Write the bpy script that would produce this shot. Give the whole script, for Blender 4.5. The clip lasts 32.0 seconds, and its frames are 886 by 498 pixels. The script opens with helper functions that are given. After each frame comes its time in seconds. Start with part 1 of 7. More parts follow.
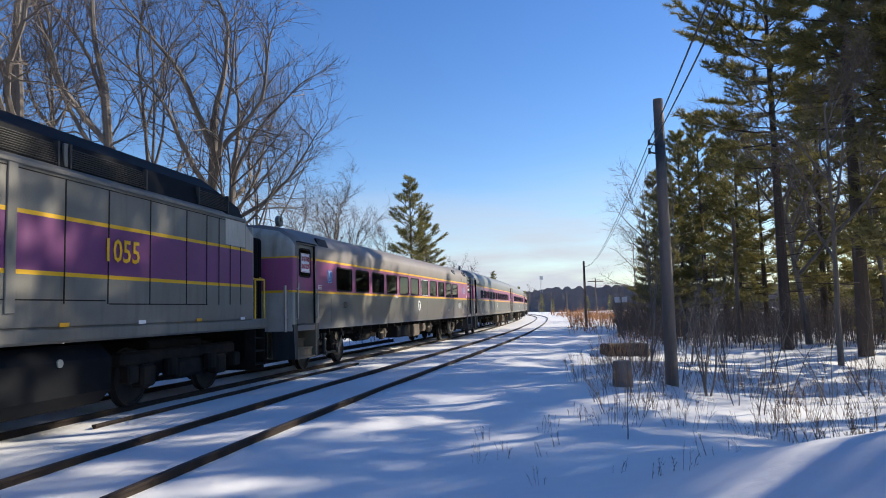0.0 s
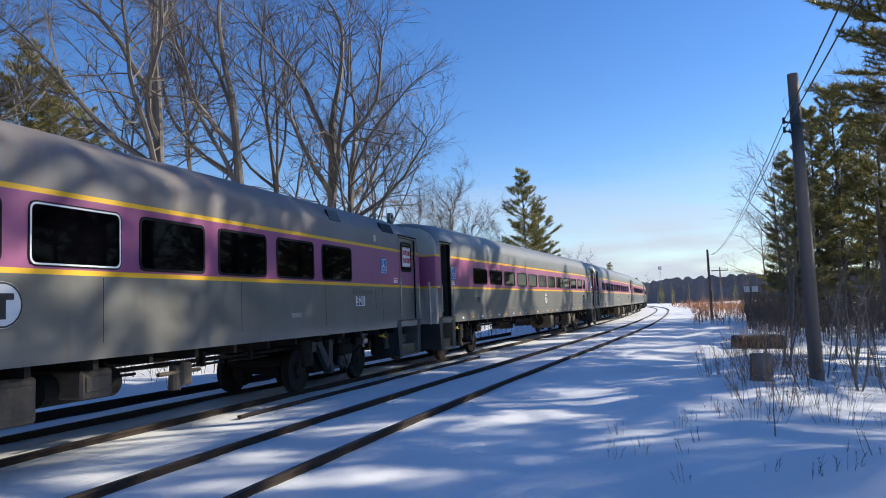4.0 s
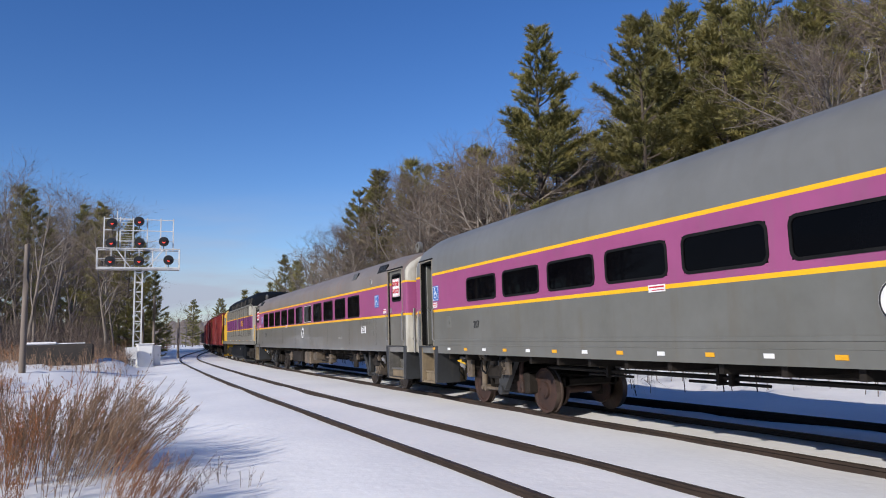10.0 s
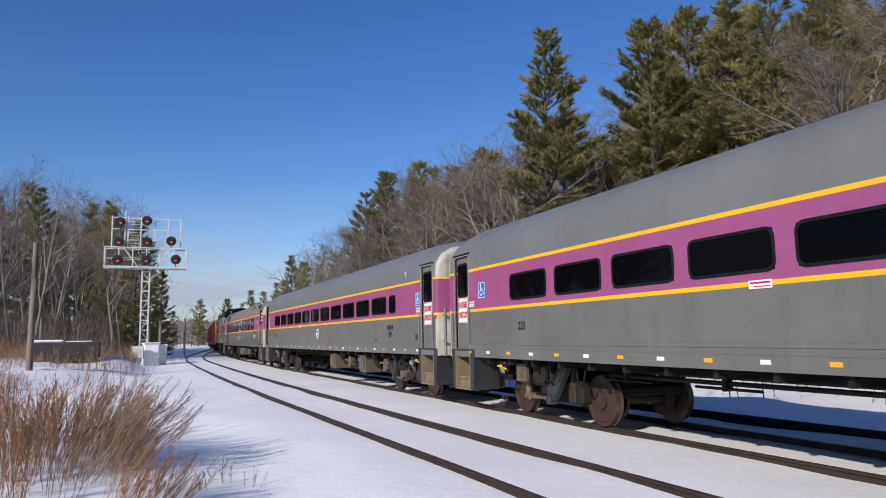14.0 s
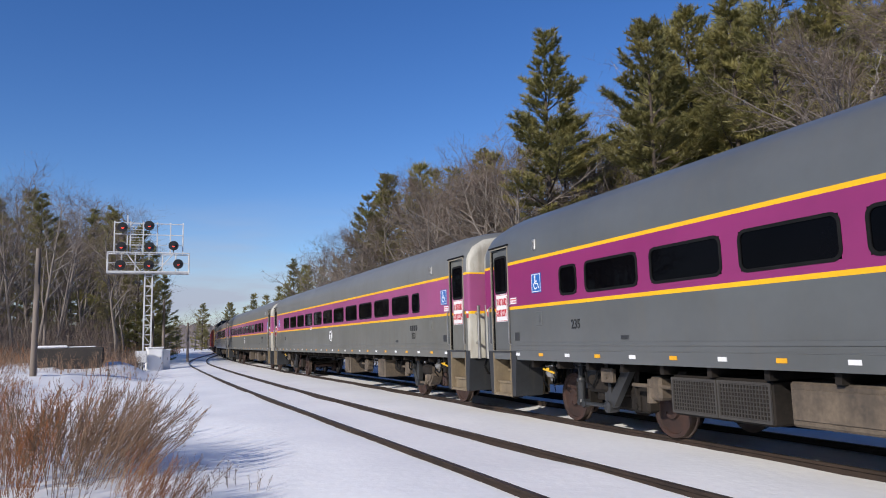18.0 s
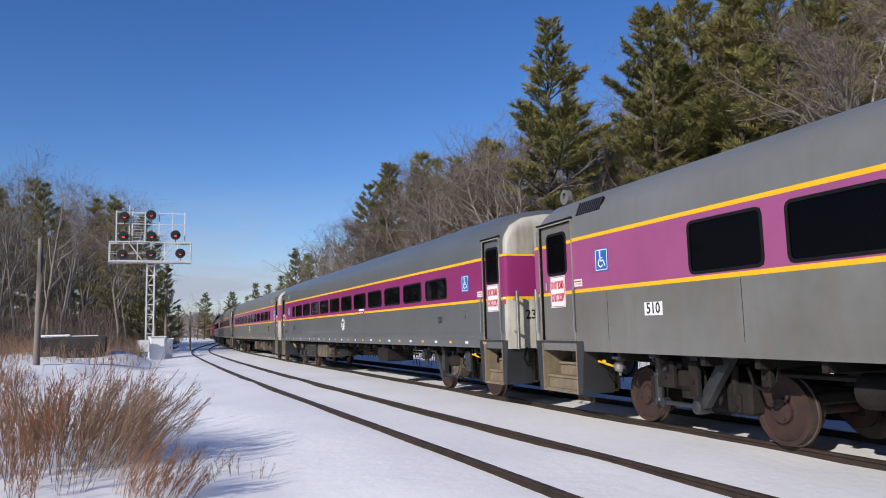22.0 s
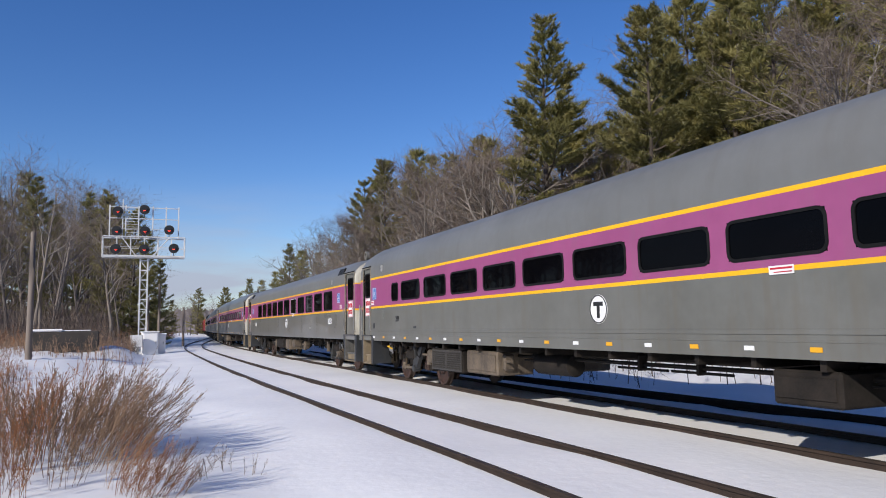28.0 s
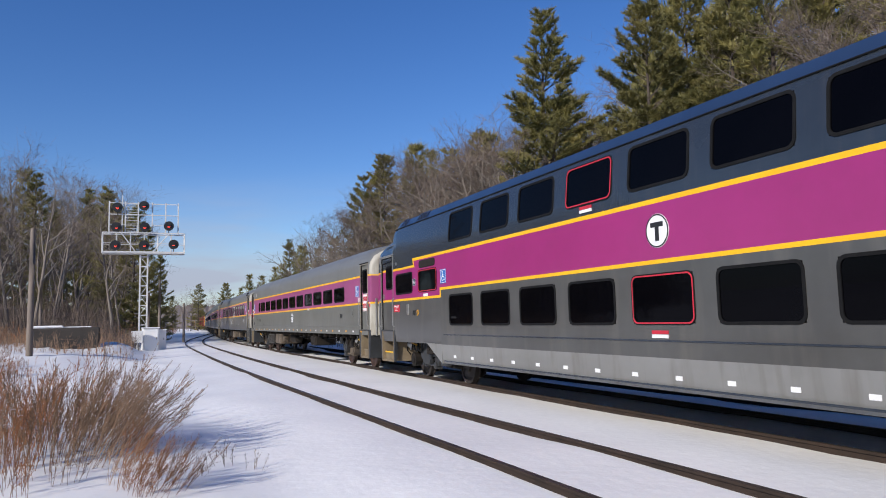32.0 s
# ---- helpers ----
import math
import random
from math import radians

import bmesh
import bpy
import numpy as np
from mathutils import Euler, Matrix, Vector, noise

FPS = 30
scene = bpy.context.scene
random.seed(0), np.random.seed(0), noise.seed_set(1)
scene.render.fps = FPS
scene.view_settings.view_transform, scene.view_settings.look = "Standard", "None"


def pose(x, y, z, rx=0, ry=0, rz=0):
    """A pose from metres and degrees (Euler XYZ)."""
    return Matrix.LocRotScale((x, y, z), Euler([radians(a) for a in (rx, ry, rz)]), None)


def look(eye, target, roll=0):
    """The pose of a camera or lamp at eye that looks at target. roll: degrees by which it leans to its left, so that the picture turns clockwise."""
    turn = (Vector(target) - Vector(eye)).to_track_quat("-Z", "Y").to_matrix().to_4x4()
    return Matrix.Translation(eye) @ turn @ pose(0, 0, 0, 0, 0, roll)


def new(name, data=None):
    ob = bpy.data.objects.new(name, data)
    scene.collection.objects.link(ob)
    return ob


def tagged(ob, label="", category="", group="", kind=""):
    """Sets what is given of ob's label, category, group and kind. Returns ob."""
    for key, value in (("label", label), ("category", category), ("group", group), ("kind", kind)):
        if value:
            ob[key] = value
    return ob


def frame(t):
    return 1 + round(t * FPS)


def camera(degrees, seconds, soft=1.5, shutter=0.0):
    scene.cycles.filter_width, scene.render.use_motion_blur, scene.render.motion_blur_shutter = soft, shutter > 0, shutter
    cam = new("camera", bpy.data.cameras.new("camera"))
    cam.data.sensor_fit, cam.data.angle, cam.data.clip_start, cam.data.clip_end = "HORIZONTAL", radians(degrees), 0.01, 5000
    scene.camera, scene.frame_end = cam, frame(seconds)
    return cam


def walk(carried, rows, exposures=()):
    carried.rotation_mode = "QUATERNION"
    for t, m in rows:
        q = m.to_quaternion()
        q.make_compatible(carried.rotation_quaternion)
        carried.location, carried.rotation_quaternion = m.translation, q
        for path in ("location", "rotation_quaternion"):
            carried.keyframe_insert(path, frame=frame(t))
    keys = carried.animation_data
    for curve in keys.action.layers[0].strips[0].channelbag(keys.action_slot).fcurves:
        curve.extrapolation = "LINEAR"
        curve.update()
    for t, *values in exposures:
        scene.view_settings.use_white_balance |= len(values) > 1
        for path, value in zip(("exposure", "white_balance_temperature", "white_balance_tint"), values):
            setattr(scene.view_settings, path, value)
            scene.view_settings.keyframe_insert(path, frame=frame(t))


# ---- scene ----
cam = camera(64.04, 32.0, 1.0)
# seconds, eye x, yaw, pitch, roll; the eye is 1.59 m above the rail heads, the line runs along y
WALK = [
    (0.0, -0.22, -172.56, 4.87, 1.38), (0.5, -0.22, -172.05, 4.88, 1.43), (1.0, -0.22, -171.59, 4.86, 1.46), (1.5, -0.22, -171.35, 4.82, 1.39),
    (2.0, -0.22, -171.23, 4.77, 1.33), (2.5, -0.22, -171.09, 4.75, 1.30), (4.5, 0.00, -155.16, 4.50, 2.72), (5.0, 0.00, -143.03, 4.80, 3.04),
    (5.5, 0.00, -128.76, 5.17, 2.87), (6.0, 0.00, -109.71, 5.32, 2.67), (6.5, 0.00, -85.88, 5.62, 3.67), (7.0, 0.00, -58.86, 6.02, 4.40),
    (7.5, 0.00, -39.66, 5.99, 3.72), (8.0, 0.00, -29.91, 6.14, 3.01), (8.5, 0.00, -24.99, 6.07, 2.84), (9.0, 0.00, -22.30, 6.32, 2.50),
    (9.5, 0.00, -21.10, 6.64, 2.01), (10.0, 0.00, -20.94, 6.82, 1.57), (10.5, 0.00, -21.08, 6.79, 1.39), (11.0, 0.00, -21.14, 6.75, 1.30),
    (11.5, 0.00, -21.15, 6.76, 1.19), (12.0, 0.00, -21.18, 6.80, 0.98), (12.5, 0.00, -21.14, 6.81, 0.78), (13.0, 0.00, -20.98, 6.83, 0.72),
    (13.5, 0.00, -20.72, 6.90, 0.73), (14.0, 0.00, -20.50, 7.03, 0.89), (14.5, 0.00, -20.46, 7.18, 1.17), (16.5, 0.00, -20.32, 7.68, 1.28),
    (17.0, 0.00, -20.28, 7.64, 1.29), (17.5, 0.00, -20.23, 7.41, 1.36), (18.0, 0.00, -20.26, 7.16, 1.49), (18.5, 0.00, -20.39, 6.92, 1.59),
    (19.0, 0.00, -20.48, 6.76, 1.63), (19.5, 0.00, -20.51, 6.60, 1.54), (20.0, 0.00, -20.50, 6.48, 1.50), (20.5, 0.00, -20.45, 6.40, 1.51),
    (21.0, 0.00, -20.33, 6.36, 1.56), (21.5, 0.00, -20.20, 6.33, 1.53), (22.0, 0.00, -20.12, 6.31, 1.47), (22.5, 0.00, -20.12, 6.28, 1.38),
    (23.0, 0.00, -20.18, 6.20, 1.30), (23.5, 0.00, -20.21, 6.15, 1.25), (24.0, 0.00, -20.26, 6.23, 1.19), (24.5, 0.00, -20.30, 6.32, 1.12),
    (25.0, 0.00, -20.33, 6.31, 1.07), (25.5, 0.00, -20.35, 6.22, 1.08), (27.5, 0.00, -20.53, 6.09, 1.15), (28.0, 0.00, -20.62, 6.06, 1.09),
    (28.5, 0.00, -20.67, 5.96, 1.09), (29.0, 0.00, -20.66, 5.88, 1.19), (29.5, 0.00, -20.62, 5.85, 1.23), (30.0, 0.00, -20.63, 5.85, 1.34),
    (30.5, 0.00, -20.66, 5.86, 1.33), (31.0, 0.00, -20.68, 5.79, 1.41), (31.5, 0.00, -20.65, 5.68, 1.41), (32.0, 0.00, -20.60, 5.62, 1.39),
]
walk(cam, [(t, pose(ex, 0.0, 1.59, 90 + p, r, yw)) for t, ex, yw, p, r in WALK],
     exposures=[(0.0, 0.46, 6600, 10), (4.0, 0.46, 6300, 9), (5.0, 0.52, 6000, 9), (6.0, 0.62, 5500, 7), (7.0, 0.36, 6050, 12), (8.0, -0.06, 5950, 13), (9.0, -0.05, 6050, 14), (32.0, -0.05, 6050, 14)])

# ---- light ----
SUN_YAW, SUN_UP = 125.0, 27.0
sun_way = Vector((-math.sin(radians(SUN_YAW)) * math.cos(radians(SUN_UP)), math.cos(radians(SUN_YAW)) * math.cos(radians(SUN_UP)), math.sin(radians(SUN_UP))))
sun = new("sun", bpy.data.lights.new("sun", "SUN"))
sun.data.energy, sun.data.angle, sun.data.color = 5.0, radians(0.55), (1.0, 0.915, 0.765)
sun.matrix_world = look(sun_way * 200, (0, 0, 0))
world = bpy.data.worlds.new("sky")
scene.world = world
world.use_nodes = True
wn, wl = world.node_tree.nodes, world.node_tree.links
wn.clear()
sky = wn.new("ShaderNodeTexSky")
sky.sky_type, sky.sun_disc = "NISHITA", False
sky.sun_elevation, sky.sun_rotation = radians(SUN_UP), radians(360.0 - SUN_YAW)
sky.altitude, sky.air_density, sky.dust_density, sky.ozone_density = 100.0, 1.0, 0.1, 3.0
back = wn.new("ShaderNodeBackground")
back.inputs[1].default_value = 0.1
world_out = wn.new("ShaderNodeOutputWorld")
rich = wn.new("ShaderNodeHueSaturation")
rich.inputs["Saturation"].default_value = 1.25
rich.inputs["Hue"].default_value = 0.512
rich.inputs["Value"].default_value = 1.2
wl.new(sky.outputs[0], rich.inputs["Color"])
# thin cloud lying low over the horizon
sky_co, sky_sep, sky_low = wn.new("ShaderNodeTexCoord"), wn.new("ShaderNodeSeparateXYZ"), wn.new("ShaderNodeMapRange")
sky_low.interpolation_type = "SMOOTHSTEP"
for k, v in (("From Min", 0.22), ("From Max", 0.04), ("To Min", 0.0), ("To Max", 0.95)):
    sky_low.inputs[k].default_value = v
sky_map, sky_noise, sky_ramp = wn.new("ShaderNodeMapping"), wn.new("ShaderNodeTexNoise"), wn.new("ShaderNodeMapRange")
sky_map.inputs["Scale"].default_value = (2.2, 2.2, 14.0)
sky_noise.inputs["Scale"].default_value, sky_noise.inputs["Detail"].default_value = 1.6, 5.0
sky_ramp.inputs["From Min"].default_value, sky_ramp.inputs["From Max"].default_value = 0.33, 0.6
sky_mul, sky_mix = wn.new("ShaderNodeMath"), wn.new("ShaderNodeMix")
sky_mul.operation, sky_mix.data_type = "MULTIPLY", "RGBA"
sky_mix.inputs["B"].default_value = (4.6, 4.9, 5.6, 1)
wl.new(sky_co.outputs["Generated"], sky_sep.inputs[0])
wl.new(sky_sep.outputs["Z"], sky_low.inputs["Value"])
wl.new(sky_co.outputs["Generated"], sky_map.inputs[0])
wl.new(sky_map.outputs[0], sky_noise.inputs["Vector"])
wl.new(sky_noise.outputs[0], sky_ramp.inputs["Value"])
wl.new(sky_low.outputs[0], sky_mul.inputs[0])
wl.new(sky_ramp.outputs[0], sky_mul.inputs[1])
wl.new(sky_mul.outputs[0], sky_mix.inputs["Factor"])
wl.new(rich.outputs[0], sky_mix.inputs["A"])
wl.new(sky_mix.outputs["Result"], back.inputs[0])
wl.new(back.outputs[0], world_out.inputs[0])

# ---- materials ----
def mat(name, a, b=None, scale=3.0, rough=0.6, metal=0.0, bump=0.0, fine=40.0, stretch=(1, 1, 1), dirt=None, dirt_amount=0.0, dirt_stretch=(6, 6, 0.7), vary=0.0, emit=0.0, spec=0.5, coat=0.0, thin=0.0):
    """A procedural surface: two tones mixed by a coarse and a fine noise, streaks of dirt, fine relief."""
    m = bpy.data.materials.new(name)
    m.use_nodes = True
    n, l = m.node_tree.nodes, m.node_tree.links
    p = n["Principled BSDF"]
    p.inputs["Roughness"].default_value, p.inputs["Metallic"].default_value = rough, metal
    p.inputs["Specular IOR Level"].default_value = spec
    p.inputs["Coat Weight"].default_value = coat
    if b is None:
        b = tuple(c * 0.75 for c in a)
    co = n.new("ShaderNodeTexCoord")
    mp = n.new("ShaderNodeMapping")
    mp.inputs["Scale"].default_value = stretch
    l.new(co.outputs["Object"], mp.inputs["Vector"])
    n1, n2 = n.new("ShaderNodeTexNoise"), n.new("ShaderNodeTexNoise")
    n1.inputs["Scale"].default_value, n1.inputs["Detail"].default_value = scale, 4.0
    n2.inputs["Scale"].default_value, n2.inputs["Detail"].default_value = fine, 3.0
    l.new(mp.outputs[0], n1.inputs["Vector"])
    l.new(mp.outputs[0], n2.inputs["Vector"])
    add = n.new("ShaderNodeMath")
    add.operation = "MULTIPLY_ADD"
    add.inputs[1].default_value = 0.35
    l.new(n2.outputs[0], add.inputs[0])
    l.new(n1.outputs[0], add.inputs[2])
    ramp = n.new("ShaderNodeValToRGB")
    ramp.color_ramp.elements[0].position, ramp.color_ramp.elements[1].position = 0.45, 0.9
    ramp.color_ramp.elements[0].color, ramp.color_ramp.elements[1].color = (*a, 1), (*b, 1)
    l.new(add.outputs[0], ramp.inputs[0])
    colour = ramp.outputs[0]
    if dirt_amount > 0:
        mp2 = n.new("ShaderNodeMapping")
        mp2.inputs["Scale"].default_value = dirt_stretch
        l.new(co.outputs["Object"], mp2.inputs["Vector"])
        n3 = n.new("ShaderNodeTexNoise")
        n3.inputs["Scale"].default_value, n3.inputs["Detail"].default_value = 1.0, 5.0
        l.new(mp2.outputs[0], n3.inputs["Vector"])
        r3 = n.new("ShaderNodeValToRGB")
        r3.color_ramp.elements[0].position, r3.color_ramp.elements[1].position = 0.5, 0.75
        r3.color_ramp.elements[0].color, r3.color_ramp.elements[1].color = (0, 0, 0, 1), (dirt_amount,) * 3 + (1,)
        l.new(n3.outputs[0], r3.inputs[0])
        mix = n.new("ShaderNodeMix")
        mix.data_type = "RGBA"
        l.new(r3.outputs[0], mix.inputs["Factor"])
        l.new(colour, mix.inputs["A"])
        mix.inputs["B"].default_value = (*(dirt or (0.12, 0.10, 0.08)), 1)
        colour = mix.outputs["Result"]
    if vary > 0:
        info, hs = n.new("ShaderNodeObjectInfo"), n.new("ShaderNodeHueSaturation")
        mr = n.new("ShaderNodeMapRange")
        mr.inputs["To Min"].default_value, mr.inputs["To Max"].default_value = 1 - vary, 1 + vary
        l.new(info.outputs["Random"], mr.inputs["Value"])
        l.new(mr.outputs[0], hs.inputs["Value"])
        l.new(colour, hs.inputs["Color"])
        colour = hs.outputs[0]
    l.new(colour, p.inputs["Base Color"])
    if thin > 0:
        tr, ms = n.new("ShaderNodeBsdfTranslucent"), n.new("ShaderNodeMixShader")
        ms.inputs[0].default_value = thin
        l.new(colour, tr.inputs[0])
        l.new(p.outputs[0], ms.inputs[1])
        l.new(tr.outputs[0], ms.inputs[2])
        l.new(ms.outputs[0], n["Material Output"].inputs["Surface"])
    if bump > 0:
        bn = n.new("ShaderNodeBump")
        bn.inputs["Strength"].default_value, bn.inputs["Distance"].default_value = 1.0, bump
        l.new(add.outputs[0], bn.inputs["Height"])
        l.new(bn.outputs[0], p.inputs["Normal"])
    if emit > 0:
        p.inputs["Emission Color"].default_value, p.inputs["Emission Strength"].default_value = (*a, 1), emit
    return m


GREY = mat("grey_paint", (0.145, 0.147, 0.132), (0.110, 0.110, 0.095), 0.8, 0.45, 0.0, 0.002, 6.0, dirt=(0.12, 0.105, 0.075), dirt_amount=0.5, coat=0.1)
GREY_B = mat("worn_grey_paint", (0.165, 0.163, 0.148), (0.12, 0.116, 0.099), 0.6, 0.3, 0.0, 0.003, 5.0, dirt=(0.14, 0.112, 0.082), dirt_amount=0.55, coat=0.35)
ROOF = mat("roof_grey", (0.158, 0.161, 0.155), (0.128, 0.130, 0.122), 0.5, 0.45, 0.0, 0.002, 5.0, dirt=(0.11, 0.10, 0.085), dirt_amount=0.3, dirt_stretch=(0.8, 5, 0.8))
ROOF_B = mat("rusty_roof_grey", (0.19, 0.17, 0.155), (0.15, 0.13, 0.115), 0.7, 0.55, 0.0, 0.003, 5.0, dirt=(0.20, 0.12, 0.08), dirt_amount=0.5, dirt_stretch=(0.8, 4, 0.8))
CLEAN_GREY = mat("clean_grey_paint", (0.105, 0.112, 0.112), (0.088, 0.093, 0.091), 0.6, 0.4, 0.0, 0.001, 6.0, dirt=(0.12, 0.11, 0.09), dirt_amount=0.25, coat=0.2)
PURPLE = mat("faded_purple_paint", (0.31, 0.072, 0.185), (0.255, 0.06, 0.155), 0.9, 0.4, 0.0, 0.002, 6.0, dirt=(0.24, 0.09, 0.16), dirt_amount=0.5, coat=0.15)
MAGENTA = mat("magenta_paint", (0.30, 0.022, 0.145), (0.26, 0.02, 0.125), 0.8, 0.35, 0.0, 0.001, 6.0, coat=0.3)
CRIMSON = mat("crimson_purple_paint", (0.24, 0.022, 0.118), (0.205, 0.02, 0.105), 0.8, 0.38, 0.0, 0.002, 6.0, coat=0.2)
YELLOW = mat("stripe_yellow", (0.80, 0.45, 0.003), (0.72, 0.385, 0.003), 2.0, 0.45)
CREAM = mat("cream_end_paint", (0.47, 0.455, 0.39), (0.36, 0.335, 0.27), 1.5, 0.55, dirt=(0.17, 0.14, 0.10), dirt_amount=0.7, dirt_stretch=(4, 4, 0.8))
# slightly blue: some of the sky's reflection is put into this colour
CHARCOAL = mat("charcoal_paint", (0.027, 0.035, 0.046), (0.022, 0.028, 0.036), 0.7, 0.24, 0.0, 0.001, 5.0, dirt=(0.05, 0.05, 0.05), dirt_amount=0.3, coat=0.4)
SKIRT = mat("silver_skirt", (0.25, 0.25, 0.238), (0.205, 0.205, 0.192), 0.7, 0.4, 0.2, 0.001, 5.0, dirt=(0.12, 0.105, 0.085), dirt_amount=0.4)
BLUEROOF = mat("blue_grey_roof", (0.022, 0.042, 0.095), (0.017, 0.033, 0.075), 0.7, 0.3, 0.0, 0.001, 5.0, coat=0.3)
GLASS = mat("dark_tinted_glass", (0.001, 0.001, 0.0015), (0.002, 0.002, 0.003), 0.5, 0.03, spec=0.06)
RUBBER = mat("black_rubber", (0.005, 0.005, 0.005), (0.010, 0.010, 0.010), 5.0, 0.7, spec=0.15)
BRUSHED = mat("worn_brushed_steel", (0.20, 0.195, 0.18), (0.11, 0.105, 0.095), 2.0, 0.42, 0.35, 0.002, 25.0, stretch=(1, 0.3, 3), dirt=(0.06, 0.05, 0.04), dirt_amount=0.6)
STEEL = mat("bright_steel", (0.45, 0.44, 0.42), (0.32, 0.31, 0.29), 4.0, 0.35, 0.8)
UNDER = mat("grimy_underframe", (0.010, 0.009, 0.008), (0.026, 0.021, 0.017), 3.0, 0.85, 0.0, 0.004, 30.0, spec=0.2)
TAN = mat("dusty_tan_steel", (0.15, 0.115, 0.078), (0.06, 0.047, 0.035), 2.5, 0.75, 0.0, 0.003, 20.0, dirt=(0.04, 0.034, 0.028), dirt_amount=0.6)
RUST = mat("rusty_wheel", (0.052, 0.024, 0.016), (0.022, 0.013, 0.011), 4.0, 0.75, 0.1, 0.003, 25.0)
TREAD = mat("worn_tread", (0.16, 0.12, 0.10), (0.10, 0.075, 0.06), 6.0, 0.4, 0.7)
WHITE = mat("white_sign", (0.75, 0.75, 0.74), (0.68, 0.68, 0.67), 2.0, 0.5)
RED = mat("red_print", (0.50, 0.02, 0.04), (0.42, 0.02, 0.035), 3.0, 0.5)
BLUE = mat("blue_sticker", (0.02, 0.13, 0.42), (0.02, 0.11, 0.36), 3.0, 0.4)
NAVY = mat("navy_sticker", (0.012, 0.03, 0.10), (0.014, 0.035, 0.11), 3.0, 0.5)
BLACK = mat("black_print", (0.012, 0.012, 0.012), (0.02, 0.02, 0.02), 3.0, 0.5)
AMBER = mat("amber_reflector", (0.75, 0.38, 0.01), (0.65, 0.32, 0.01), 3.0, 0.4)
SNOW = mat("snow", (0.88, 0.87, 0.85), (0.78, 0.775, 0.77), 0.35, 0.6, 0.0, 0.018, 7.0, spec=0.25)
RAIL = mat("rusty_rail", (0.048, 0.033, 0.025), (0.028, 0.021, 0.017), 3.0, 0.8, 0.1, 0.002, 30.0, spec=0.2)
RAILTOP = mat("dull_rail_head", (0.075, 0.055, 0.044), (0.042, 0.032, 0.027), 3.0, 0.55, 0.3)
TIE = mat("dark_tie_wood", (0.035, 0.028, 0.022), (0.06, 0.05, 0.04), 3.0, 0.85, 0.0, 0.006, 20.0)
BARK = mat("grey_bark", (0.13, 0.11, 0.092), (0.22, 0.19, 0.16), 2.0, 0.9, 0.0, 0.012, 14.0, stretch=(2, 2, 0.4), vary=0.25)
BARK_PALE = mat("pale_bark", (0.36, 0.33, 0.285), (0.22, 0.19, 0.16), 1.5, 0.85, 0.0, 0.008, 12.0, stretch=(1, 1, 1.2), vary=0.15)
BARK_DARK = mat("dark_pine_bark", (0.055, 0.042, 0.034), (0.085, 0.065, 0.052), 2.5, 0.9, 0.0, 0.015, 14.0, stretch=(2, 2, 0.5), vary=0.2)
TWIG = mat("brown_twigs", (0.105, 0.078, 0.060), (0.165, 0.126, 0.100), 0.4, 0.85, vary=0.3)
NEEDLE = mat("pine_needles", (0.145, 0.142, 0.044), (0.32, 0.275, 0.092), 0.5, 0.5, fine=1.6, vary=0.22, thin=0.32)
WEED = mat("russet_weeds", (0.44, 0.205, 0.085), (0.27, 0.14, 0.078), 0.8, 0.85, vary=0.3, thin=0.35)
WEED_TAN = mat("tan_weeds", (0.34, 0.22, 0.135), (0.21, 0.145, 0.098), 0.8, 0.85, vary=0.3, thin=0.3)
POLE = mat("weathered_pole_wood", (0.20, 0.165, 0.135), (0.13, 0.105, 0.085), 1.5, 0.85, 0.0, 0.006, 20.0, stretch=(3, 3, 0.3))
GALV = mat("galvanised_steel", (0.66, 0.66, 0.65), (0.54, 0.54, 0.53), 3.0, 0.5, 0.1)
CONCRETE = mat("weathered_concrete", (0.055, 0.047, 0.04), (0.034, 0.03, 0.027), 1.2, 0.9, 0.0, 0.01, 12.0)
CAB_WHITE = mat("white_enamel", (0.84, 0.84, 0.82), (0.78, 0.78, 0.76), 1.5, 0.45)
LAMP_RED = mat("lit_red_lens", (1.0, 0.06, 0.03), (1.0, 0.08, 0.04), 2.0, 0.3, emit=2.2)
BOX_RED = mat("red_boxcar_paint", (0.25, 0.026, 0.022), (0.17, 0.022, 0.02), 0.7, 0.6, 0.0, 0.003, 6.0, dirt=(0.12, 0.06, 0.05), dirt_amount=0.5)
BOX_BROWN = mat("dark_brown_freight_paint", (0.06, 0.035, 0.03), (0.04, 0.028, 0.025), 0.8, 0.7, 0.0, 0.003, 6.0)
HILL = mat("far_wooded_hill", (0.15, 0.125, 0.12), (0.20, 0.172, 0.165), 0.03, 0.95, fine=0.4)
WIRE = mat("wire", (0.03, 0.03, 0.03), (0.02, 0.02, 0.02), 3.0, 0.6)
LOCOROOF = mat("black_hood_roof", (0.005, 0.006, 0.008), (0.010, 0.011, 0.013), 1.0, 0.65, 0.0, 0.002, 8.0, spec=0.08)
MAROON = mat("locomotive_purple", (0.16, 0.03, 0.14), (0.13, 0.025, 0.11), 0.9, 0.4, dirt=(0.10, 0.05, 0.09), dirt_amount=0.4)
LOCO_GREY = mat("locomotive_grey", (0.185, 0.178, 0.152), (0.13, 0.123, 0.10), 0.8, 0.5, dirt=(0.10, 0.08, 0.06), dirt_amount=0.6)
SAFETY = mat("safety_yellow", (0.75, 0.45, 0.02), (0.6, 0.35, 0.02), 3.0, 0.5)
GHOST = mat("faded_lettering", (0.115, 0.113, 0.10), (0.10, 0.098, 0.086), 6.0, 0.5)
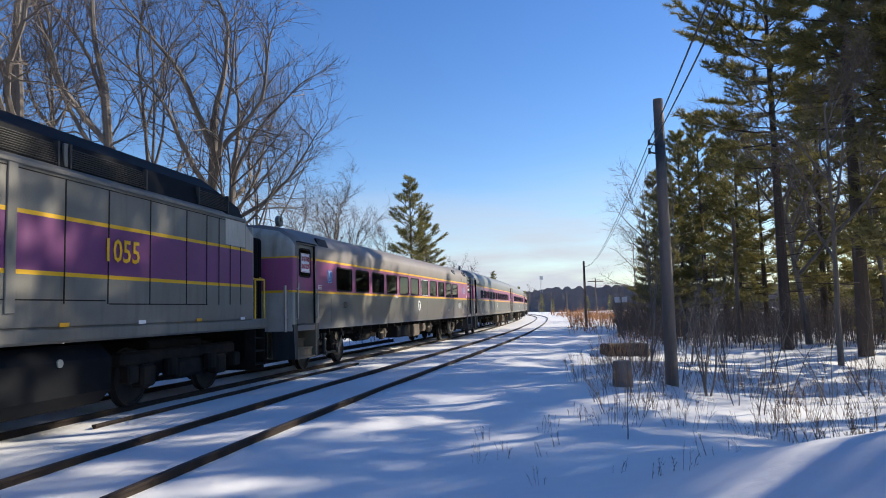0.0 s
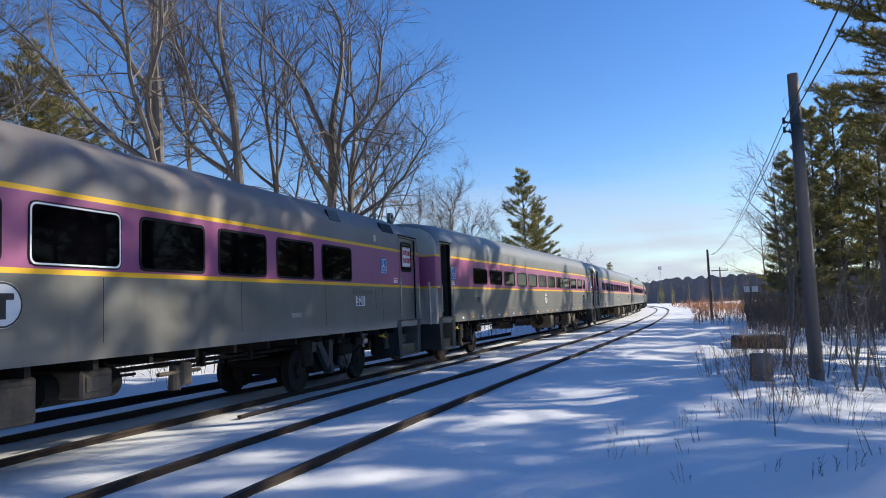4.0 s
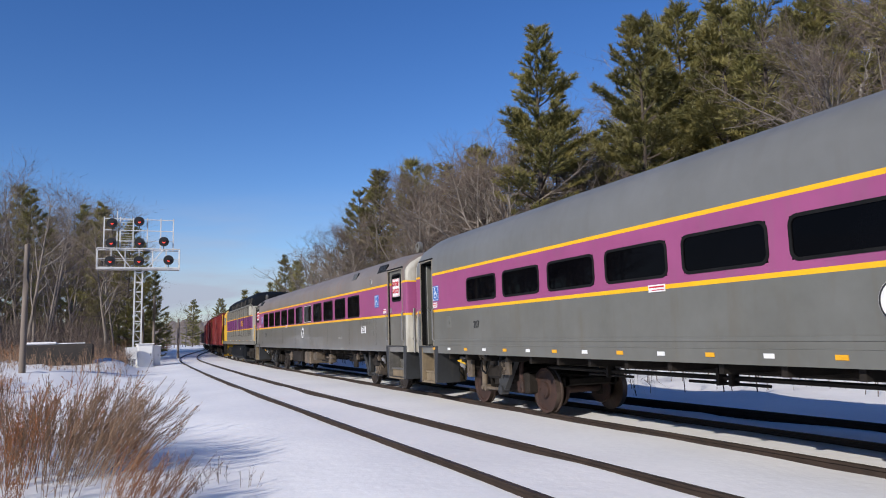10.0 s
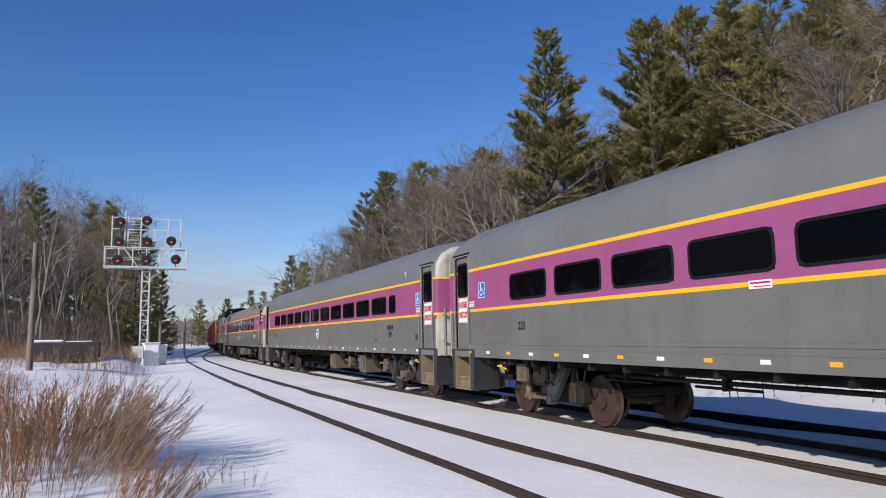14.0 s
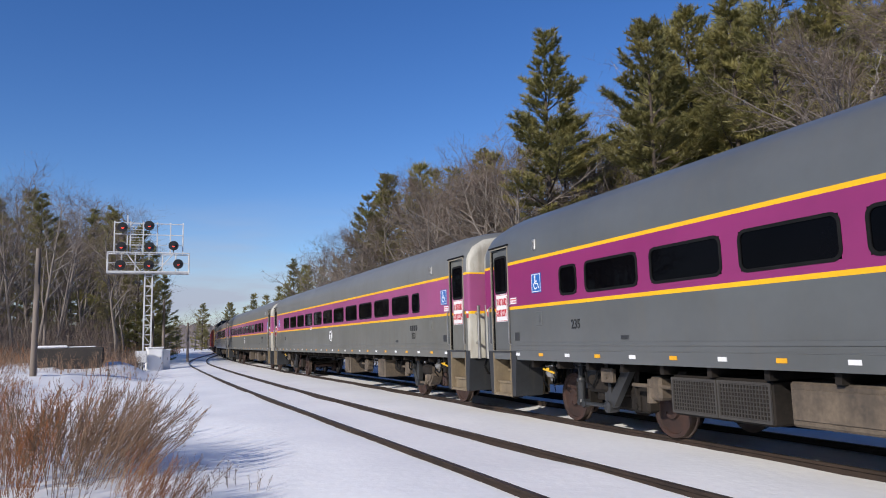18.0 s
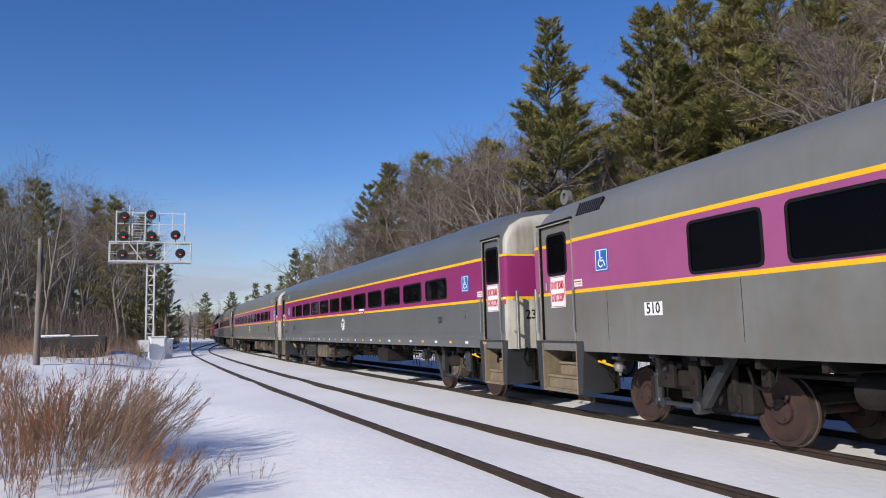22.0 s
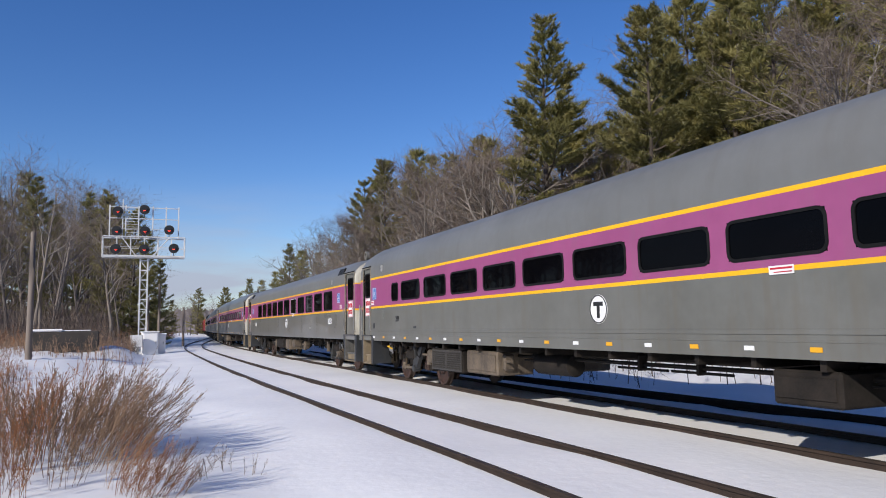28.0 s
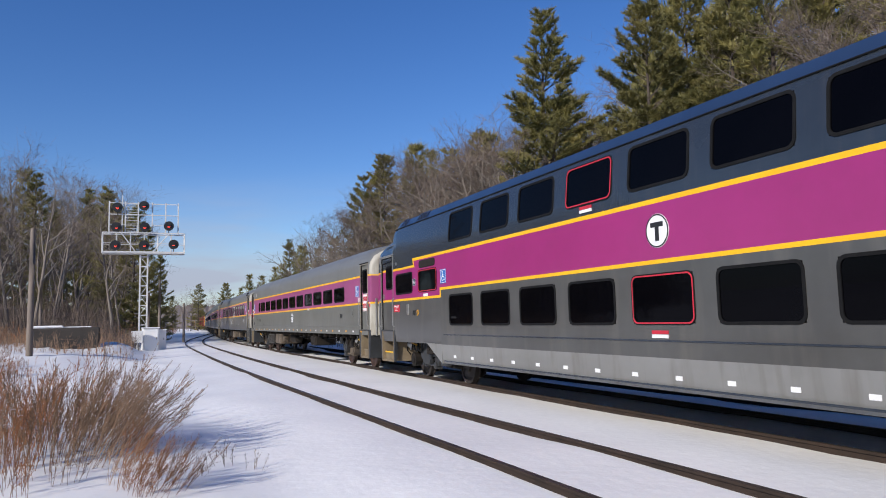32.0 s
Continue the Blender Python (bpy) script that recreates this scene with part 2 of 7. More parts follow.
STEP_TAN = mat("sandy_step_paint", (0.235, 0.185, 0.115), (0.145, 0.112, 0.07), 2.0, 0.7, 0.0, 0.002, 20.0, dirt=(0.11, 0.085, 0.055), dirt_amount=0.6)
CHEEK = mat("slate_step_cheek", (0.030, 0.033, 0.036), (0.021, 0.022, 0.023), 1.5, 0.5, 0.0, 0.002, 12.0, dirt=(0.07, 0.058, 0.042), dirt_amount=0.4)
JAMB = mat("dusty_door_jamb", (0.30, 0.27, 0.21), (0.20, 0.18, 0.14), 2.0, 0.6, 0.0, 0.002, 12.0, dirt=(0.09, 0.08, 0.06), dirt_amount=0.5)
TEAL = mat("dark_teal_sticker", (0.012, 0.055, 0.06), (0.014, 0.06, 0.065), 3.0, 0.5)
# lower body, lighter and less blue than CHARCOAL
LOWGREY = mat("mid_grey_lower_body", (0.078, 0.078, 0.073), (0.058, 0.057, 0.053), 0.7, 0.35, 0.0, 0.001, 5.0, dirt=(0.14, 0.13, 0.11), dirt_amount=0.45, dirt_stretch=(3, 3, 0.5), coat=0.2)
# near-black copy of RUST; for coach 521 tree shade is put into it
DARKWHEEL = mat("dark_wheel_steel", (0.014, 0.011, 0.010), (0.030, 0.022, 0.018), 4.0, 0.8, 0.1, 0.003, 25.0)
MESHGREY = mat("grille_grey", (0.055, 0.050, 0.044), (0.035, 0.032, 0.028), 3.0, 0.7, 0.0, 0.002, 20.0)

# ---- mesh tools ----
class Shape:
    """Collects faces for one mesh; each face has a material slot."""

    def __init__(self):
        self.v, self.f, self.m = [], [], []

    def face(self, pts, slot=0):
        i = len(self.v)
        self.v.extend(tuple(p) for p in pts)
        self.f.append(tuple(range(i, i + len(pts))))
        self.m.append(slot)

    def box(self, lo, hi, slot=0, taper=0.0):
        x0, y0, z0 = lo
        x1, y1, z1 = hi
        i, t = len(self.v), taper
        self.v += [(x0, y0, z0), (x1, y0, z0), (x1, y1, z0), (x0, y1, z0), (x0 + t, y0 + t, z1), (x1 - t, y0 + t, z1), (x1 - t, y1 - t, z1), (x0 + t, y1 - t, z1)]
        for q in ((3, 2, 1, 0), (4, 5, 6, 7), (0, 1, 5, 4), (1, 2, 6, 5), (2, 3, 7, 6), (3, 0, 4, 7)):
            self.f.append(tuple(i + k for k in q))
            self.m.append(slot)
        return self

    def slab(self, lo, hi, r=0.02, slot=0):
        """A box whose edges are chamfered by r."""
        c = [(a + b) / 2 for a, b in zip(lo, hi)]
        h = [(b - a) / 2 for a, b in zip(lo, hi)]
        r = min(r, *[k * 0.9 for k in h])
        bm = bmesh.new()
        bmesh.ops.create_cube(bm, size=2.0)
        for v in bm.verts:
            v.co = Vector(c) + Vector(v.co[k] * h[k] for k in range(3))
        bmesh.ops.bevel(bm, geom=bm.edges[:], offset=r, segments=1, affect="EDGES")
        bm.verts.index_update()
        i = len(self.v)
        self.v += [tuple(v.co) for v in bm.verts]
        for fc in bm.faces:
            self.f.append(tuple(i + v.index for v in fc.verts))
            self.m.append(slot)
        bm.free()
        return self

    def tube(self, p, q, r0, r1=None, n=8, slot=0, caps=True):
        r1 = r0 if r1 is None else r1
        p, q = Vector(p), Vector(q)
        d = q - p
        if d.length < 1e-6:
            return self
        a = d.normalized().orthogonal().normalized()
        b = d.normalized().cross(a)
        i = len(self.v)
        for c, r in ((p, r0), (q, r1)):
            for k in range(n):
                w = 2 * math.pi * k / n
                self.v.append(tuple(c + a * (r * math.cos(w)) + b * (r * math.sin(w))))
        for k in range(n):
            self.f.append((i + k, i + (k + 1) % n, i + n + (k + 1) % n, i + n + k))
            self.m.append(slot)
        if caps:
            self.f += [tuple(i + n - 1 - k for k in range(n)), tuple(i + n + k for k in range(n))]
            self.m += [slot, slot]
        return self

    def pipe(self, pts, r, n=6, slot=0):
        for p, q in zip(pts, pts[1:]):
            self.tube(p, q, r, r, n, slot)
        return self

    def cable(self, pts, r, n=6, slot=0):
        """One continuous round cable through the points."""
        i = len(self.v)
        for j, p in enumerate(pts):
            d = (Vector(pts[min(j + 1, len(pts) - 1)]) - Vector(pts[max(j - 1, 0)])).normalized()
            a = d.cross(Vector((0, 0, 1)) if abs(d.z) < 0.9 else Vector((1, 0, 0))).normalized()
            b = d.cross(a)
            for k in range(n):
                w = 2 * math.pi * k / n
                self.v.append(tuple(Vector(p) + a * (r * math.cos(w)) + b * (r * math.sin(w))))
        for j in range(len(pts) - 1):
            for k in range(n):
                self.f.append((i + j * n + k, i + j * n + (k + 1) % n, i + (j + 1) * n + (k + 1) % n, i + (j + 1) * n + k))
                self.m.append(slot)
        self.f += [tuple(i + k for k in range(n)), tuple(i + (len(pts) - 1) * n + n - 1 - k for k in range(n))]
        self.m += [slot, slot]
        return self

    def turned(self, prof, axis="x", at=(0, 0, 0), n=24, slots=None):
        """A turned body: profile rows (along the axis, radius)."""
        i = len(self.v)
        for s, r in prof:
            for k in range(n):
                w = 2 * math.pi * k / n
                c, e = r * math.cos(w), r * math.sin(w)
                o = {"x": (s, c, e), "y": (c, s, e), "z": (c, e, s)}[axis]
                self.v.append(tuple(o[j] + at[j] for j in range(3)))
        for j in range(len(prof) - 1):
            for k in range(n):
                self.f.append((i + j * n + k, i + j * n + (k + 1) % n, i + (j + 1) * n + (k + 1) % n, i + (j + 1) * n + k))
                self.m.append(slots[j] if slots else 0)
        self.f += [tuple(i + k for k in range(n)), tuple(i + (len(prof) - 1) * n + n - 1 - k for k in range(n))]
        self.m += [slots[0] if slots else 0, slots[-1] if slots else 0]
        return self

    def outline(self, pts, x0, x1, slot=0):
        """A flat outline of (y, z) points, thick from x0 to x1."""
        n, i = len(pts), len(self.v)
        self.v += [(x0, y, z) for y, z in pts] + [(x1, y, z) for y, z in pts]
        self.f += [tuple(i + n - 1 - k for k in range(n)), tuple(i + n + k for k in range(n))]
        self.m += [slot, slot]
        for k in range(n):
            self.f.append((i + k, i + (k + 1) % n, i + n + (k + 1) % n, i + n + k))
            self.m.append(slot)
        return self

    def mesh(self, name, mats, smooth=False):
        me = bpy.data.meshes.new(name)
        me.from_pydata(self.v, [], self.f)
        for m in mats:
            me.materials.append(m)
        if len(mats) > 1:
            me.polygons.foreach_set("material_index", self.m)
        if smooth:
            me.polygons.foreach_set("use_smooth", [True] * len(self.f))
        me.update()
        bm = bmesh.new()
        bm.from_mesh(me)
        if len(self.f) < 60000:
            if smooth:
                bmesh.ops.remove_doubles(bm, verts=bm.verts[:], dist=0.0005)
            bmesh.ops.recalc_face_normals(bm, faces=bm.faces[:])
            bm.to_mesh(me)
        bm.free()
        if smooth:
            me.set_sharp_from_angle(angle=radians(38))
        return me


def part(name, shape, mats, parent=None, label="", smooth=False, at=(0, 0, 0)):
    """One mesh object under a thing or a part."""
    mats = mats if isinstance(mats, (list, tuple)) else [mats]
    me = shape if isinstance(shape, bpy.types.Mesh) else shape.mesh(name, mats, smooth)
    ob = new(name, me)
    ob.location = at
    ob.parent = parent
    if label:
        ob["label"] = label
    return ob


def thing(name, label, category, at=(0, 0, 0), turn=0.0, group="", kind="", lean=(0.0, 0.0)):
    ob = new(name)
    ob.empty_display_size = 0.2
    ob.matrix_basis = pose(*at, lean[0], lean[1], turn)
    return tagged(ob, label, category, group, kind)


def lettering(words, size, material, bold=0.0):
    """Flat lettering as a mesh in the x-y plane, centred."""
    cu = bpy.data.curves.new("lettering", "FONT")
    cu.body, cu.size, cu.align_x, cu.align_y = words, size, "CENTER", "CENTER"
    cu.extrude, cu.offset, cu.resolution_u = 0.002, bold, 2
    ob = bpy.data.objects.new("lettering", cu)
    scene.collection.objects.link(ob)
    me = bpy.data.meshes.new_from_object(ob.evaluated_get(bpy.context.evaluated_depsgraph_get()))
    bpy.data.objects.remove(ob)
    bpy.data.curves.remove(cu)
    me.materials.clear()
    me.materials.append(material)
    return me


def on_side(me, y, z, x, side, stretch=1.0):
    """Stands flat lettering on a car side: side -1 faces -x, 1 faces +x."""
    me = me.copy()
    me.transform(Matrix.Translation((x, y, z)) @ pose(0, 0, 0, 90, 0, 90 * side) @ Matrix.Diagonal((stretch, 1, 1, 1)))
    return me


# ---- the line ----
LINE_Y = [-420, -200, -140, -120, -105, -92, -75, -55, -40, -28, -18, -10, -4, 4, 10, 18, 28, 40, 55, 65, 75, 100, 180, 260, 420]
LINE_SLOPE = [-.25, -.15, -.06, -.025, .005, .025, .035, .055, .079, .096, .096, .07, .011, -.0455, -.069, -.064, -.053, -.042, -.03, -.01, .005, .025, .03, -.02, -.15]
GRID = np.arange(-420, 420.01, 0.5)
SLOPE = np.interp(GRID, LINE_Y, LINE_SLOPE)
LINE_X = np.concatenate([[0], np.cumsum((SLOPE[1:] + SLOPE[:-1]) / 4)])
LINE_X += 4.43 - np.interp(0, GRID, LINE_X)
SPACING = 3.83


def spacing(y):
    """The tracks draw a little apart ahead of the camera."""
    k = min(1.0, max(0.0, (y - 4) / 24))
    return SPACING + 0.32 * k * k * (3 - 2 * k)


def beside(y, off):
    """The point off metres to the right of the near track's line at y (the train's track is at SPACING)."""
    sl = float(np.interp(y, GRID, SLOPE))
    n = math.hypot(1, sl)
    return float(np.interp(y, GRID, LINE_X)) + off / n, y - off * sl / n


def near_off(y):
    """The near track joins the train's track far ahead."""
    k = min(1.0, max(0.0, (y - 60) / 90))
    return spacing(y) * k * k * (3 - 2 * k)


MAIN = np.array([beside(y, spacing(y)) for y in GRID])
ARC = np.concatenate([[0], np.cumsum(np.hypot(*np.diff(MAIN, axis=0).T))])
ARC -= np.interp(0, MAIN[:, 1], ARC)


def along(s):
    """A point of the train's track, s metres along it."""
    return float(np.interp(s, ARC, MAIN[:, 0])), float(np.interp(s, ARC, MAIN[:, 1]))

# ---- ground and tracks ----
def ground_z(x, y):
    d = x - float(np.interp(y, GRID, LINE_X))
    w = 0.075 * noise.noise((x * 0.3, y * 0.3, 0.0)) + 0.03 * noise.noise((x * 1.0, y * 0.7, 5.0)) + 0.012 * noise.noise((x * 2.3, y * 1.6, 8.0))
    drift = 0.085 * noise.noise((x * 0.55 + y * 0.12, y * 0.22, 3.0)) + 0.036 * noise.noise((x * 1.3 + y * 0.3, y * 0.5, 6.0))
    far = min(1.0, max(0.0, (math.hypot(x, y) - 18) / 60))
    if -1.25 <= d <= 5.3:
        return -0.098 + w * 0.42
    if d > 5.3:
        k = min(1.0, (d - 5.3) / 3.0)
        z = -0.098 - 0.267 * k + w * (0.42 + 1.88 * k) + max(0.0, d - 16) * 0.05 + 1.2 * far * noise.noise((x * 0.03, y * 0.03, 2.0))
        return min(z, 6.0)
    k = min(1.0, (-1.25 - d) / 1.6)
    z = -0.098 - 0.077 * k + w * (0.42 + 0.78 * k) + drift * k
    k2 = min(1.0, max(0.0, (-5.5 - d) / 5.0)) * min(1.0, max(0.0, (4.0 - y) / 8.0))
    z -= 0.45 * k2 * k2 * (3 - 2 * k2)
    # the ploughed bank beside the camera
    m = math.exp(-((x + 4.3) / 2.5) ** 2 - ((y + 4.6) / 2.9) ** 2)
    z += 1.5 * m + 0.05 * m * noise.noise((x * 0.9, y * 0.9, 9.0))
    k3 = min(1.0, max(0.0, (y - 28) / 16)) * min(1.0, max(0.0, (-3.4 - d) / 4.0))
    z += 0.7 * k3 * k3 * (3 - 2 * k3)
    # ploughed heap by the wall
    z += 0.75 * math.exp(-((x + 2.9) / 1.3) ** 2 - ((y - 42.5) / 1.6) ** 2)
    # rising wooded bank ahead and to the left
    z += max(0.0, -d - 13) * 0.06 * min(1.0, max(0.0, (y - 20) / 30)) + far * 0.8 * noise.noise((x * 0.03, y * 0.03, 2.0)) * (1 if d < -8 else 0)
    return min(z, 6.0)


def spaced(lo, a, b, hi, fine, grow=1.18):
    out = list(np.arange(a, b + 1e-6, fine))
    s, p = fine, b
    while p < hi:
        s *= grow
        p += s
        out.append(min(p, hi))
    s, p = fine, a
    while p > lo:
        s *= grow
        p -= s
        out.insert(0, max(p, lo))
    return out


def build_ground():
    xs, ys = spaced(-900, -12, 13, 900, 0.3), spaced(-1100, -26, 30, 1100, 0.4, 1.12)
    v = [(x, y, ground_z(x, y)) for y in ys for x in xs]
    n = len(xs)
    f = [(j * n + i, j * n + i + 1, (j + 1) * n + i + 1, (j + 1) * n + i) for j in range(len(ys) - 1) for i in range(n - 1)]
    me = bpy.data.meshes.new("ground")
    me.from_pydata(v, [], f)
    me.materials.append(SNOW)
    me.polygons.foreach_set("use_smooth", [True] * len(f))
    tagged(new("ground", me), "deep wind-smoothed snow over the ground", "snow", kind="structure")


def rail_bar(off, y0, y1, step=1.0, lift=0.0, joined=False):
    """One rail swept along the line."""
    prof = [(-0.07, -0.172), (0.07, -0.172), (0.07, -0.155), (0.012, -0.13), (0.012, -0.04), (0.037, -0.032), (0.037, -0.004), (0.031, 0.0), (-0.031, 0.0), (-0.037, -0.004), (-0.037, -0.032), (-0.012, -0.04), (-0.012, -0.13), (-0.07, -0.155)]
    s, n = Shape(), len(prof)
    ys = np.arange(y0, y1 + 1e-6, step)
    for y in ys:
        for u, z in prof:
            x, yy = beside(y, off + u + (near_off(y) if joined else spacing(y) if joined is None else 0.0))
            s.v.append((x, yy, z + lift))
    for j in range(len(ys) - 1):
        for k in range(n):
            s.f.append((j * n + k, j * n + (k + 1) % n, (j + 1) * n + (k + 1) % n, (j + 1) * n + k))
            s.m.append(1 if k == 7 else 0)
    s.f += [tuple(range(n)), tuple((len(ys) - 1) * n + n - 1 - k for k in range(n))]
    s.m += [0, 0]
    return s


def build_tracks():
    for name, off, joined, label in (("near_track", 0.0, True, "snow-covered railway track with two rusty rails"), ("train_track", 0.0, None, "railway track under the passing train")):
        tr = thing(name, label, "railway track", kind="structure")
        for side in (-0.7525, 0.7525):
            part("rail", rail_bar(off + side, -170, 175, 1.0, 0.0, joined), [RAIL, RAILTOP], tr)
    a = part("spare_rail", rail_bar(2.3, -22.0, -9.6, 0.8, -0.03), [RAIL, RAIL])
    tagged(a, "loose rusty rail lying in the snow between tracks", "rail")
    # dark line beyond the train, drawn as a rail-shaped bar
    a = part("spare_rail", rail_bar(6.5, -40.0, 60.0, 1.0, -0.02), [RAIL, RAIL])
    tagged(a, "long rail-shaped bar lying in the snow beyond the train", "rail")


# ---- trees and brush ----
def wander(rng, d, amount):
    v = Vector((rng.gauss(0, amount), rng.gauss(0, amount), rng.gauss(0, amount))) + d
    return v.normalized()


def spike(verts, faces, rng, p, d, length, width):
    """A twig or needle blade too thin to need a section."""
    a = d.orthogonal().normalized()
    a.rotate(Matrix.Rotation(rng.uniform(0, 6.28), 3, d))
    i = len(verts)
    verts += [tuple(p - a * width), tuple(p + a * width), tuple(p + d * length)]
    faces.append((i, i + 1, i + 2))


def limb(wood, fine, rng, p, d, length, r, level, spec):
    """Grows one branch with its side branches."""
    segs = spec["segs"][level]
    pts, dirs = [p], [d]
    for i in range(segs):
        d = wander(rng, d, spec["bend"][level])
        d = (d + Vector((0, 0, spec["rise"][level]))).normalized()
        p = p + d * (length / segs)
        pts.append(p)
        dirs.append(d)
    tip = max(r * spec["tip"][level], 0.006)
    for i in range(segs):
        a, b = r + (tip - r) * i / segs, r + (tip - r) * (i + 1) / segs
        wood.tube(pts[i], pts[i + 1], a, b, (9, 6, 3)[level], 0, False)
    verts, faces = fine
    if level == 2:
        for k in range(spec["twigs"]):
            f = rng.uniform(0.1, 1.0)
            i = min(segs - 1, int(f * segs))
            q = pts[i].lerp(pts[i + 1], f * segs - i)
            e = wander(rng, dirs[i + 1], 0.6)
            e = (e + Vector((0, 0, 0.15))).normalized()
            L = rng.uniform(0.5, 1.25) * spec["twig_length"]
            spike(verts, faces, rng, q, e, L, 0.0075)
            for g in range(3):
                spike(verts, faces, rng, q + e * L * rng.uniform(0.2, 0.85), wander(rng, e, 0.55), L * rng.uniform(0.3, 0.65), 0.0055)
        return
    kids = spec["kids"][level]
    for k in range(kids):
        f = spec["from"][level] + (1 - spec["from"][level]) * (k + rng.random()) / kids
        i = min(segs - 1, int(f * segs))
        q = pts[i].lerp(pts[i + 1], f * segs - i)
        side = dirs[i + 1].orthogonal().normalized()
        side.rotate(Matrix.Rotation(rng.uniform(0, 2 * math.pi), 3, dirs[i + 1]))
        ang = radians(rng.uniform(*spec["angle"][level]))
        nd = (dirs[i + 1] * math.cos(ang) + side * math.sin(ang)).normalized()
        ln = length * spec["ratio"][level] * rng.uniform(0.6, 1.2) * (1.2 - 0.7 * f)
        rr = min((r + (tip - r) * f) * 0.8, r * spec["thin"][level])
        limb(wood, fine, rng, q, nd, ln, max(rr, 0.011), level + 1, spec)


TREE_SPECS = {
    "tall": dict(segs=(9, 6, 3), bend=(0.03, 0.12, 0.2), rise=(0.03, 0.08, 0.05), tip=(0.1, 0.2, 0.4), kids=(18, 8), ratio=(0.40, 0.44), thin=(0.4, 0.5), angle=((38, 72), (30, 65)), twigs=9, twig_length=1.0, **{"from": (0.35, 0.2)}),
    "spreading": dict(segs=(7, 7, 3), bend=(0.05, 0.12, 0.22), rise=(0.02, 0.06, 0.04), tip=(0.2, 0.15, 0.4), kids=(12, 12), ratio=(0.72, 0.36), thin=(0.55, 0.42), angle=((30, 68), (35, 70)), twigs=9, twig_length=1.0, **{"from": (0.28, 0.2)}),
    "forked": dict(segs=(7, 12, 5), bend=(0.05, 0.15, 0.24), rise=(0.0, 0.10, 0.08), tip=(0.7, 0.08, 0.3), kids=(5, 17), ratio=(1.35, 0.34), thin=(0.56, 0.3), angle=((14, 46), (30, 66)), twigs=12, twig_length=1.25, **{"from": (0.55, 0.18)}),
    "open": dict(segs=(9, 9, 5), bend=(0.05, 0.11, 0.2), rise=(0.0, 0.05, 0.05), tip=(0.3, 0.1, 0.3), kids=(9, 15), ratio=(0.78, 0.36), thin=(0.55, 0.34), angle=((20, 50), (30, 62)), twigs=11, twig_length=1.05, **{"from": (0.38, 0.2)}),
    "birch": dict(segs=(9, 8, 3), bend=(0.06, 0.12, 0.22), rise=(0.02, 0.05, 0.03), tip=(0.2, 0.15, 0.35), kids=(8, 9), ratio=(0.50, 0.34), thin=(0.42, 0.3), angle=((35, 70), (30, 65)), twigs=6, twig_length=0.8, **{"from": (0.4, 0.25)}),
    "far": dict(segs=(5, 4, 2), bend=(0.04, 0.12, 0.2), rise=(0.03, 0.08, 0.05), tip=(0.1, 0.2, 0.4), kids=(11, 5), ratio=(0.45, 0.45), thin=(0.42, 0.5), angle=((35, 68), (30, 65)), twigs=6, twig_length=1.4, **{"from": (0.3, 0.2)}),
}


def bare_tree_meshes(kind, seed, height, trunk_r, bark):
    rng = random.Random(seed)
    wood, fine = Shape(), ([], [])
    limb(wood, fine, rng, Vector((0, 0, -0.3)), Vector((0, 0, 1)), height * (0.45 if kind == "forked" else 0.8), trunk_r, 0, TREE_SPECS[kind])
    k = height / max(v[2] for v in fine[0])
    wood.v = [(x * k, y * k, z * k) for x, y, z in wood.v]
    me = bpy.data.meshes.new("twigs")
    me.from_pydata([(x * k, y * k, z * k) for x, y, z in fine[0]], [], fine[1])
    me.materials.append(TWIG)
    return wood.mesh("trunk", [bark], True), me


def plume(verts, faces, rng, pts, per, long, half):
    """Needles set all round a shoot, pointing forwards and up."""
    for p, q in zip(pts, pts[1:]):
        d = q - p
        n = max(2, int(d.length * per))
        ax = d.normalized()
        for k in range(n):
            c = p + d * rng.random()
            e = Vector((rng.gauss(0, 1), rng.gauss(0, 1), rng.gauss(0.15, 0.75)))
            e = (e.normalized() * 0.85 + ax * 0.75 + Vector((0, 0, 0.22))).normalized()
            spike(verts, faces, rng, c, e, long * rng.uniform(0.65, 1.25), half * rng.uniform(0.7, 1.2))


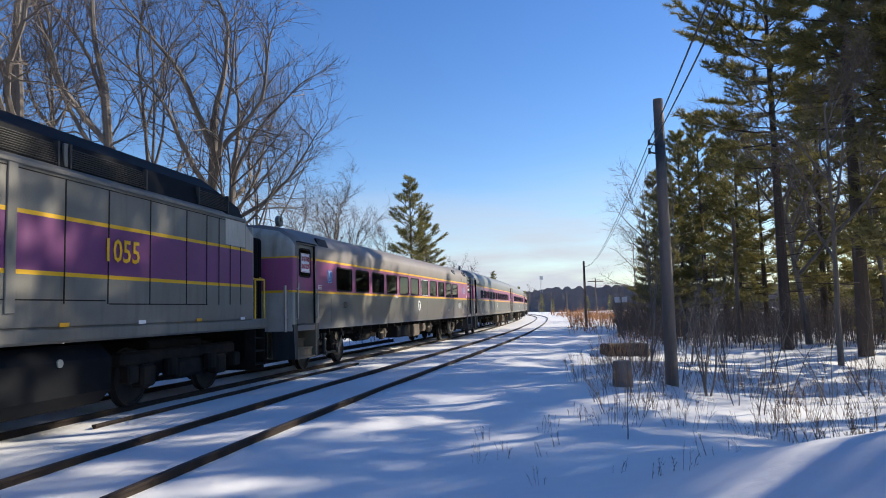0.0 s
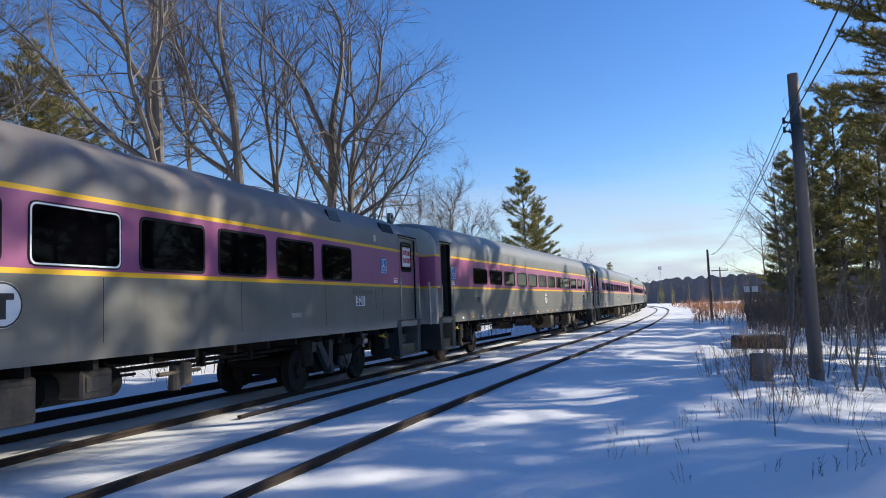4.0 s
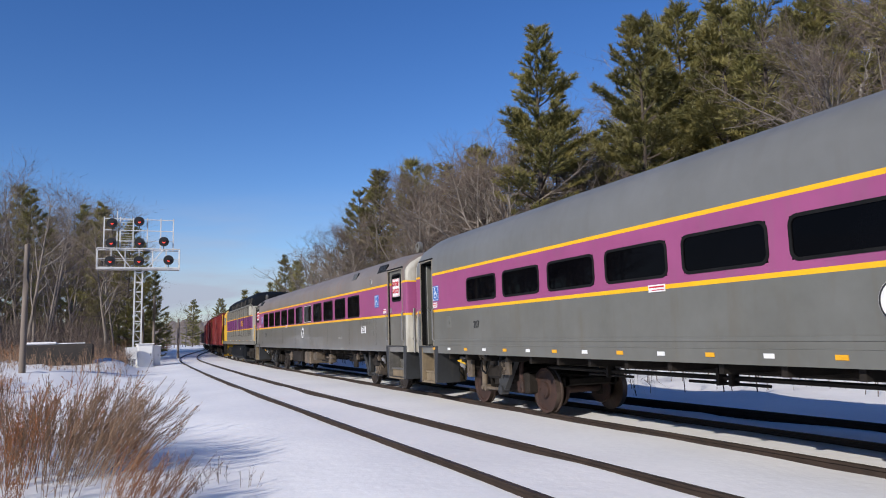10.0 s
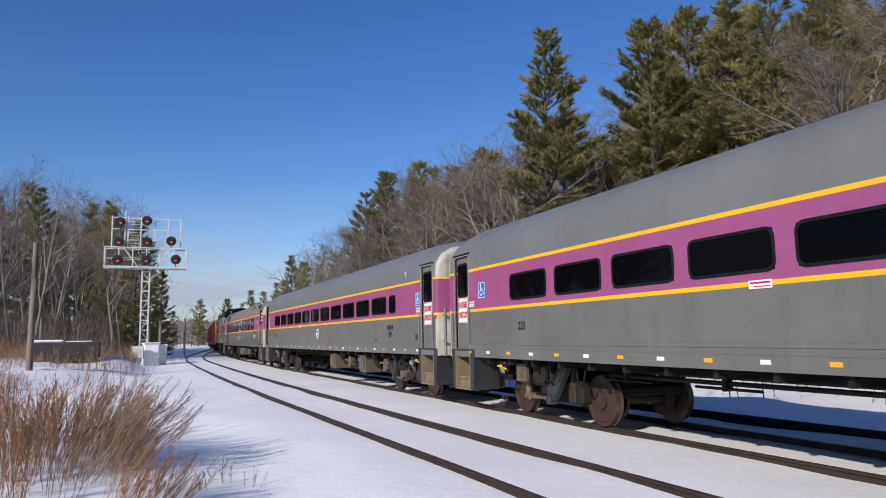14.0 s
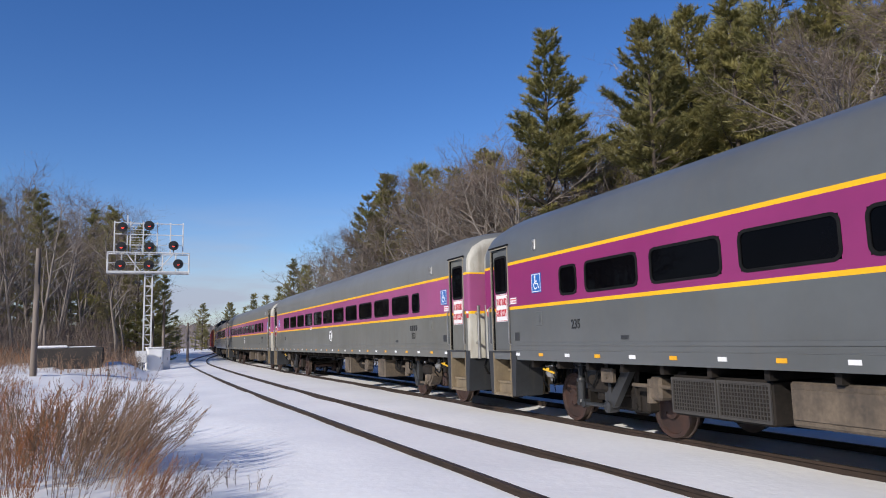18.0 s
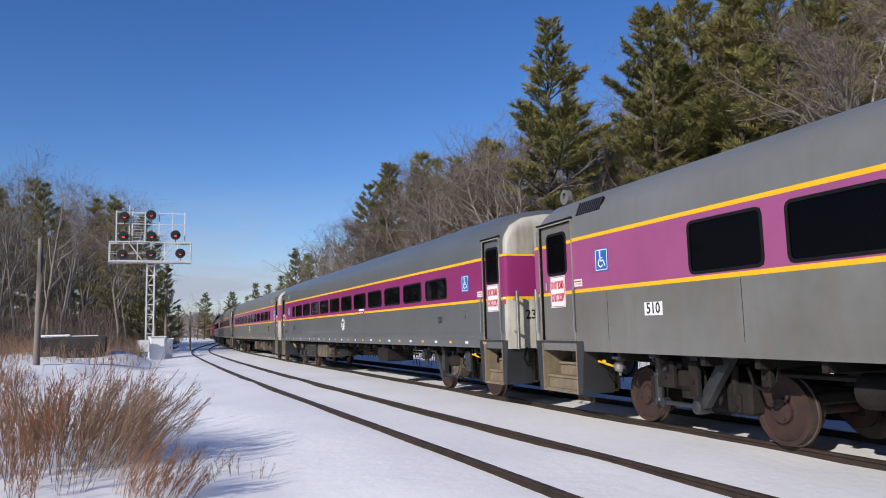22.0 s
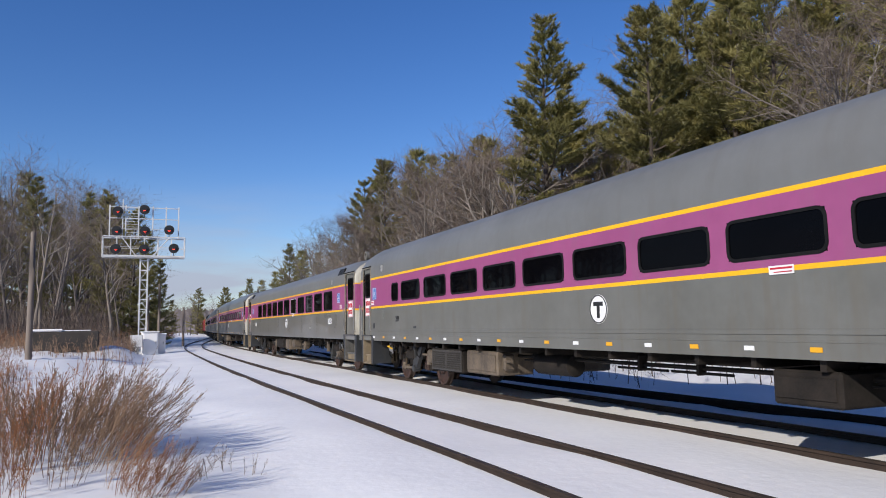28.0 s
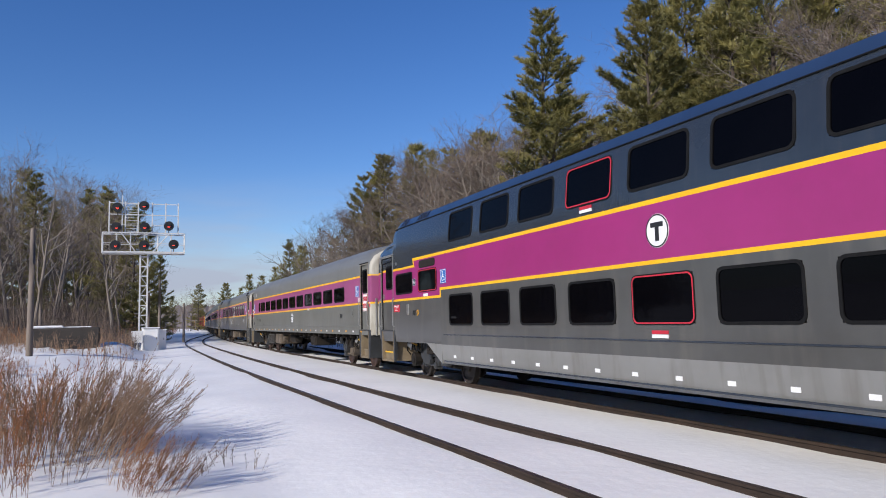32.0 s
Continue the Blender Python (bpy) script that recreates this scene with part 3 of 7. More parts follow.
def pine_meshes(seed, height, crown_from=0.25, width=0.2, dense=1.0, whorl=0.042, blade=1.0):
    """A white pine: whorls of boughs that sweep up at their tips, each with side shoots clothed in needles."""
    rng = random.Random(seed)
    wood = Shape()
    verts, faces = [], []
    r0 = 0.010 * height + 0.05
    bend = Vector((rng.gauss(0, 0.012), rng.gauss(0, 0.012), 1))
    segs = 8
    base = Vector((0, 0, -0.4))
    for i in range(segs):
        wood.tube(base + bend * (height * i / segs), base + bend * (height * (i + 1) / segs), r0 * (1 - 0.95 * i / segs), r0 * (1 - 0.95 * (i + 1) / segs), 8, 0, False)
    for k in range(16):
        z, w = height * rng.uniform(0.08, max(0.12, crown_from + 0.1)), rng.uniform(0, 6.28)
        ln = rng.uniform(0.6, 2.6)
        wood.tube((0, 0, z), (math.cos(w) * ln, math.sin(w) * ln, z + rng.uniform(-0.3, 0.5)), 0.03, 0.008, 3, 0, False)
    z = crown_from * height
    lop = [rng.uniform(0.7, 1.25) for _ in range(7)]
    while z < height * 0.99:
        f = max(0.0, (z / height - crown_from) / (1 - crown_from))
        length = height * width * min(1.0, 0.62 + 0.9 * f) * (1 - f) ** 0.72 * rng.uniform(0.72, 1.2) + 0.35
        w0 = rng.uniform(0, 6.28)
        count = rng.randint(4, 6)
        for b in range(count):
            w = w0 + 6.283 * b / count + rng.gauss(0, 0.3)
            ln = length * rng.uniform(0.55, 1.2) * lop[int(w / 6.283 * 7) % 7]
            up = rng.uniform(-0.12, 0.16) + 1.15 * f ** 1.4
            flat = Vector((math.cos(w), math.sin(w), 0))
            side = Vector((-math.sin(w), math.cos(w), 0))
            p = base + bend * (z + rng.uniform(-0.2, 0.2))
            pts = [p]
            for k in range(5):
                d = (flat + Vector((0, 0, up + 0.13 * k - 0.12)) + side * rng.gauss(0, 0.08)).normalized()
                p = p + d * (ln / 5)
                pts.append(p)
            for k in range(5) if dense > 0.2 else ():
                wood.tube(pts[k], pts[k + 1], (0.012 + 0.011 * ln) * (1 - 0.17 * k), (0.012 + 0.011 * ln) * (1 - 0.17 * (k + 1)), 3, 0, False)
            per = 105 * dense
            plume(verts, faces, rng, pts[2:], per, 0.24 * blade, 0.018 * blade)
            shoots = max(4, int(ln * 3.4))
            for k in range(shoots):
                g = 0.28 + 0.68 * (k + rng.random()) / shoots
                j = min(4, int(g * 5))
                q = pts[j].lerp(pts[j + 1], g * 5 - j)
                e = -1 if k % 2 else 1
                sl = (0.3 + 0.42 * ln * (1.05 - g)) * rng.uniform(0.6, 1.25)
                d1 = (flat * 0.75 + side * e * rng.uniform(0.5, 1.0) + Vector((0, 0, up * 0.6 + rng.uniform(0.0, 0.25)))).normalized()
                m = q + d1 * sl * 0.55
                t = m + (d1 + flat * 0.25 + Vector((0, 0, 0.35))).normalized() * sl * 0.5
                if dense > 0.2:
                    wood.tube(q, t, 0.012, 0.004, 3, 0, False)
                plume(verts, faces, rng, [q.lerp(m, 0.35), m, t], per, 0.235 * blade, 0.018 * blade)
        z += height * whorl * rng.uniform(0.65, 1.3)
    tip = base + bend * height
    plume(verts, faces, rng, [tip - Vector((0, 0, 0.9)), tip], 60, 0.2 * blade, 0.016 * blade)
    me = bpy.data.meshes.new("needles")
    me.from_pydata(verts, [], faces)
    me.materials.append(NEEDLE)
    return wood.mesh("trunk", [BARK_DARK], True), me


TREE_STOCK = {}


def stock():
    for i, (kind, h, r, bark) in enumerate((("tall", 19, 0.22, BARK), ("tall", 16, 0.17, BARK), ("spreading", 18, 0.24, BARK), ("forked", 20, 0.2, BARK), ("open", 17, 0.16, BARK), ("tall", 18, 0.17, BARK_PALE), ("birch", 14, 0.17, BARK_PALE), ("far", 12, 0.12, BARK), ("far", 15, 0.16, BARK), ("far", 14, 0.14, BARK_PALE))):
        TREE_STOCK["bare%d" % i] = (h, bare_tree_meshes(kind, 11 + i, h, r, bark))
    for i, (h, c, w, d, st, bl) in enumerate(((20, 0.2, 0.19, 1.35, 0.036, 1.2), (19, 0.16, 0.22, 1.25, 0.035, 1.25), (21, 0.42, 0.2, 1.0, 0.036, 1.15), (14, 0.06, 0.22, 0.6, 0.048, 1.4), (17, 0.2, 0.23, 0.62, 0.040, 1.45), (15, 0.12, 0.23, 0.075, 0.05, 3.0), (22, 0.5, 0.18, 0.9, 0.04, 1.15))):
        TREE_STOCK["pine%d" % i] = (h, pine_meshes(40 + i, h, c, w, d, st, bl))


TREE_LABELS = {"bare": ("bare_tree", "leafless grey-barked deciduous tree in snow", "tree"), "pine": ("pine_tree", "tall dark green white pine standing in snow", "pine tree")}


def plant(key, yaw, dist, height, turn=None, rng=random.Random(5), group="", wide=1.0):
    h, (wood, crown) = TREE_STOCK[key]
    x, y = -math.sin(radians(yaw)) * dist, math.cos(radians(yaw)) * dist
    return plant_at(key, x, y, height, turn, rng, group, wide)


def plant_at(key, x, y, height, turn=None, rng=random.Random(6), group="", wide=1.0):
    h, (wood, crown) = TREE_STOCK[key]
    name, label, cat = TREE_LABELS[key[:4]]
    if key in ("bare5", "bare6", "bare9"):
        label = "leafless tree with pale bark in snow"
    k = height / h
    ob = thing(name, label, cat, (x, y, ground_z(x, y)), rng.uniform(0, 360) if turn is None else turn, group or "trees along the line")
    ob.scale = (k * wide, k * wide, k)
    part("trunk", wood, None, ob)
    part("crown", crown, None, ob)
    return ob


def build_trees():
    stock()
    rng = random.Random(3)
    # single trees that stand out: yaw, distance, height
    for key, yaw, dist, h, wide in (
        ("pine0", -29.2, 46, 21.8, 1.2), ("pine1", -37.4, 42, 20.2, 1.1), ("pine1", -40.5, 46, 22.0, 1.1), ("pine0", -43.6, 42, 20.6, 1.2), ("pine4", -46.5, 40, 20.0, 1.2), ("pine1", -50.5, 39, 19.5, 1.1), ("pine4", -54.5, 37, 19.0, 1.1), ("pine2", -58.0, 42, 20.0, 1.0),
        ("pine1", -16.1, 74, 19.2, 1.25), ("pine4", -14.5, 84, 19.0, 1.1), ("pine4", -18.6, 72, 18.6, 1.1), ("pine4", -21.3, 68, 18.6, 1.1), ("pine1", -24.0, 66, 19.5, 1.1), ("pine4", -33.0, 56, 17.5, 1.0), ("pine3", -8.5, 132, 17.0, 1.1), ("pine3", -9.6, 138, 16.0, 1.0), ("pine1", -3.6, 190, 12.5, 1.3), ("pine3", -1.6, 210, 13.0, 1.3), ("pine3", 0.2, 200, 9.0, 1.2),
        ("bare5", -24.9, 47, 14.0, 1.0), ("bare2", -27.0, 52, 16.5, 1.0), ("bare2", -22.6, 55, 15.5, 1.1), ("bare1", -31.0, 50, 15.5, 1.1), ("bare2", -34.0, 46, 14.0, 1.0), ("bare6", -49.4, 30, 13.0, 1.0), ("bare1", -52.6, 28, 14.0, 1.1), ("bare2", -20.8, 56, 17.4, 1.1), ("bare2", -22.4, 57, 18.6, 1.1), ("bare1", -24.2, 54, 18.8, 1.2), ("bare2", -25.9, 53, 18.4, 1.1), ("bare2", -31.6, 50, 18.0, 1.1), ("bare1", -33.1, 48, 17.2, 1.1), ("bare2", -18.4, 63, 16.8, 1.1), ("bare2", -12.0, 88, 15.8, 1.1), ("bare2", -10.4, 100, 17.6, 1.1), ("bare1", -13.3, 84, 15.0, 1.1), ("bare2", -52.5, 30, 15.0, 1.0), ("bare1", -57.0, 30, 15.0, 1.0), ("bare5", -67.5, 34, 20.0, 1.0), ("bare5", -69.2, 35, 20.0, 1.0), ("bare2", -12.0, 120, 15.0, 1.0), ("bare2", -13.4, 105, 14.5, 1.0), ("bare6", -17.8, 62, 11.0, 1.0), ("bare6", -20.2, 58, 11.0, 1.0),
        ("bare3", -141.7, 31, 23.0, 1.0), ("bare4", -144.5, 36, 23.0, 0.9), ("bare3", -147.8, 34, 24.0, 0.9), ("bare4", -151.0, 38, 23.5, 0.9), ("bare3", -154.6, 36, 22.5, 1.1), ("bare3", -156.2, 37, 19.5, 1.0), ("bare4", -158.4, 46, 18.0, 1.0), ("bare2", -156.6, 36, 14.5, 0.95), ("bare4", -163.8, 47, 12.8, 1.0), ("bare4", -161.0, 56, 13.5, 1.0), ("bare3", -163.7, 60, 13.0, 1.2), ("bare4", -168.0, 66, 12.0, 1.1), ("pine3", -170.4, 66, 14.2, 1.1), ("pine3", -171.6, 70, 11.5, 1.2), ("bare2", -174.0, 85, 9.0, 1.0), ("pine3", -176.7, 130, 8.8, 1.1), ("bare7", -173.0, 90, 8.0, 1.0),
        ("pine4", -132.7, 42, 16.5, 1.1), ("pine3", -134.8, 44, 15.5, 1.0), ("pine4", -136.8, 47, 14.5, 1.1), ("bare1", -138.5, 37, 16.0, 1.0), ("bare3", -126.0, 36, 21.0, 0.9), ("bare0", -120.6, 38, 21.0, 1.0), ("bare3", -115.5, 34, 21.0, 1.0), ("bare1", -118.0, 46, 19.0, 1.0), ("bare0", -123.5, 48, 18.0, 1.0), ("bare3", -104.9, 34, 23.0, 0.9), ("bare5", -106.1, 34, 22.0, 1.0), ("bare0", -95.8, 33, 22.0, 1.0), ("bare5", -82.1, 34, 22.0, 1.0), ("bare2", -108.5, 42, 18.0, 1.0), ("bare1", -100.0, 37, 18.0, 1.0), ("bare2", -95.0, 40, 17.0, 1.0), ("bare0", -90.0, 42, 18.0, 1.0), ("bare1", -85.0, 40, 18.0, 1.0), ("bare2", -80.0, 40, 17.0, 1.0), ("bare0", -75.0, 40, 18.0, 1.0), ("bare1", -71.5, 41, 18.0, 1.0), ("pine4", -62.5, 41, 18.5, 1.0), ("pine1", -65.5, 45, 18.0, 1.0),
    ):
        plant(key, yaw, dist, h, None, rng, "", wide)
    # the pines to the right of the line as it is seen first
    for key, yaw, dist, h, wide in (
        ("pine3", -189.5, 62, 13.5, 1.0), ("pine1", -191.5, 58, 16.0, 1.0), ("pine1", -193.2, 55, 16.5, 1.0), ("pine4", -195.5, 50, 15.0, 1.0), ("pine3", -190.2, 50, 10.0, 1.1), ("pine4", -197.3, 48, 13.0, 1.1), ("pine3", -204.6, 44, 12.0, 1.1), ("pine2", -198.6, 36, 21.0, 1.1), ("pine4", -201.0, 46, 17.0, 1.0), ("pine2", -203.5, 31, 22.0, 1.1), ("pine2", -206.0, 34, 22.0, 1.1), ("pine4", -208.5, 30, 21.0, 1.1), ("pine6", -211.5, 27, 20.0, 1.1), ("pine6", -217.0, 26, 19.0, 1.1), ("pine6", -223.0, 29, 20.0, 1.1), ("bare4", -220.0, 22, 14.0, 1.0), ("bare4", -202.0, 27, 13.0, 1.0), ("bare2", -200.0, 40, 15.0, 1.0), ("bare1", -205.0, 42, 15.0, 1.0), ("bare3", -229.0, 42, 18.0, 1.0),
    ):
        plant(key, yaw, dist, h, None, rng, "", wide)
    # trees behind the camera, whose shade falls on the line
    for key, yaw, dist, h in (("pine6", 125, 29, 19), ("bare4", 130, 25, 16), ("pine6", 134, 36, 20), ("bare4", 141, 29, 16), ("bare2", 92, 21, 11), ("bare4", 80, 26, 12), ("bare1", 68, 30, 13), ("bare2", 56, 34, 13), ("pine6", 133, 22.7, 22), ("bare4", 147, 34, 20), ("pine6", 151, 39, 24)):
        plant(key, yaw, dist, h, None, rng)
    # woods on the left as the train leaves
    far = []
    grove = lambda key, yaw, dist, height, turn, r: far.append((key, yaw, dist, height, r.uniform(0, 360)))
    for i in range(95):
        yaw, dist = rng.uniform(2.9, 32.0), rng.uniform(60, 120)
        grove(rng.choice(("bare8", "bare9", "bare8", "bare8", "bare7")), yaw, dist, 2 + dist * math.tan(radians(float(np.interp(yaw, (0.5, 2, 4, 6, 9.5, 30), (5, 7.5, 10.3, 11.6, 13, 14)) * rng.uniform(0.7, 1.0)))), None, rng)
    for i in range(75):
        yaw, dist = rng.uniform(3.6, 30.0), rng.uniform(95, 150)
        grove(rng.choice(("bare8", "bare8", "bare7", "bare8", "bare9", "pine5")), yaw, dist, 2 + dist * math.tan(radians(rng.uniform(7.0, 10.5))), None, rng)
    for yaw, dist, h in ((1.1, 78, 9.0), (2.0, 76, 11.5), (3.0, 80, 14.0), (4.6, 86, 16.5), (6.0, 92, 17.0), (9.5, 90, 18.0), (12.0, 95, 18.0)):
        plant("pine3", yaw, dist, h, None, rng)
    # woods behind the line on the right
    for i in range(120):
        yaw = rng.uniform(-74, -5)
        near = 48 if yaw < -30 else 54 if yaw < -22 else 66 if yaw < -13 else 110
        dist = rng.uniform(near, near + 45)
        up = float(np.interp(yaw, (-74, -45, -37, -33, -29, -25, -22, -19, -16, -13, -9, -5), (27, 25, 22, 18.5, 19.5, 18.5, 16.5, 15.0, 13.5, 9.0, 6.5, 4.0))) * rng.uniform(0.72, 1.0)
        grove(rng.choice(("bare8", "bare8", "bare9", "pine5", "pine5", "bare8")), yaw, dist, 1.6 + dist * math.tan(radians(up)), None, rng)
    # mostly pale-barked trees: sunlight on the trunks is put into the bark colour
    for i in range(24):
        yaw, dist = -131 + 2.7 * i + rng.uniform(-1, 1), rng.uniform(32, 46)
        plant(rng.choice(("bare9", "bare9", "bare5", "bare6")), yaw, dist, 1.6 + dist * math.tan(radians(rng.uniform(19, 27))), None, rng)
    for i in range(16):
        yaw, dist = -130 + 4 * i + rng.uniform(-2, 2), rng.uniform(46, 60)
        plant(rng.choice(("bare8", "bare9")), yaw, dist, rng.uniform(17, 22), None, rng)
    # brown leafless trees in front of the pines
    for i in range(26):
        yaw = rng.uniform(-34, -11)
        dist = rng.uniform(46, 58) if yaw < -19 else rng.uniform(60, 78)
        up = float(np.interp(yaw, (-34, -29, -25, -22, -19, -16, -13, -11), (15.5, 16.5, 17.5, 17.0, 15.0, 12.5, 10.5, 9.0))) * rng.uniform(0.8, 1.02)
        plant(rng.choice(("bare2", "bare1", "bare1", "bare8")), yaw, dist, 1.6 + dist * math.tan(radians(up)), None, rng, "", 1.1)
    # far woods both ways
    for i in range(50):
        yaw, dist = rng.uniform(-13, 3), rng.uniform(190, 290)
        grove(rng.choice(("bare8", "bare8", "bare7", "pine5")), yaw, dist, rng.uniform(9, 14), None, rng)
    for i in range(40):
        yaw, dist = rng.uniform(-236, -188), rng.uniform(52, 120)
        grove(rng.choice(("bare8", "bare7", "bare8", "bare8", "pine5" if yaw < -194 else "bare7")), yaw, dist, rng.uniform(8, 15), None, rng)
    for i in range(9):
        yaw, dist = rng.uniform(-212, -191), rng.uniform(60, 84)
        grove("pine5", yaw, dist, rng.uniform(11, 17), None, rng)
    for i in range(30):
        yaw, dist = rng.uniform(-187, -165), rng.uniform(170, 290)
        grove(rng.choice(("bare8", "bare7", "pine5")), yaw, dist, rng.uniform(5, 9), None, rng)
    build_grove([k for k in far if k[0][:4] == "bare"], "leafless woods standing close together in snow")
    build_grove([k for k in far if k[0][:4] == "pine"], "dark green pines standing among leafless woods")


def build_grove(rows, label):
    """The woods behind the single trees, joined."""
    vs, fs, ms, mats, n = [], [], [], [], 0
    for key, yaw, dist, height, turn in rows:
        h, meshes = TREE_STOCK[key]
        x, y = -math.sin(radians(yaw)) * dist, math.cos(radians(yaw)) * dist
        k, w, z = height / h, radians(turn), ground_z(x, y)
        for me in meshes:
            co = np.empty(len(me.vertices) * 3)
            me.vertices.foreach_get("co", co)
            co = co.reshape(-1, 3) * k
            vs.append(np.stack((x + co[:, 0] * math.cos(w) - co[:, 1] * math.sin(w), y + co[:, 0] * math.sin(w) + co[:, 1] * math.cos(w), z + co[:, 2]), 1))
            if me.materials[0] not in mats:
                mats.append(me.materials[0])
            fs.extend([tuple(n + i for i in p.vertices) for p in me.polygons])
            ms.extend([mats.index(me.materials[0])] * len(me.polygons))
            n += len(co)
    me = bpy.data.meshes.new("woods")
    me.from_pydata(np.concatenate(vs).tolist(), [], fs)
    for m in mats:
        me.materials.append(m)
    me.polygons.foreach_set("material_index", ms)
    tagged(new("woods", me), label, "woods", kind="stuff")


def thicket(name, label, seed, count, yaws, dists, heights, m, width=0.02):
    """Undergrowth that nobody could count: thin stems with side shoots."""
    rng = random.Random(seed)
    verts, faces = [], []
    for i in range(count):
        yaw, dist = rng.uniform(*yaws), math.sqrt(rng.uniform(dists[0] ** 2, dists[1] ** 2))
        x, y = -math.sin(radians(yaw)) * dist, math.cos(radians(yaw)) * dist
        d = x - float(np.interp(y, GRID, LINE_X))
        if -3.2 < d < 8.5:
            continue
        p = Vector((x, y, ground_z(x, y) - 0.1))
        h = rng.uniform(*heights) * rng.uniform(0.5, 1.0)
        up = wander(rng, Vector((0, 0, 1)), 0.1)
        bend = wander(rng, up, 0.25)
        spike(verts, faces, rng, p, up, h * 0.75, width * rng.uniform(0.6, 1.1))
        spike(verts, faces, rng, p + up * h * 0.4, bend, h * 0.6, width * 0.6)
        for k in range(6):
            q = p + up * h * rng.uniform(0.15, 0.7)
            e = wander(rng, up, 0.5)
            L = h * rng.uniform(0.2, 0.5)
            spike(verts, faces, rng, q, e, L, width * 0.5)
            spike(verts, faces, rng, q + e * L * rng.uniform(0.3, 0.7), wander(rng, e, 0.6), L * 0.6, width * 0.4)
    me = bpy.data.meshes.new(name)
    me.from_pydata(verts, [], faces)
    me.materials.append(m)
    tagged(new(name, me), label, "undergrowth", kind="stuff")


def build_thickets():
    thicket("undergrowth", "brown leafless undergrowth at the wood's edge", 21, 9000, (-238, -186.5), (36, 74), (0.8, 3.8), TWIG, 0.024)
    thicket("undergrowth", "brown leafless undergrowth below the left woods", 22, 6500, (4.2, 36), (60, 100), (1.2, 6.5), TWIG, 0.028)
    thicket("undergrowth", "brown leafless undergrowth behind the tracks", 23, 8000, (-172, -6), (22, 75), (1.0, 5.0), TWIG, 0.02)
    thicket("undergrowth", "low tangled brush on the bank below the woods", 26, 2600, (2.9, 24), (39, 56), (0.3, 1.5), WEED_TAN, 0.016)
    thicket("undergrowth", "low tangled brush on the bank below the woods", 27, 2400, (2.5, 30), (46, 70), (0.6, 2.6), TWIG, 0.02)
    thicket("undergrowth", "low russet brush along the railway", 24, 2600, (-192, -176), (45, 150), (0.8, 2.4), WEED, 0.03)
    thicket("undergrowth", "low russet brush along the railway", 25, 1800, (-3, 6), (60, 170), (0.8, 2.6), WEED, 0.03)


def weed_mesh(seed, stems, height, spread, mat_w, fine=5, lean=(0.0, 0.0), buds=10):
    """A clump of dry stems whose upper halves are feathered with short shoots and seed heads."""
    rng = random.Random(seed)
    s = Shape()
    verts, faces = [], []

    def feather(a, b, n, long):
        ax = (b - a).normalized()
        for k in range(n):
            c = a.lerp(b, rng.random())
            spike(verts, faces, rng, c, wander(rng, ax, 0.42), long * rng.uniform(0.6, 1.3), rng.uniform(0.0025, 0.0045))
    for i in range(stems):
        w, r = rng.uniform(0, 6.28), spread * math.sqrt(rng.random())
        p = Vector((math.cos(w) * r, math.sin(w) * r, -0.15))
        h = height * rng.uniform(0.5, 1.1)
        d = Vector((math.cos(w) * 0.3 * r / spread + rng.gauss(0, 0.1) + lean[0], math.sin(w) * 0.3 * r / spread + rng.gauss(0, 0.1) + lean[1], 1)).normalized()
        pts = [p]
        for k in range(5):
            d = (wander(rng, d, 0.06) + Vector((lean[0] * 0.12, lean[1] * 0.12, 0))).normalized()
            pts.append(pts[-1] + d * (h / 5))
        for k in range(5):
            s.tube(pts[k], pts[k + 1], 0.0052 - 0.0008 * k, 0.0044 - 0.0008 * k, 3, 0, False)
        feather(pts[3], pts[4], buds, 0.05)
        feather(pts[4], pts[5], buds * 2, 0.045)
        for k in range(fine):
            f = rng.uniform(1.8, 4.7)
            j = int(f)
            q = pts[j].lerp(pts[j + 1], f - j)
            e = wander(rng, d, 0.3)
            L = h * rng.uniform(0.12, 0.28)
            t = q + e * L
            s.tube(q, t, 0.0024, 0.0012, 3, 0, False)
            feather(q.lerp(t, 0.3), t, buds, 0.04)
    i = len(s.v)
    s.v += verts
    s.f += [tuple(i + k for k in f) for f in faces]
    s.m += [0] * len(faces)
    return s.mesh("stems", [mat_w])


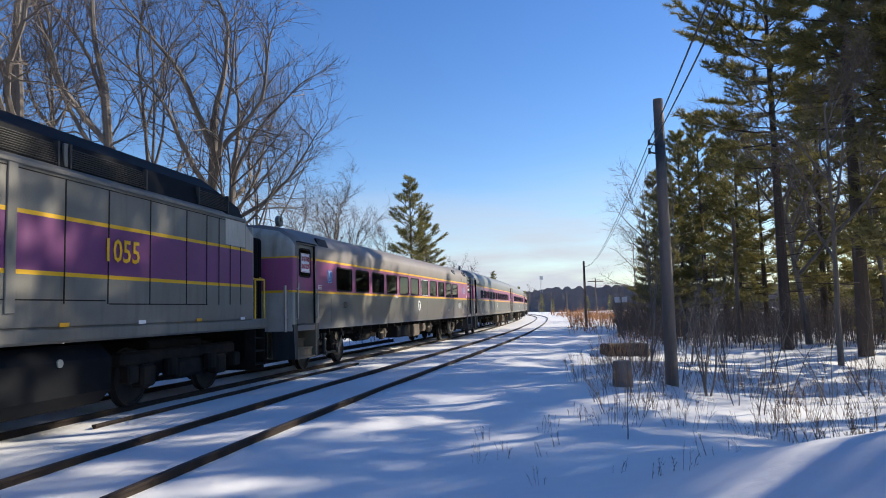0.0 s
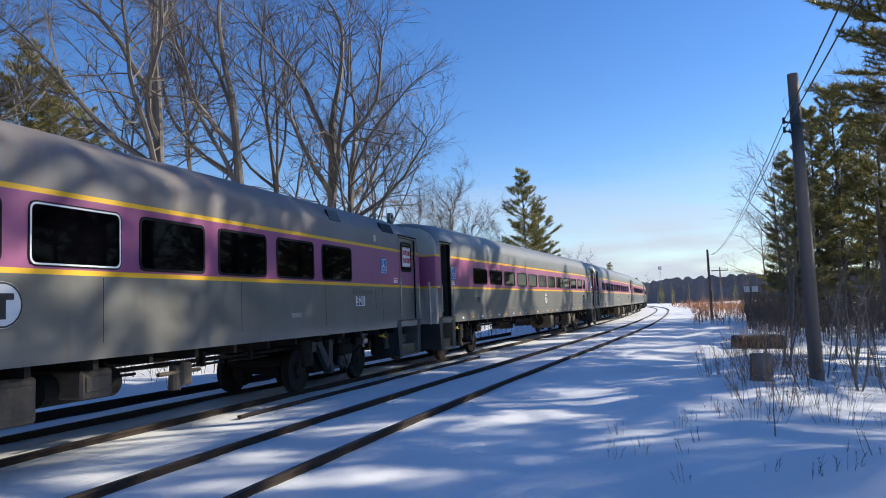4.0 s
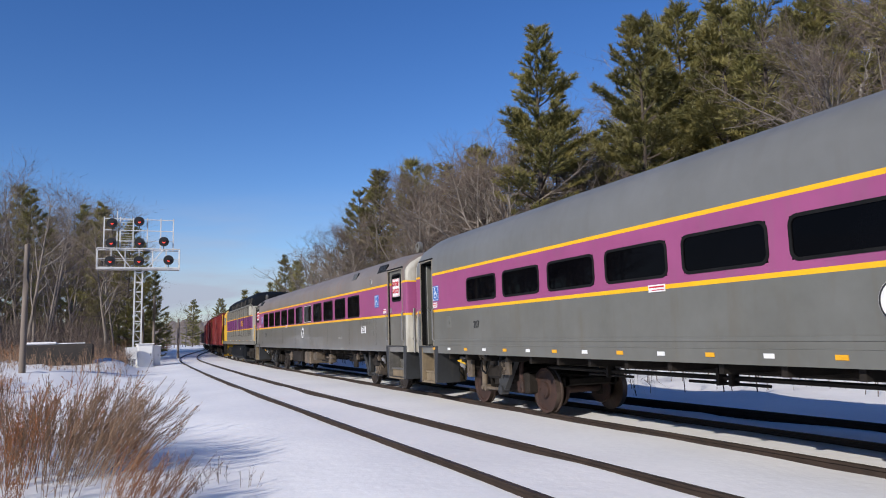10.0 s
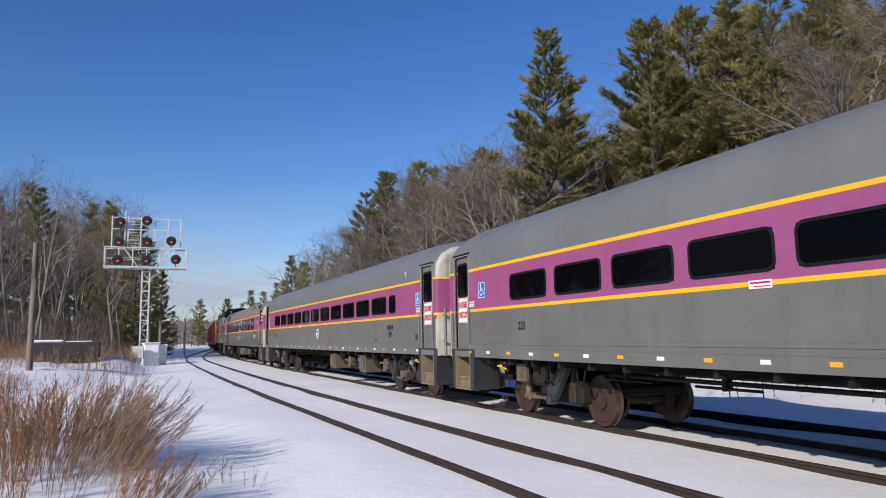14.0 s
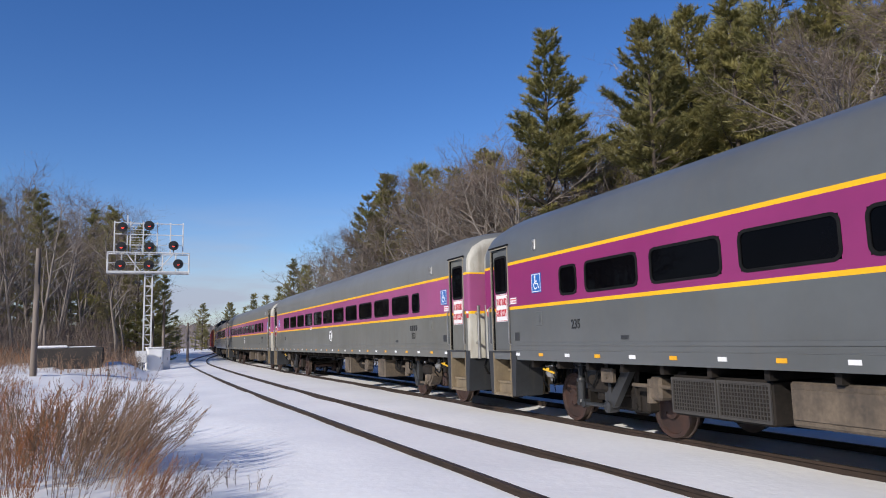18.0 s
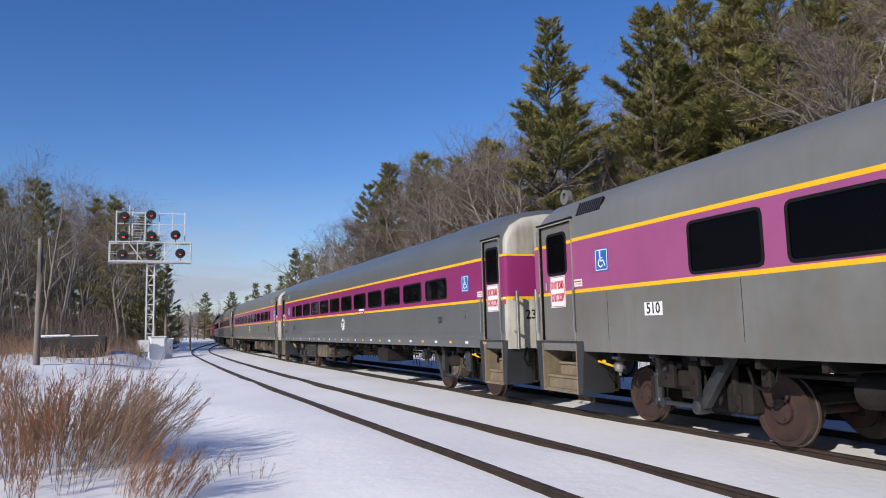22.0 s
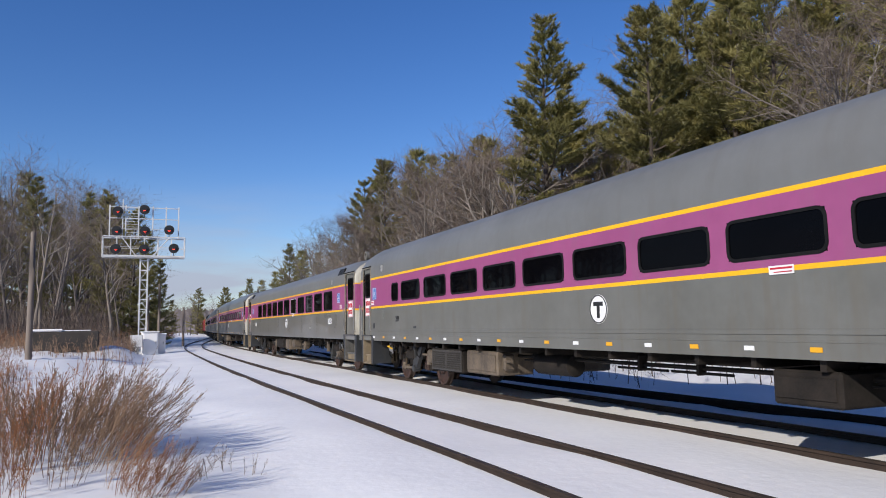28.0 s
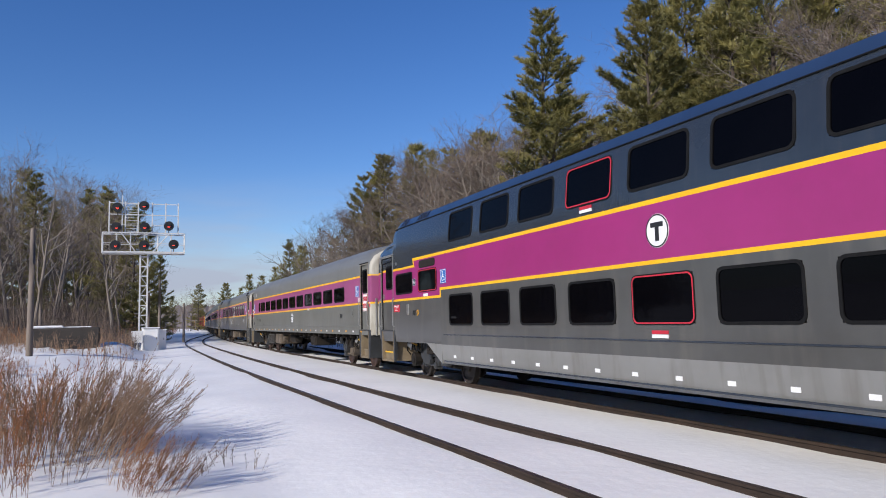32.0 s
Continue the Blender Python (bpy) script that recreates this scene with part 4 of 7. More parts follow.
def build_weeds():
    rng = random.Random(9)
    meshes = [weed_mesh(70 + i, 19, 1.2, 0.5, WEED if i % 3 else WEED_TAN, 8) for i in range(5)]
    fans = [weed_mesh(75 + i, 26, 1.3, 0.4, WEED_TAN if i else WEED, 9, (0.38, 0.0)) for i in range(3)]
    thin = [weed_mesh(80 + i, 13, 0.8, 0.45, WEED_TAN, 4, buds=4) for i in range(3)]
    sparse = [weed_mesh(90 + i, 4, 0.45, 0.18, TWIG, 3, buds=2) for i in range(3)]

    def clump(me, x, y, k, label, name="weed_clump", turn=None):
        ob = thing(name, label, "dry weeds", (x, y, ground_z(x, y)), rng.uniform(0, 360) if turn is None else turn, "dry weeds in the snow")
        ob.scale = (k, k, k)
        tagged(part("tuft", me, None, ob), kind="stuff")
    for i in range(18):
        yaw, dist = rng.uniform(4.8, 15.5), rng.uniform(10.4, 15.5)
        x, y = -math.sin(radians(yaw)) * dist, math.cos(radians(yaw)) * dist
        clump(rng.choice(meshes), x, y, rng.uniform(0.9, 1.25), "tall russet dry weeds standing in snow")
    for yaw, dist, k in ((5.0, 10.4, 1.0), (4.2, 10.9, 0.95), (4.9, 11.6, 1.1), (3.8, 11.4, 0.85), (6.0, 11.0, 1.1), (5.4, 12.6, 1.1), (6.8, 11.8, 1.05)):
        clump(rng.choice(fans), -math.sin(radians(yaw)) * dist, math.cos(radians(yaw)) * dist, k, "tall russet dry weeds leaning over the snow", turn=rng.uniform(-20, 20))
    for yaw, dist, k in ((1.4, 8.2, 0.55), (0.3, 8.5, 0.5), (2.5, 8.5, 0.58), (3.4, 8.9, 0.5)):
        clump(rng.choice(fans), -math.sin(radians(yaw)) * dist, math.cos(radians(yaw)) * dist, k, "low tan dry weeds leaning over the snow", turn=rng.uniform(-25, 25))
    for yaw, dist, k in ((8.0, 9.4, 0.7), (10.5, 9.0, 0.7), (12.5, 9.6, 0.75)):
        clump(rng.choice(meshes), -math.sin(radians(yaw)) * dist, math.cos(radians(yaw)) * dist, k, "low russet dry weeds standing in snow")
    for yaw, dist in ((-2.3, 9.2), (-4.2, 9.5), (-5.3, 9.3), (-3.2, 10.2)):
        clump(sparse[0], -math.sin(radians(yaw)) * dist, math.cos(radians(yaw)) * dist, 0.9, "few thin dry stalks poking out of snow")
    for i in range(50):
        yaw, dist = rng.uniform(-206, -184), rng.uniform(10.5, 24)
        clump(rng.choice(thin), -math.sin(radians(yaw)) * dist, math.cos(radians(yaw)) * dist, rng.uniform(0.6, 1.35), "thin brown brush standing in snow", "brush_clump")
    for i in range(8):
        yaw, dist = rng.uniform(8, 13), rng.uniform(26, 35)
        clump(rng.choice(meshes), -math.sin(radians(yaw)) * dist, math.cos(radians(yaw)) * dist, rng.uniform(0.7, 1.2), "russet dry brush along the line", "brush_clump")
    for i in range(18):
        yaw, dist = rng.uniform(-192, -184.2), rng.uniform(12.5, 25)
        clump(rng.choice(thin), -math.sin(radians(yaw)) * dist, math.cos(radians(yaw)) * dist, rng.uniform(0.8, 1.4), "thin brown brush standing in snow", "brush_clump")
    for i in range(22):
        yaw, dist = rng.uniform(-196, -176), rng.uniform(6.5, 12)
        clump(rng.choice(sparse), -math.sin(radians(yaw)) * dist, math.cos(radians(yaw)) * dist, rng.uniform(0.4, 0.8), "few thin dry stalks poking out of snow")
    for i in range(22):
        yaw, dist = rng.uniform(6, 25), rng.uniform(24, 60)
        clump(rng.choice(meshes), -math.sin(radians(yaw)) * dist - 3, math.cos(radians(yaw)) * dist, rng.uniform(0.8, 1.5), "russet dry brush along the line", "brush_clump")


def build_saplings():
    """Thin young trees and tall shoots in the open snow."""
    rng = random.Random(17)
    for yaw, dist, h, stems, r in ((-192.35, 15.4, 3.3, 5, 0.022), (-188.3, 19.0, 6.2, 3, 0.024), (-190.6, 18.0, 3.4, 3, 0.018), (-194.6, 14.5, 1.9, 2, 0.012), (-196.2, 14.0, 2.0, 2, 0.013), (-198.0, 16.0, 2.3, 3, 0.014), (-200.5, 17.0, 2.4, 3, 0.014), (-194.0, 20.0, 2.6, 3, 0.015), (-186.6, 9.6, 1.35, 1, 0.010), (-189.3, 14.5, 1.8, 2, 0.012), (-203.0, 19.0, 2.6, 3, 0.015), (-197.0, 21.0, 2.8, 3, 0.016), (-191.6, 24.0, 3.6, 4, 0.02), (-187.3, 22.0, 2.8, 3, 0.016)):
        x, y, z = spot(yaw, dist)
        a = thing("sapling", "thin leafless sapling standing in snow", "sapling", (x - 0.22, y, z - 0.15), rng.uniform(0, 360), "saplings in the snow")
        for k in range(stems):
            s = Shape()
            d = wander(rng, Vector((0, 0, 1)), 0.16 if stems > 1 else 0.03)
            p = Vector((rng.gauss(0, 0.06), rng.gauss(0, 0.06), 0))
            ln = h * rng.uniform(0.6, 1.0) if k else h
            n = 9
            for i in range(n):
                q = p + d * (ln / n)
                s.tube(p, q, r * (1 - 0.88 * i / n), r * (1 - 0.88 * (i + 1) / n), 5, 0, False)
                if i > 1:
                    for g in range(2 if h > 2.5 else 1):
                        e = (wander(rng, d, 0.55) + Vector((0, 0, 0.1))).normalized()
                        m = ln * rng.uniform(0.12, 0.34) * (1.15 - 0.6 * i / n)
                        b = p
                        for j in range(3):
                            c = b + e * (m / 3)
                            s.tube(b, c, r * 0.32 * (1 - 0.3 * j), r * 0.32 * (0.7 - 0.3 * j) + 0.001, 3, 0, False)
                            e = (wander(rng, e, 0.12) + Vector((0, 0, 0.12))).normalized()
                            b = c
                            if j:
                                s.tube(b, b + wander(rng, e, 0.6) * m * 0.3, r * 0.2, 0.001, 3, 0, False)
                d = wander(rng, d, 0.07)
                p = q
            part("stem", s, BARK, a, "", True)


# ---- poles, signals and other things beside the line ----
def spot(yaw, dist):
    x, y = -math.sin(radians(yaw)) * dist, math.cos(radians(yaw)) * dist
    return x, y, ground_z(x, y)


def build_poles():
    x, y, z = spot(-190.15, 16.6)
    x -= 0.22
    a = thing("utility_pole", "weathered wooden utility pole with two insulators", "utility pole", (x, y, z - 0.3))
    s = Shape()
    top = 1.59 + 16.6 * math.tan(radians(15.67)) - z + 0.3
    for i in range(6):
        s.tube((0, 0, top * i / 6), (0, 0, top * (i + 1) / 6), 0.145 - 0.006 * i, 0.145 - 0.006 * (i + 1), 14, 0, i in (0, 5))
    part("pole", s, POLE, a, "", True)
    for k, zz in enumerate((top - 1.05, top - 1.25)):
        part("insulator", Shape().tube((0.1, 0, zz), (0.24, 0, zz + 0.04), 0.02, 0.02, 8).tube((0.24, 0, zz), (0.24, 0, zz + 0.13), 0.035, 0.025, 8), WIRE, a)
    wires = []
    for k, (dz, yw) in enumerate(((-0.98, -195.45), (-1.18, -196.65))):
        p = Vector((x + 0.24, y, z - 0.3 + top + dz))
        q = Vector((-math.sin(radians(yw)) * 8.0, math.cos(radians(yw)) * 8.0, 1.59 + 8.0 * math.tan(radians(21.7))))
        q = p + (q - p) * 1.55
        c = Shape()
        pts = [p.lerp(q, i / 16) - Vector((0, 0, 0.06 * 4 * (i / 16) * (1 - i / 16))) for i in range(17)]
        c.cable(pts, 0.012, 5)
        ob = part("overhead_wire", c, WIRE)
        tagged(ob, "dark overhead wire sagging between poles", "wire", "overhead wires")
        far = Vector((*spot(-184.1, 62)[:2], 5.0))
        c = Shape()
        pts = [p.lerp(far, i / 16) - Vector((0, 0, 0.8 * 4 * (i / 16) * (1 - i / 16))) for i in range(17)]
        c.cable(pts, 0.01, 4)
        tagged(part("overhead_wire", c, WIRE), "dark overhead wire sagging between poles", "wire", "overhead wires")
    # the line of poles that recedes
    for yaw, dist, el in ((-184.1, 62, 3.54), (-184.87, 105, 2.15), (-182.56, 120, 1.1), (-195.4, 42, 6.36), (-181.3, 160, 1.2), (9.5, 38, 7.0), (8.9, 60, 3.4), (1.12, 62, 3.42), (1.88, 66, 2.45), (-0.6, 75, 1.65)):
        x, y, z = spot(yaw, dist)
        h = 1.59 + dist * math.tan(radians(el)) - z + 0.3
        a = thing("utility_pole", "weathered grey wooden pole beside the line", "utility pole", (x, y, z - 0.3), 0, "poles along the line")
        s = Shape()
        r = 0.13 if dist > 40 else 0.15
        for i in range(4):
            s.tube((0, 0, h * i / 4), (0, 0, h * (i + 1) / 4), r * (1 - 0.08 * i), r * (1 - 0.08 * (i + 1)), 10, 0, i in (0, 3))
        part("pole", s, POLE, a, "", True)
        if yaw == -184.87:
            part("crossarm", Shape().box((-1.1, -0.06, h - 0.5), (1.1, 0.06, h - 0.36)), POLE, a)


def build_signal():
    D = 58
    x, y, _ = spot(2.25, D)
    a = thing("signal_mast", "silver lattice signal mast with nine red-lit heads", "railway signal", (x, y, 0.0), 2.25)
    H0 = 1.59 + D * math.tan(radians(5.33))
    W = 2.86
    top = 1.59 + D * math.tan(radians(9.25))
    mid = 1.59 + D * math.tan(radians(6.84))
    s = Shape()
    for sx in (-0.26, 0.26):
        for sy in (-0.2, 0.2):
            s.slab((sx - 0.055, sy - 0.055, -0.4), (sx + 0.055, sy + 0.055, H0), 0.01)
    n = 9
    for i in range(n + 1):
        zz = 0.2 + (H0 - 0.4) * i / n
        s.box((-0.26, -0.22, zz - 0.03), (0.26, -0.18, zz + 0.03)).box((-0.26, 0.18, zz - 0.03), (0.26, 0.22, zz + 0.03))
        if i < n:
            z2 = 0.2 + (H0 - 0.4) * (i + 1) / n
            k = 1 if i % 2 else -1
            s.tube((-0.26 * k, -0.2, zz), (0.26 * k, -0.2, z2), 0.022, 0.022, 4)
            s.tube((-0.26, 0.2 * k, zz), (-0.26, -0.2 * k, z2), 0.022, 0.022, 4)
    part("mast", s, GALV, a)
    s = Shape()
    s.box((-W, -0.55, H0), (W, 0.55, H0 + 0.09)).box((-W, -0.58, H0 + 0.07), (W, -0.5, H0 + 0.16)).box((-W, 0.5, H0 + 0.07), (W, 0.58, H0 + 0.16))
    part("platform", s, GALV, a)
    s = Shape()
    for yy in (-0.55, 0.55):
        s.tube((-W, yy, mid), (W, yy, mid), 0.045, 0.045, 6)
        s.tube((-W, yy, (H0 + mid) / 2), (W, yy, (H0 + mid) / 2), 0.02, 0.02, 4)
        for k in range(7):
            xx = -W + 2 * W * k / 6
            s.tube((xx, yy, H0), (xx, yy, mid), 0.035, 0.035, 5)
    for x0, x1 in ((-1.6, -0.5), (0.5, 1.75)):
        k = 1 if x0 > 0 else -1
        s.tube((x0 if k > 0 else x1, -0.55, H0), (x1 if k > 0 else x0, -0.55, mid), 0.04, 0.04, 5)
    part("truss", s, GALV, a)
    s = Shape()
    ww = W * 0.86
    for xx in (-ww, -1.35, -0.45, 0.55, 1.5, ww - 0.05):
        s.slab((xx - 0.045, 0.3, mid), (xx + 0.045, 0.39, top), 0.01)
    for zz in (mid + (top - mid) * 0.6, mid + (top - mid) * 0.95):
        s.box((-ww, 0.28, zz - 0.03), (ww, 0.34, zz + 0.03))
    s.box((-ww, 0.33, mid + (top - mid) * 0.28), (ww, 0.36, mid + (top - mid) * 0.28 + 0.03))
    for k in range(12):
        zz = mid + (top - mid) * k / 12
        s.box((-1.35, 0.3, zz), (-0.45, 0.33, zz + 0.025))
    s.slab((-1.6, 0.3, mid), (-1.52, 0.38, top + 0.45), 0.01)
    part("upper_frame", s, GALV, a)
    for yw, el in ((4.13, 8.77), (2.29, 8.95), (4.17, 7.31), (2.23, 7.36), (0.54, 7.49), (4.19, 5.90), (2.26, 5.93), (0.21, 6.03)):
        hx, hz = -math.tan(radians(yw - 2.25)) * D, 1.59 + D * math.tan(radians(el))
        h = part("signal_head", Shape().turned([(-0.03, 0.37), (0.03, 0.37)], "y", (0, 0, 0), 20).box((-0.14, 0.0, -0.2), (0.14, 0.28, 0.2)).tube((0, 0.14, -0.55), (0, 0.14, -0.15), 0.03, 0.03, 6), BLACK, a, "black round signal head", at=(hx, -0.62 if el < 6.5 else 0.1, hz))
        part("lens", Shape().turned([(-0.06, 0.09), (-0.03, 0.1)], "y", (0, 0, 0), 14), LAMP_RED, h, "lit red lens", at=(0.0, -0.02, -0.02))
        part("hood", Shape().turned([(-0.2, 0.13), (-0.03, 0.13)], "y", (0, 0, 0), 12), BLACK, h, at=(0.0, 0.06, 0.06))
    # cabinets at its foot
    for yaw, dist, w, h0, h1 in ((1.73, 56, 0.52, -0.1, 1.6), (0.96, 57, 0.26, -0.1, 1.4)):
        x, y, z = spot(yaw, dist)
        c = thing("signal_cabinet", "white enamelled equipment cabinet standing in snow", "cabinet", (x, y, z), 10)
        part("body", Shape().slab((-w, -0.5, -0.2), (w, 0.5, h1), 0.03), CAB_WHITE, c)
        part("door", Shape().slab((-w + 0.08, -0.53, 0.1), (w - 0.08, -0.503, h1 - 0.12), 0.01), CAB_WHITE, c)
        part("roof", Shape().slab((-w - 0.06, -0.58, h1 + 0.002), (w + 0.06, 0.58, h1 + 0.08), 0.02), CAB_WHITE, c)
        part("handle", Shape().box((w - 0.2, -0.58, h1 * 0.5), (w - 0.16, -0.532, h1 * 0.5 + 0.18)), STEEL, c)
    x, y, z = spot(2.63, 55)
    c = thing("junction_box", "grey metal junction box on the mast foot", "junction box", (x, y, z), 0)
    part("box", Shape().slab((-0.4, -0.15, 0.5), (0.4, 0.15, 1.35), 0.03), GALV, c)
    part("post", Shape().tube((0, 0, -0.2), (0, 0, 0.499), 0.06), GALV, c)


def build_roadside():
    # low concrete wall with snow on it
    x, y, z = spot(7.3, 42)
    a = thing("concrete_wall", "low dark weathered concrete wall capped with snow", "wall", (x, y, 0.6), 8)
    part("wall", Shape().slab((-1.7, -0.4, -0.9), (1.6, 0.4, 1.0), 0.08), CONCRETE, a)
    part("snow_cap", Shape().slab((-1.72, -0.42, 0.985), (-0.1, 0.42, 1.12), 0.07).slab((-0.4, -0.3, 0.985), (1.2, 0.3, 1.05), 0.04), SNOW, a, "thin cap of snow")
    # old block and stump by the first pole
    x, y, z = spot(-187.2, 26)
    a = thing("concrete_block", "dark old concrete block half buried in snow", "concrete block", (x, y, z - 0.3), 12)
    part("block", Shape().slab((-0.75, -0.5, 0), (0.75, 0.5, 0.72), 0.08), CONCRETE, a)
    x, y, z = spot(-186.5, 15.5)
    x -= 0.22
    a = thing("tree_stump", "short weathered tree stump in the snow", "stump", (x, y, z - 0.2), 0)
    part("stump", Shape().turned([(0, 0.3), (0.15, 0.22), (0.5, 0.2), (0.72, 0.19)], "z", (0, 0, 0), 12), BARK, a, "", True)
    # small trackside sign: its writing cannot be read
    x, y, z = spot(-186.95, 40)
    a = thing("trackside_sign", "small white rectangular sign on a thin post", "sign", (x, y, z), 8)
    zz = 1.59 + 40 * math.tan(radians(0.42)) - z
    part("post", Shape().tube((0, 0.03, -0.3), (0, 0.03, zz + 0.2), 0.035), POLE, a)
    p = part("plate", Shape().slab((-0.35, -0.02, zz - 0.15), (0.35, 0.0, zz + 0.15), 0.008), WHITE, a)
    part("bar", Shape().box((-0.28, -0.026, zz - 0.05), (-0.02, -0.021, zz + 0.05)).box((0.04, -0.026, zz - 0.05), (0.28, -0.021, zz + 0.05)), BLACK, p)
    # far lattice tower over the trees
    x, y, z = spot(-180.54, 420)
    a = thing("radio_tower", "thin far radio tower above the wooded hill", "tower", (x, y, 0), 0)
    s = Shape()
    zt = 1.59 + 420 * math.tan(radians(2.45))
    for k in range(3):
        w = 2.094 * k
        s.tube((math.cos(w) * 0.9, math.sin(w) * 0.9, 0), (math.cos(w) * 0.5, math.sin(w) * 0.5, zt), 0.12, 0.1, 4)
    part("mast", s, GALV, a)
    part("antenna", Shape().box((-0.9, -0.9, zt - 2.0), (0.9, 0.9, zt)), GALV, a)


def build_backdrop():
    """Wooded hills closing the view on every side."""
    rng = random.Random(4)
    s = Shape()
    for ring, (rad, base, amp) in enumerate(((330, 7.5, 4.0), (560, 15.0, 8.0))):
        n = 1500
        rows = []
        for i in range(n):
            w = 2 * math.pi * i / n
            r = rad * (1 + 0.10 * noise.noise((math.cos(w) * 2.0, math.sin(w) * 2.0, ring * 3.0)))
            h = base + amp * noise.noise((math.cos(w) * 3.0, math.sin(w) * 3.0, ring * 7.0 + 1)) + rng.uniform(-1.6, 1.6)
            rows.append(((math.sin(w) * r, math.cos(w) * r), max(3.0, h)))
        for i in range(n):
            (p, h), (q, k) = rows[i], rows[(i + 1) % n]
            s.face([(p[0], p[1], -6), (q[0], q[1], -6), (q[0] * 1.02, q[1] * 1.02, k), (p[0] * 1.02, p[1] * 1.02, h)])
            s.face([(p[0] * 1.02, p[1] * 1.02, h), (q[0] * 1.02, q[1] * 1.02, k), (q[0] * 1.3, q[1] * 1.3, -6), (p[0] * 1.3, p[1] * 1.3, -6)])
    ob = part("backdrop_hills", s, HILL)
    tagged(ob, "low brown wooded hills on the horizon", "hills", kind="structure")

# ---- the train ----
SPEED, START = 6.05, -17.0   # the first coach's nose is START metres along the line at 0 s
PITCH, LONG = 25.9, 25.65


def rounded(y0, z0, y1, z1, r, n=3):
    pts = []
    for cy, cz, a in ((y1 - r, z0 + r, -90), (y1 - r, z1 - r, 0), (y0 + r, z1 - r, 90), (y0 + r, z0 + r, 180)):
        for k in range(n + 1):
            w = radians(a + 90 * k / n)
            pts.append((cy + r * math.cos(w), cz + r * math.sin(w)))
    return pts


def ring(shape, outer, inner, x0, x1, slot=0):
    """A frame between two outlines of the same count, thick from x0 (outside) to x1."""
    n, i = len(outer), len(shape.v)
    shape.v += [(x0, y, z) for y, z in outer] + [(x0, y, z) for y, z in inner] + [(x1, y, z) for y, z in inner] + [(x1, y, z) for y, z in outer]
    for k in range(n):
        j = (k + 1) % n
        for a in range(4):
            b = (a + 1) % 4
            shape.f.append((i + a * n + k, i + a * n + j, i + b * n + j, i + b * n + k))
            shape.m.append(slot)
    return shape


def loft(profile, stations, slots, holes, end_slots=None):
    """A car body: the half profile (x, z) on both sides, at stations (y, inset, drop); holes: (side, y0, y1, first, last point)."""
    s = Shape()
    n = len(profile)

    def at(side, st, j):
        y, inset, drop = st
        x, z = profile[j]
        k = max(0.0, (z - 3.0) / 1.05)
        return (side * max(0.0, x - inset * min(1.0, x / 0.8)), y, z - drop * k)
    for side in (-1, 1):
        for a, b in zip(stations, stations[1:]):
            mid = (a[0] + b[0]) / 2
            for j in range(n - 1):
                if any(h[0] == side and h[1] < mid < h[2] and h[3] <= j < h[4] for h in holes):
                    continue
                slot = slots[j]
                if end_slots and (a[1] > 0 or b[1] > 0):
                    slot = end_slots[j]
                s.face([at(side, a, j), at(side, b, j), at(side, b, j + 1), at(side, a, j + 1)], slot)
        for h in holes:
            if h[0] != side:
                continue
            zs = [profile[j] for j in range(h[3], h[4] + 1)]
            dep = h[5] if len(h) > 5 else 0.1
            for (x0, z0), (x1, z1) in zip(zs, zs[1:]):
                for y in (h[1], h[2]):
                    s.face([(side * x0, y, z0), (side * x1, y, z1), (side * (x1 - dep), y, z1), (side * (x0 - dep), y, z0)], 5)
            for x, z in (zs[0], zs[-1]):
                s.face([(side * x, h[1], z), (side * x, h[2], z), (side * (x - dep), h[2], z), (side * (x - dep), h[1], z)], 5)
    for st in (stations[0], stations[-1]):
        for j in range(n - 1):
            s.face([at(-1, st, j), at(1, st, j), at(1, st, j + 1), at(-1, st, j + 1)], (end_slots or slots)[j])
    for a, b in zip(stations, stations[1:]):
        s.face([at(-1, a, 0), at(1, a, 0), at(1, b, 0), at(-1, b, 0)], 5)
    return s


MESHES = {}


def shared(key, make):
    if key not in MESHES:
        MESHES[key] = make()
    return MESHES[key]


def both(ob, side):
    """Turns a part built for the -x side to the +x side."""
    if side > 0:
        ob.rotation_euler = (0, 0, math.pi)
    return ob


def window_unit(parent, side, y, z, x, w, h, frame_mat=RUBBER, r=0.1, label=""):
    """A framed pane set in the car's side; origin at its middle."""
    key = ("win", round(w, 3), round(h, 3), frame_mat.name, r)

    def make_frame():
        s = Shape()
        ring(s, rounded(-w / 2 - 0.02, -h / 2 - 0.02, w / 2 + 0.02, h / 2 + 0.02, r + 0.03, 4), rounded(-w / 2 + 0.02, -h / 2 + 0.02, w / 2 - 0.02, h / 2 - 0.02, r, 4), -0.009, 0.09)
        if frame_mat is not RUBBER:
            ring(s, rounded(-w / 2 - 0.002, -h / 2 - 0.002, w / 2 + 0.002, h / 2 + 0.002, r + 0.01, 4), rounded(-w / 2 + 0.018, -h / 2 + 0.018, w / 2 - 0.018, h / 2 - 0.018, r, 4), -0.013, -0.008, 1)
        return s.mesh("window", [RUBBER, frame_mat])

    def make_pane():
        return Shape().outline(rounded(-w / 2 + 0.015, -h / 2 + 0.015, w / 2 - 0.015, h / 2 - 0.015, r, 3), 0.006, 0.03).mesh("pane", [GLASS])
    f = part("window", shared(key, make_frame), None, parent, label, at=(side * x, y, z))
    both(f, side)
    part("pane", shared(key + ("pane",), make_pane), None, f)
    return f


